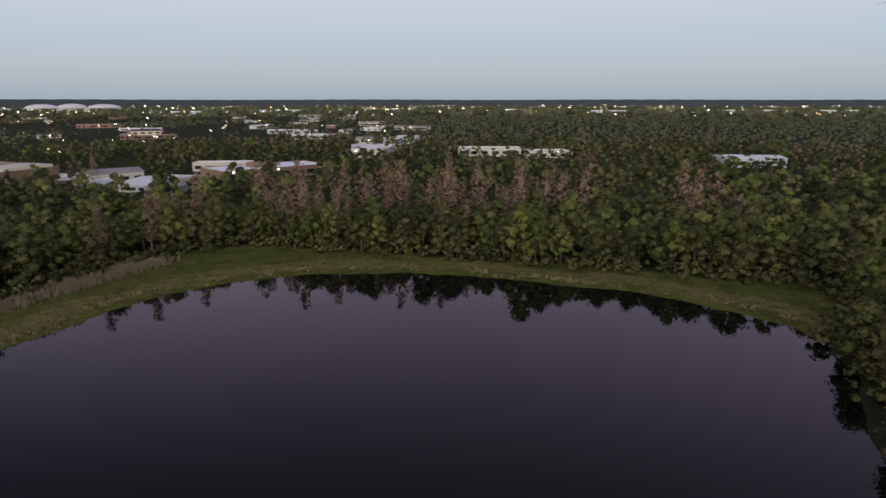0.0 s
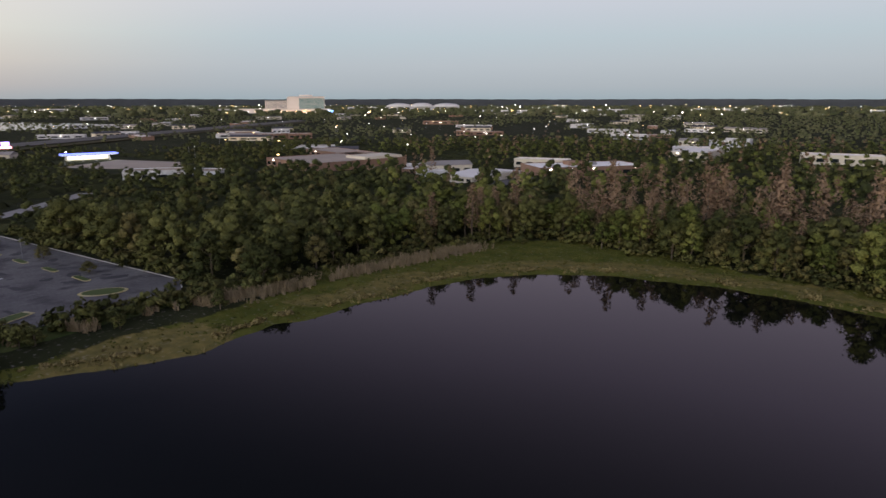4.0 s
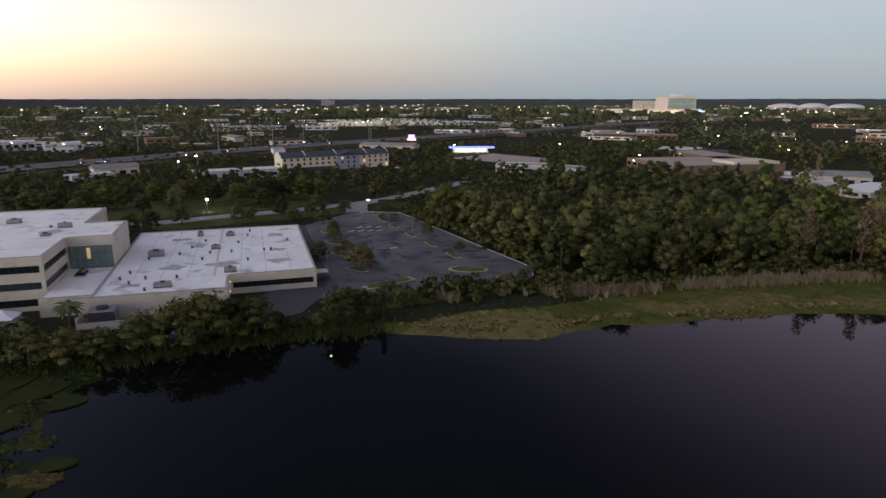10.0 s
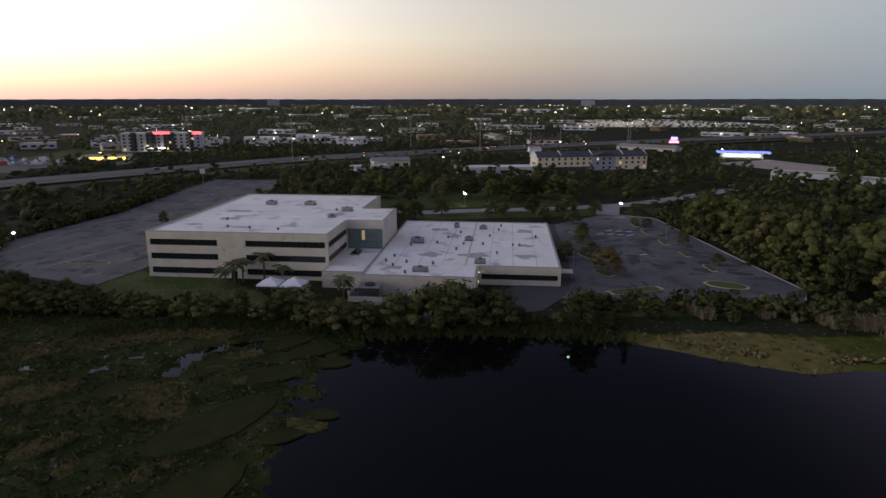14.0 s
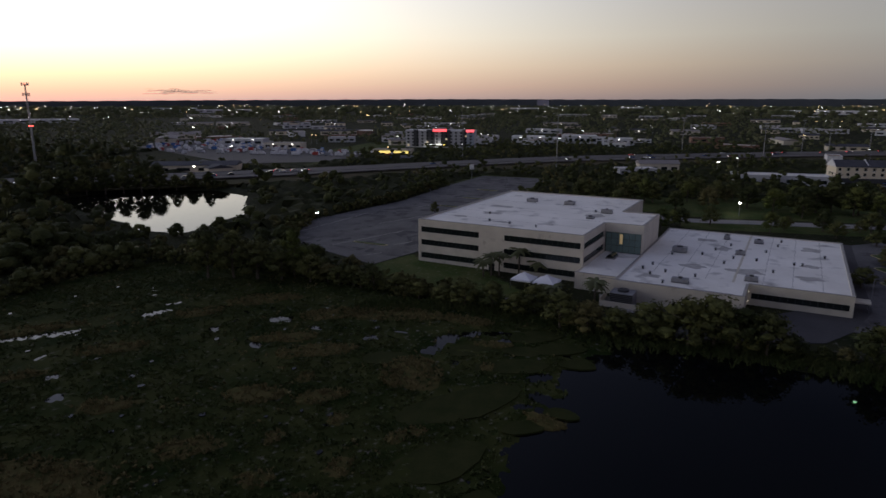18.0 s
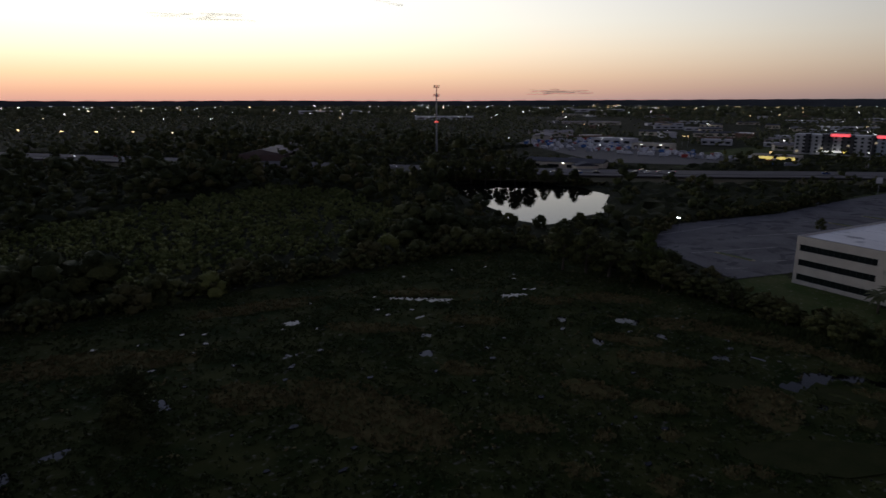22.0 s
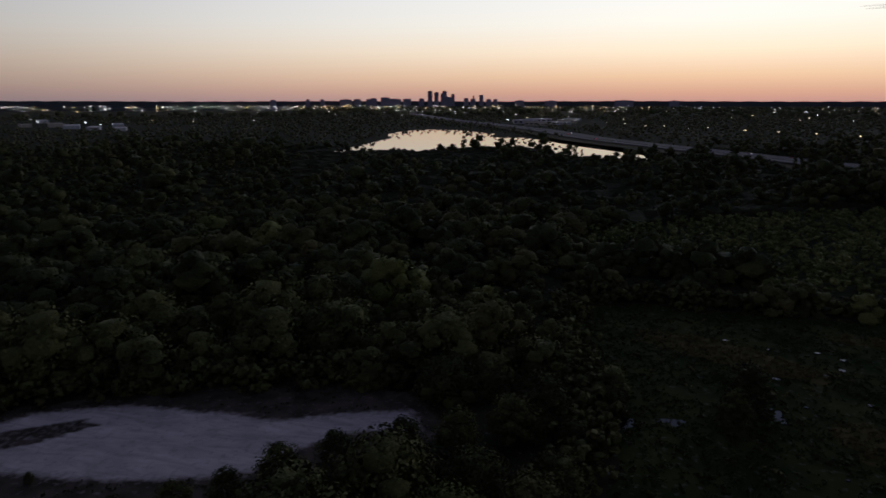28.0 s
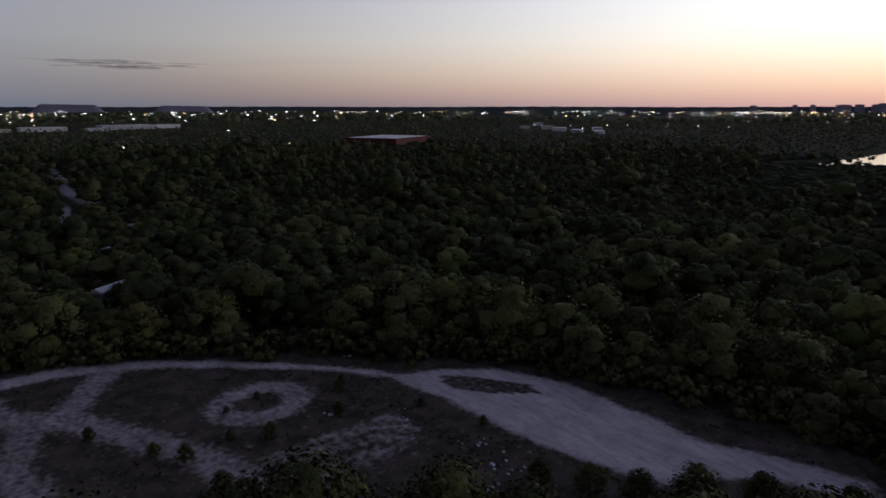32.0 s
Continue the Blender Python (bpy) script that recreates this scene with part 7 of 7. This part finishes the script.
def flat_building(name, label, x, y, w, d, h, deg, wall, roof, windows=6, lamps=0, category="building", group="", pitched=0.0, wing=None, z=G0):
    """A low building: walls, parapet or pitched roof, windows and a door on both long sides, optional eave lamps."""
    ob = thing(name, label, category, group, Matrix.Translation((x, y, z)) @ Matrix.Rotation(radians(deg), 4, "Z"))
    part("wall", Shape().box(-w / 2, w / 2, -d / 2, d / 2, -0.4, h), wall, ob)
    if pitched:
        part("roof", gable(w, d, pitched), roof, ob).location.z = h + 0.01
    else:
        part("roof", Shape().box(-w / 2 + .4, w / 2 - .4, -d / 2 + .4, d / 2 - .4, h, h + .12), roof, ob)
        for a in ((-w / 2 - .06, w / 2 + .06, -d / 2 - .06, -d / 2 + .42), (-w / 2 - .06, w / 2 + .06, d / 2 - .42, d / 2 + .06), (-w / 2 - .06, -w / 2 + .42, -d / 2 + .42, d / 2 - .42), (w / 2 - .42, w / 2 + .06, -d / 2 + .42, d / 2 - .42)):
            part("parapet", Shape().box(*a, h - .3, h + .5), wall, ob)
    for i in range(windows):
        xx = -w / 2 + (i + .5) * w / windows
        part("window", Shape().box(xx - w / windows * .3, xx + w / windows * .3, -d / 2 - .08, -d / 2 + .1, h * .3, h * .68), GLASSD, ob)
    for i in range(lamps):
        xx = -w / 2 + (i + .5) * w / lamps
        part("eave_lamp", Shape().box(xx - .55, xx + .55, -d / 2 - .35, -d / 2 - .1, h - 1.0, h - .5), EAVELIT, ob, "lit wall lamp")
    return ob


flat_building("white_hall", "small hall with a bright white metal roof", -166, 372, 22, 50, 4.2, -14, CREAM, METROOF, 4, 0, pitched=1.6)
lw = flat_building("long_warehouse", "long white-roofed building with lit eave lamps", -118, 428, 76, 34, 6.5, 42, BRICKW, ROOFWHITE, 8, 5)
part("penthouse", Shape().box(-12, -2, -4, 5, 6.6, 9.4), BRICKW, lw)
part("plant_unit", Shape().box(4, 9, -3, 2, 6.6, 8.4), UNITGREY, lw)
flat_building("white_wing", "white flat-roofed wing beside the long warehouse", -158, 462, 40, 14, 6.0, 5, CREAM, ROOFWHITE, 5, 0)
flat_building("office_shed", "white-roofed shed among the trees", -64, 596, 30, 64, 6.8, -8, CREAM, METROOF, 5, 2)
flat_building("low_store", "long low store with a white roof", 42, 588, 56, 22, 7.5, 0, CREAM, METROOF, 6, 0)
flat_building("low_store", "low store with a white roof among trees", 90, 562, 36, 18, 7.0, 5, CREAM, METROOF, 4, 2)
flat_building("metal_hall", "pale metal hall in the woods", 236, 496, 44, 34, 7.0, -8, GREYW, METROOF, 5, 0, pitched=1.5)
bigb = flat_building("shopping_block", "broad tan-roofed shopping block", -302, 400, 66, 84, 6.0, -20, BRICKW, TANROOF, 8, 3)
part("upper_roof", Shape().box(5, 30, 5, 40, 6.1, 8.0), CREAM, bigb)
flat_building("shopping_block", "tan-roofed shop row beside a car park", -338, 455, 80, 30, 6.0, -25, BRICKW, TANROOF, 8, 2)
paving("gravel_lot", [(-475, 290), (-398, 314), (-420, 366), (-495, 352)], G0 + 0.1, TANROOF, "wide bare tan lot behind the woods", "lot")
paving("car_park_north", [(-190, 345), (-140, 345), (-140, 420), (-215, 440), (-240, 400)], G0 + 0.08, ASPHALT, "dark car park beside the white hall", "parking lot")
flat_building("red_warehouse", "wide warehouse with white roof and dark red walls", 745, -490, 105, 78, 8.2, 118, REDW, METROOF, 6, 0, "warehouse")
for k, (x, y, w, d) in enumerate(((362, -64, 16, 9), (352, -88, 18, 6), (270, -50, 14, 5), (235, -38, 12, 4), (182, -53, 8, 4), (180, -31, 10, 5), (300, -70, 10, 6))):
    flat_building("cottage", "small weathered cottage roof among the trees", x, y, w, d, 2.7, 80 + k * 9, GREYW, (TARROOF, METROOF)[k % 2], 3, 0, "house", "cottages", pitched=1.1)
flat_building("white_depot", "white low depot beyond the highway", -780, -95, 44, 26, 7, 95, WHITEP, METROOF, 6, 2)
flat_building("white_depot", "white low depot beyond the highway", -775, -38, 40, 24, 9, 95, WHITEP, METROOF, 6, 1)
flat_building("white_depot", "white low depot beyond the highway", -760, 6, 34, 22, 7, 95, WHITEP, METROOF, 5, 1)
shop = flat_building("lit_store", "roadside shop with a yellow lit front", -570, -197, 36, 14, 4.5, 95, CREAM, TARROOF, 0, 0)
part("lit_front", Shape().box(-16, 16, -7.2, -7.02, 0.8, 3.6), lamp_material("shop_yellow", (1.0, 0.72, 0.15), 2.2), shop, "yellow lit shop window")
flat_building("yard_office", "low tan office of the vehicle yard", -610, -330, 40, 16, 6, 100, CREAM, TARROOF, 5, 2)
flat_building("yard_office", "grey workshop of the vehicle yard", -650, -400, 46, 20, 7, 100, GREYW, METROOF, 4, 2)

hosp = thing("hospital", "large pale hospital with green glass tower, lit warm", "hospital", at=Matrix.Translation((-1740, 2040, 1)) @ Matrix.Rotation(radians(40), 4, "Z"))
# The wall's warm floodlighting is painted into this panel colour.
HOSPW = material("hospital_panel_floodlit_tint", (0.86, 0.76, 0.66), (0.78, 0.69, 0.60), 0.7, scale=0.02, emit=(1.0, 0.75, 0.5), strength=0.0)
part("tower", Shape().box(-28, 118, -14, 24, 0, 62), HOSPW, hosp)
part("glass_front", Shape().box(18, 116, -14.6, -14, 10, 57), material("teal_curtain_glass", (0.12, 0.24, 0.23), (0.18, 0.32, 0.30), 0.12, scale=0.05, fine=0.4, spec=0.6), hosp, "green glass front")
part("wing", Shape().box(-112, -28, -20, 24, 0, 47), HOSPW, hosp)
part("podium", Shape().box(-210, 140, -50, 20, 0, 16), HOSPW, hosp)
part("cornice", Shape().box(-20, 122, -17, 26, 62, 65), WHITEP, hosp)
part("penthouse", Shape().box(20, 70, -4, 18, 65, 70), HOSPW, hosp)
for i in range(13):
    for k in range(9):
        part("window", Shape().box(-108 + i * 6.2, -104.4 + i * 6.2, -20.4, -19.9, 5 + k * 4.6, 7.6 + k * 4.6), GLASSD, hosp)
for k in range(11):
    part("floor_band", Shape().box(17, 117, -15.0, -14.5, 10 + k * 4.4, 10.9 + k * 4.4), HOSPW, hosp)
part("lit_podium", Shape().box(-150, 60, -50.6, -50, 3, 9), lamp_material("podium_glow", (1.0, 0.62, 0.3), 1.6), hosp, "warm lit podium front")
part("sign", Shape().box(122, 150, -52, -51, 3, 10), lamp_material("sign_blue", (0.15, 0.4, 1.0), 3.0), hosp, "blue lit sign")
arena = thing("domed_hall", "pale hall with three shallow white domes", "hall", at=Matrix.Translation((-1575, 2760, 1)) @ Matrix.Rotation(radians(30), 4, "Z"))
part("wall", Shape().box(-150, 190, -30, 40, 0, 19), GREYW, arena)
for cx, r, h in ((-100, 62, 16), (10, 56, 18), (130, 66, 16)):
    s = Shape()
    for i in range(6):
        a0, a1 = math.pi / 2 * i / 6, math.pi / 2 * (i + 1) / 6
        s.tube((cx, 5, 19 + h * math.sin(a0)), (cx, 5, 19 + h * math.sin(a1) + .01), r * math.cos(a0), max(.1, r * math.cos(a1)), 18, cap=False)
    part("dome", s, METROOF, arena)

# generic suburb: low houses and stores with lit windows
g = np.random.default_rng(123)
WALLS, ROOFS = (CREAM, GREYW, WHITEP, BRICKW, HOTELW), (TARROOF, METROOF, TANROOF, METROOF, SLATE)
count = 0
for trial in range(2000):
    hd_, r = radians(float(g.uniform(2, 128))), 430 + 1900 * float(g.random()) ** 1.5
    x, y = -math.sin(hd_) * r, math.cos(hd_) * r
    if count >= 190 or blocked(np.array([x]), np.array([y]), YARDS)[0] or (r < 720 and float(waves(np.array([x]), np.array([y]), 70, 31)[0]) < 0.12):
        continue
    if hd_ < radians(26) and r < 620:
        continue
    w, d, h = float(g.uniform(14, 48)) * (1 + r / 2400), float(g.uniform(10, 22)), float(g.uniform(3.6, 7.0))
    i = int(g.integers(0, 5))
    lab = ("small suburban house with a dull roof", "low white-roofed store in the suburbs", "low tan store in the suburbs", "pale roofed workshop in the suburbs", "dark-roofed house in the suburbs")[i]
    flat_building("suburb_building", lab, x, y, w, d, h, math.degrees(hd_) + float(g.uniform(-25, 25)) + (90 if g.random() < .2 else 0), WALLS[i], ROOFS[i], 4, 1 if g.random() < .45 else 0, "building", "suburb buildings", pitched=2.2 if i in (0, 4) else 0.0)
    count += 1
for hd_, r, w, h in ((14, 2900, 240, 11), (5, 3300, 300, 11), (-6, 3200, 220, 10), (-24, 3000, 330, 12), (-31, 3100, 180, 12), (74, 2700, 300, 14), (97, 3300, 260, 13), (124, 2900, 300, 12), (146, 2500, 260, 11), (127, 3400, 200, 14), (88, 3600, 240, 14), (60, 3300, 260, 12), (45, 3000, 200, 12),
                    (-14, 2800, 160, 10), (22, 2600, 200, 11), (34, 3500, 240, 14)):
    a = radians(hd_)
    flat_building("far_warehouse", "long pale warehouse far off in the plain", -math.sin(a) * r, math.cos(a) * r, w, 40, h, hd_ + 4, WHITEP, METROOF, 8, 4, "warehouse", "far warehouses", z=0.5)

# ---- lights of the town ----
g = np.random.default_rng(321)
made = 0
for trial in range(900):
    hd_, r = float(g.uniform(2, 132)), float(g.uniform(420, 1500))
    x, y = -math.sin(radians(hd_)) * r, math.cos(radians(hd_)) * r
    if made < 95 and not blocked(np.array([x]), np.array([y]), [])[0] and not (r < 650 and hd_ < 26):
        street_lamp(x, y, float(g.uniform(9, 13)), (TOWNW, TOWNW, TOWNO)[made % 3], "lit street lamp among suburban trees", size=0.7, turn=float(g.uniform(0, 6)), group="suburb lamps")
        made += 1


def light_field(name, n, lo, hi, r0, r1, mat, label, seed, size, zlo, zhi):
    g_ = np.random.default_rng(seed)
    h, r = np.radians(g_.uniform(lo, hi, n)), r0 + (r1 - r0) * g_.random(n) ** 0.8
    x, y, z = -np.sin(h) * r, np.cos(h) * r, g_.uniform(zlo, zhi, n)
    s = size * g_.uniform(.5, 1.3, n) * (0.35 + r / 5000)
    c = np.array([(-1, -1, -1), (1, -1, -1), (1, 1, -1), (-1, 1, -1), (-1, -1, 1), (1, -1, 1), (1, 1, 1), (-1, 1, 1)], float) * (1, 1, .5)
    v = np.stack([x, y, z], -1)[:, None] + c[None] * s[:, None, None]
    q = np.array([(3, 2, 1, 0), (4, 5, 6, 7), (0, 1, 5, 4), (1, 2, 6, 5), (2, 3, 7, 6), (3, 0, 4, 7)])
    tagged(new(name, mesh_np(name, v.reshape(-1, 3), (q[None] + 8 * np.arange(n)[:, None, None]).reshape(-1, 4), None, (mat,))), label, "lights", kind="stuff")


light_field("town_lights", 420, -45, 128, 1400, 4600, TOWNW, "scattered white lights of the distant town", 1, 1.0, 14, 22)
light_field("town_lights_amber", 270, -45, 128, 1500, 4700, TOWNO, "scattered amber lights of the distant town", 2, 1.0, 14, 24)
light_field("plain_lights", 110, 128, 178, 1300, 4600, FARW, "sparse lights across the dark plain", 3, 0.8, 13, 20)
light_field("plain_lights_amber", 60, 128, 178, 900, 4600, FARO, "sparse amber lights across the dark plain", 4, 0.7, 13, 18)
light_field("city_lights", 150, 178, 206, 2200, 4500, FARO, "dense amber lights round the city centre", 5, 0.8, 14, 26)
light_field("city_lights_white", 170, 176, 208, 1500, 4400, FARW, "dense white lights round the city centre", 7, 0.8, 13, 22)
light_field("shore_lights", 120, 204, 238, 2300, 4600, FARW, "lights along the shore of the bay", 8, 0.9, 12, 22)
light_field("shore_lights_amber", 70, 204, 240, 2400, 4600, FARO, "amber lights along the shore of the bay", 9, 0.9, 12, 22)
light_field("port_lights", 110, 236, 270, 1500, 4400, FARW, "rows of lights at the industrial edge", 6, 1.1, 13, 24)
light_field("port_lights_amber", 40, 236, 270, 1400, 4400, FARO, "amber lights at the industrial edge", 10, 1.1, 13, 24)
# amber lamps west of the highway, white lamps round the yards
for x, y in ((-42, -1125), (-72, -1106), (-95, -1002), (-123, -1008), (-143, -922), (-203, -874), (-260, -798), (-287, -750), (-232, -840), (-175, -960)):
    street_lamp(x, y, 13, FARO, "lit amber street lamp beyond the highway", size=1.0, group="amber lamps")
for x, y, m in ((1070, -1097, 0), (932, -972, 0), (755, -910, 0), (814, -1054, 1), (792, -1090, 1), (792, -1229, 0), (691, -1177, 0), (619, -1158, 0), (860, -1000, 0), (1000, -1040, 0), (700, -1080, 1),
                (1467, -152, 1), (1478, -191, 1), (1670, -331, 0), (1536, -358, 0), (1784, -531, 0), (1006, -363, 0), (657, -137, 0), (622, -288, 1), (1686, -1114, 0), (1880, -866, 1), (1500, -60, 1), (1560, -250, 0),
                (-1003, -1710, 0), (-1019, -1465, 0), (-1118, -1284, 0), (-1169, -1259, 0), (-1245, -1220, 0), (-1279, -1144, 0), (-1427, -961, 0), (-793, -570, 0), (-493, -1332, 0),
                (144, -1320, 0), (80, -1407, 0), (10, -1286, 0), (96, -1678, 1), (-48, -1825, 0), (30, -1560, 0), (120, -1500, 1), (60, -1620, 0)):
    street_lamp(x, y, 12, (FARW, FARO)[m], "tall lit yard lamp beyond the woods", size=1.0, group="yard lamps")
for k, (x, y, w, d, h, deg) in enumerate(((900, -1010, 60, 26, 6, 130), (820, -970, 46, 20, 5, 125), (980, -1060, 50, 24, 7, 135), (760, -960, 40, 18, 5, 125), (860, -1080, 52, 20, 6, 130), (1040, -1050, 44, 18, 5, 140),
                                          (1500, -170, 80, 30, 8, 95), (1540, -330, 110, 34, 9, 100), (1480, -90, 50, 22, 6, 90), (1570, -420, 60, 26, 8, 105), (1460, -260, 44, 20, 6, 100),
                                          (90, -1340, 46, 22, 7, 185), (40, -1400, 40, 20, 6, 180), (120, -1440, 52, 24, 8, 190), (30, -1520, 44, 22, 7, 180), (100, -1580, 60, 24, 7, 185), (20, -1660, 40, 20, 6, 180), (70, -1310, 30, 14, 5, 185),
                                          (-1180, -1240, 150, 40, 8, 138), (1190, -1250, 50, 24, 6, 135))):
    flat_building("outlying_building", ("low white depot beyond the woods", "low pale workshop beyond the woods")[k % 2], x, y, w, d, h, deg, (WHITEP, GREYW, CREAM)[k % 3], (METROOF, TARROOF)[k % 3 == 2], 5, 2 if k % 2 == 0 else 0, "building", "outlying buildings")

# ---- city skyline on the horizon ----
# The towers' haze is mixed into their wall colour as pale blue-grey.
CITY = material("city_wall_haze_tint", (0.26, 0.25, 0.33), (0.30, 0.29, 0.36), 0.9, scale=0.01, fine=0.1)
SKY = [(193.09, 32, 114, 1), (192.53, 30, 107, 0), (191.83, 32, 112, 2), (192.0, 26, 98, 0), (191.09, 24, 94, 1), (191.6, 60, 76, 0), (189.94, 32, 66, 0), (189.3, 10, 82, 0), (189.35, 36, 62, 0), (188.62, 28, 88, 0), (187.97, 36, 60, 0), (187.4, 28, 60, 0),
       (193.83, 34, 64, 0), (195.1, 56, 62, 0), (197.0, 60, 72, 0), (198.0, 44, 66, 0), (196.2, 90, 62, 0), (199.4, 50, 60, 0), (200.4, 82, 58, 0), (198.45, 30, 60, 0), (202.4, 30, 58, 0), (203.6, 26, 58, 0), (185.3, 60, 52, 0), (182.6, 80, 50, 0), (176.5, 120, 52, 0),
       (172.5, 60, 50, 0), (206.5, 40, 54, 0), (96.0, 80, 51.5, 0), (69.0, 90, 51, 0)]
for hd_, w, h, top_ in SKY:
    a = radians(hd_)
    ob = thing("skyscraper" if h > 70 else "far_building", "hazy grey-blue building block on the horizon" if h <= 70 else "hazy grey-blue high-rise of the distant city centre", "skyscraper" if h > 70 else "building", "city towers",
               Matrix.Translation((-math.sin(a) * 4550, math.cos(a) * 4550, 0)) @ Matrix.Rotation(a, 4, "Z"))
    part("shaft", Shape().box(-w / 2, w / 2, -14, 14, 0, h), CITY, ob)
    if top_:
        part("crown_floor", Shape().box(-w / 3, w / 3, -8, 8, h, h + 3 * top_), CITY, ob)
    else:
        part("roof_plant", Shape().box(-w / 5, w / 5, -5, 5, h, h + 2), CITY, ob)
# Purple-grey stands for the haze before the mounds, painted as their colour.
HILL = material("grassed_hill_haze_tint", (0.20, 0.185, 0.21), (0.23, 0.21, 0.24), 0.95, scale=0.01, fine=0.1, spec=0.0)
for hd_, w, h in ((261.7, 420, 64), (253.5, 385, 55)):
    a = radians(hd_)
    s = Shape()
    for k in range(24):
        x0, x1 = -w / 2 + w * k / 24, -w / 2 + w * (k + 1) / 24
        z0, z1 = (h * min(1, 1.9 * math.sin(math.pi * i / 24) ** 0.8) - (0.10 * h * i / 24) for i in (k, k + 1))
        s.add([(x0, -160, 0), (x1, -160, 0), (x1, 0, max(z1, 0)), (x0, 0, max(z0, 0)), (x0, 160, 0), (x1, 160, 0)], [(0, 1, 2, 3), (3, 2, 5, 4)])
    solid("far_mound", s, HILL, "low flat-topped grassed mound on the horizon, coloured with haze", "hill", kind="structure", at=Matrix.Translation((-math.sin(a) * 4550, math.cos(a) * 4550, 0)) @ Matrix.Rotation(a, 4, "Z"))

# ---- thin clouds ----
CLOUD = material("thin_grey_cloud", (0.42, 0.43, 0.52), (0.55, 0.55, 0.62), 1.0, scale=0.01, fine=0.05, spec=0.0)
CLOUD.node_tree.nodes["Principled BSDF"].inputs["Alpha"].default_value = 0.11


def cloud(hd_, elev, length, thick, n, seed, label):
    g_ = np.random.default_rng(seed)
    a, r = radians(hd_), 4600
    vs, qs, o = [], [], 0
    for i in range(n):
        t = g_.uniform(-1, 1)
        b = BALL * np.array([length * g_.uniform(.05, .2), 25, thick * g_.uniform(.1, .5) * (1 - .7 * abs(t))])
        b = b + np.array([t * length / 2, g_.uniform(-60, 60), thick * g_.uniform(-.7, .7)])
        vs.append(b)
        qs.append(BALLQ + o)
        o += len(b)
    solid("backdrop_cloud", mesh_np("cloud", np.concatenate(vs), np.concatenate(qs), None, (CLOUD,), smooth=True), None, label, "cloud", "structure",
          at=Matrix.Translation((-math.sin(a) * r, math.cos(a) * r, 50 + r * math.tan(radians(elev)))) @ Matrix.Rotation(a, 4, "Z"))


cloud(155.6, 6.5, 620, 26, 16, 1, "thin ragged grey cloud streak in the bright sky")
cloud(126.6, 0.72, 400, 24, 26, 2, "small grey lens-shaped cloud near the horizon")
cloud(257.6, 3.2, 820, 30, 30, 3, "long soft blue-grey cloud over the plain")
cloud(325.5, 6.9, 380, 36, 10, 4, "pale grey cloud scrap in the eastern sky")
cloud(141.5, 7.9, 300, 12, 6, 5, "thin faint cloud wisp in the bright sky")
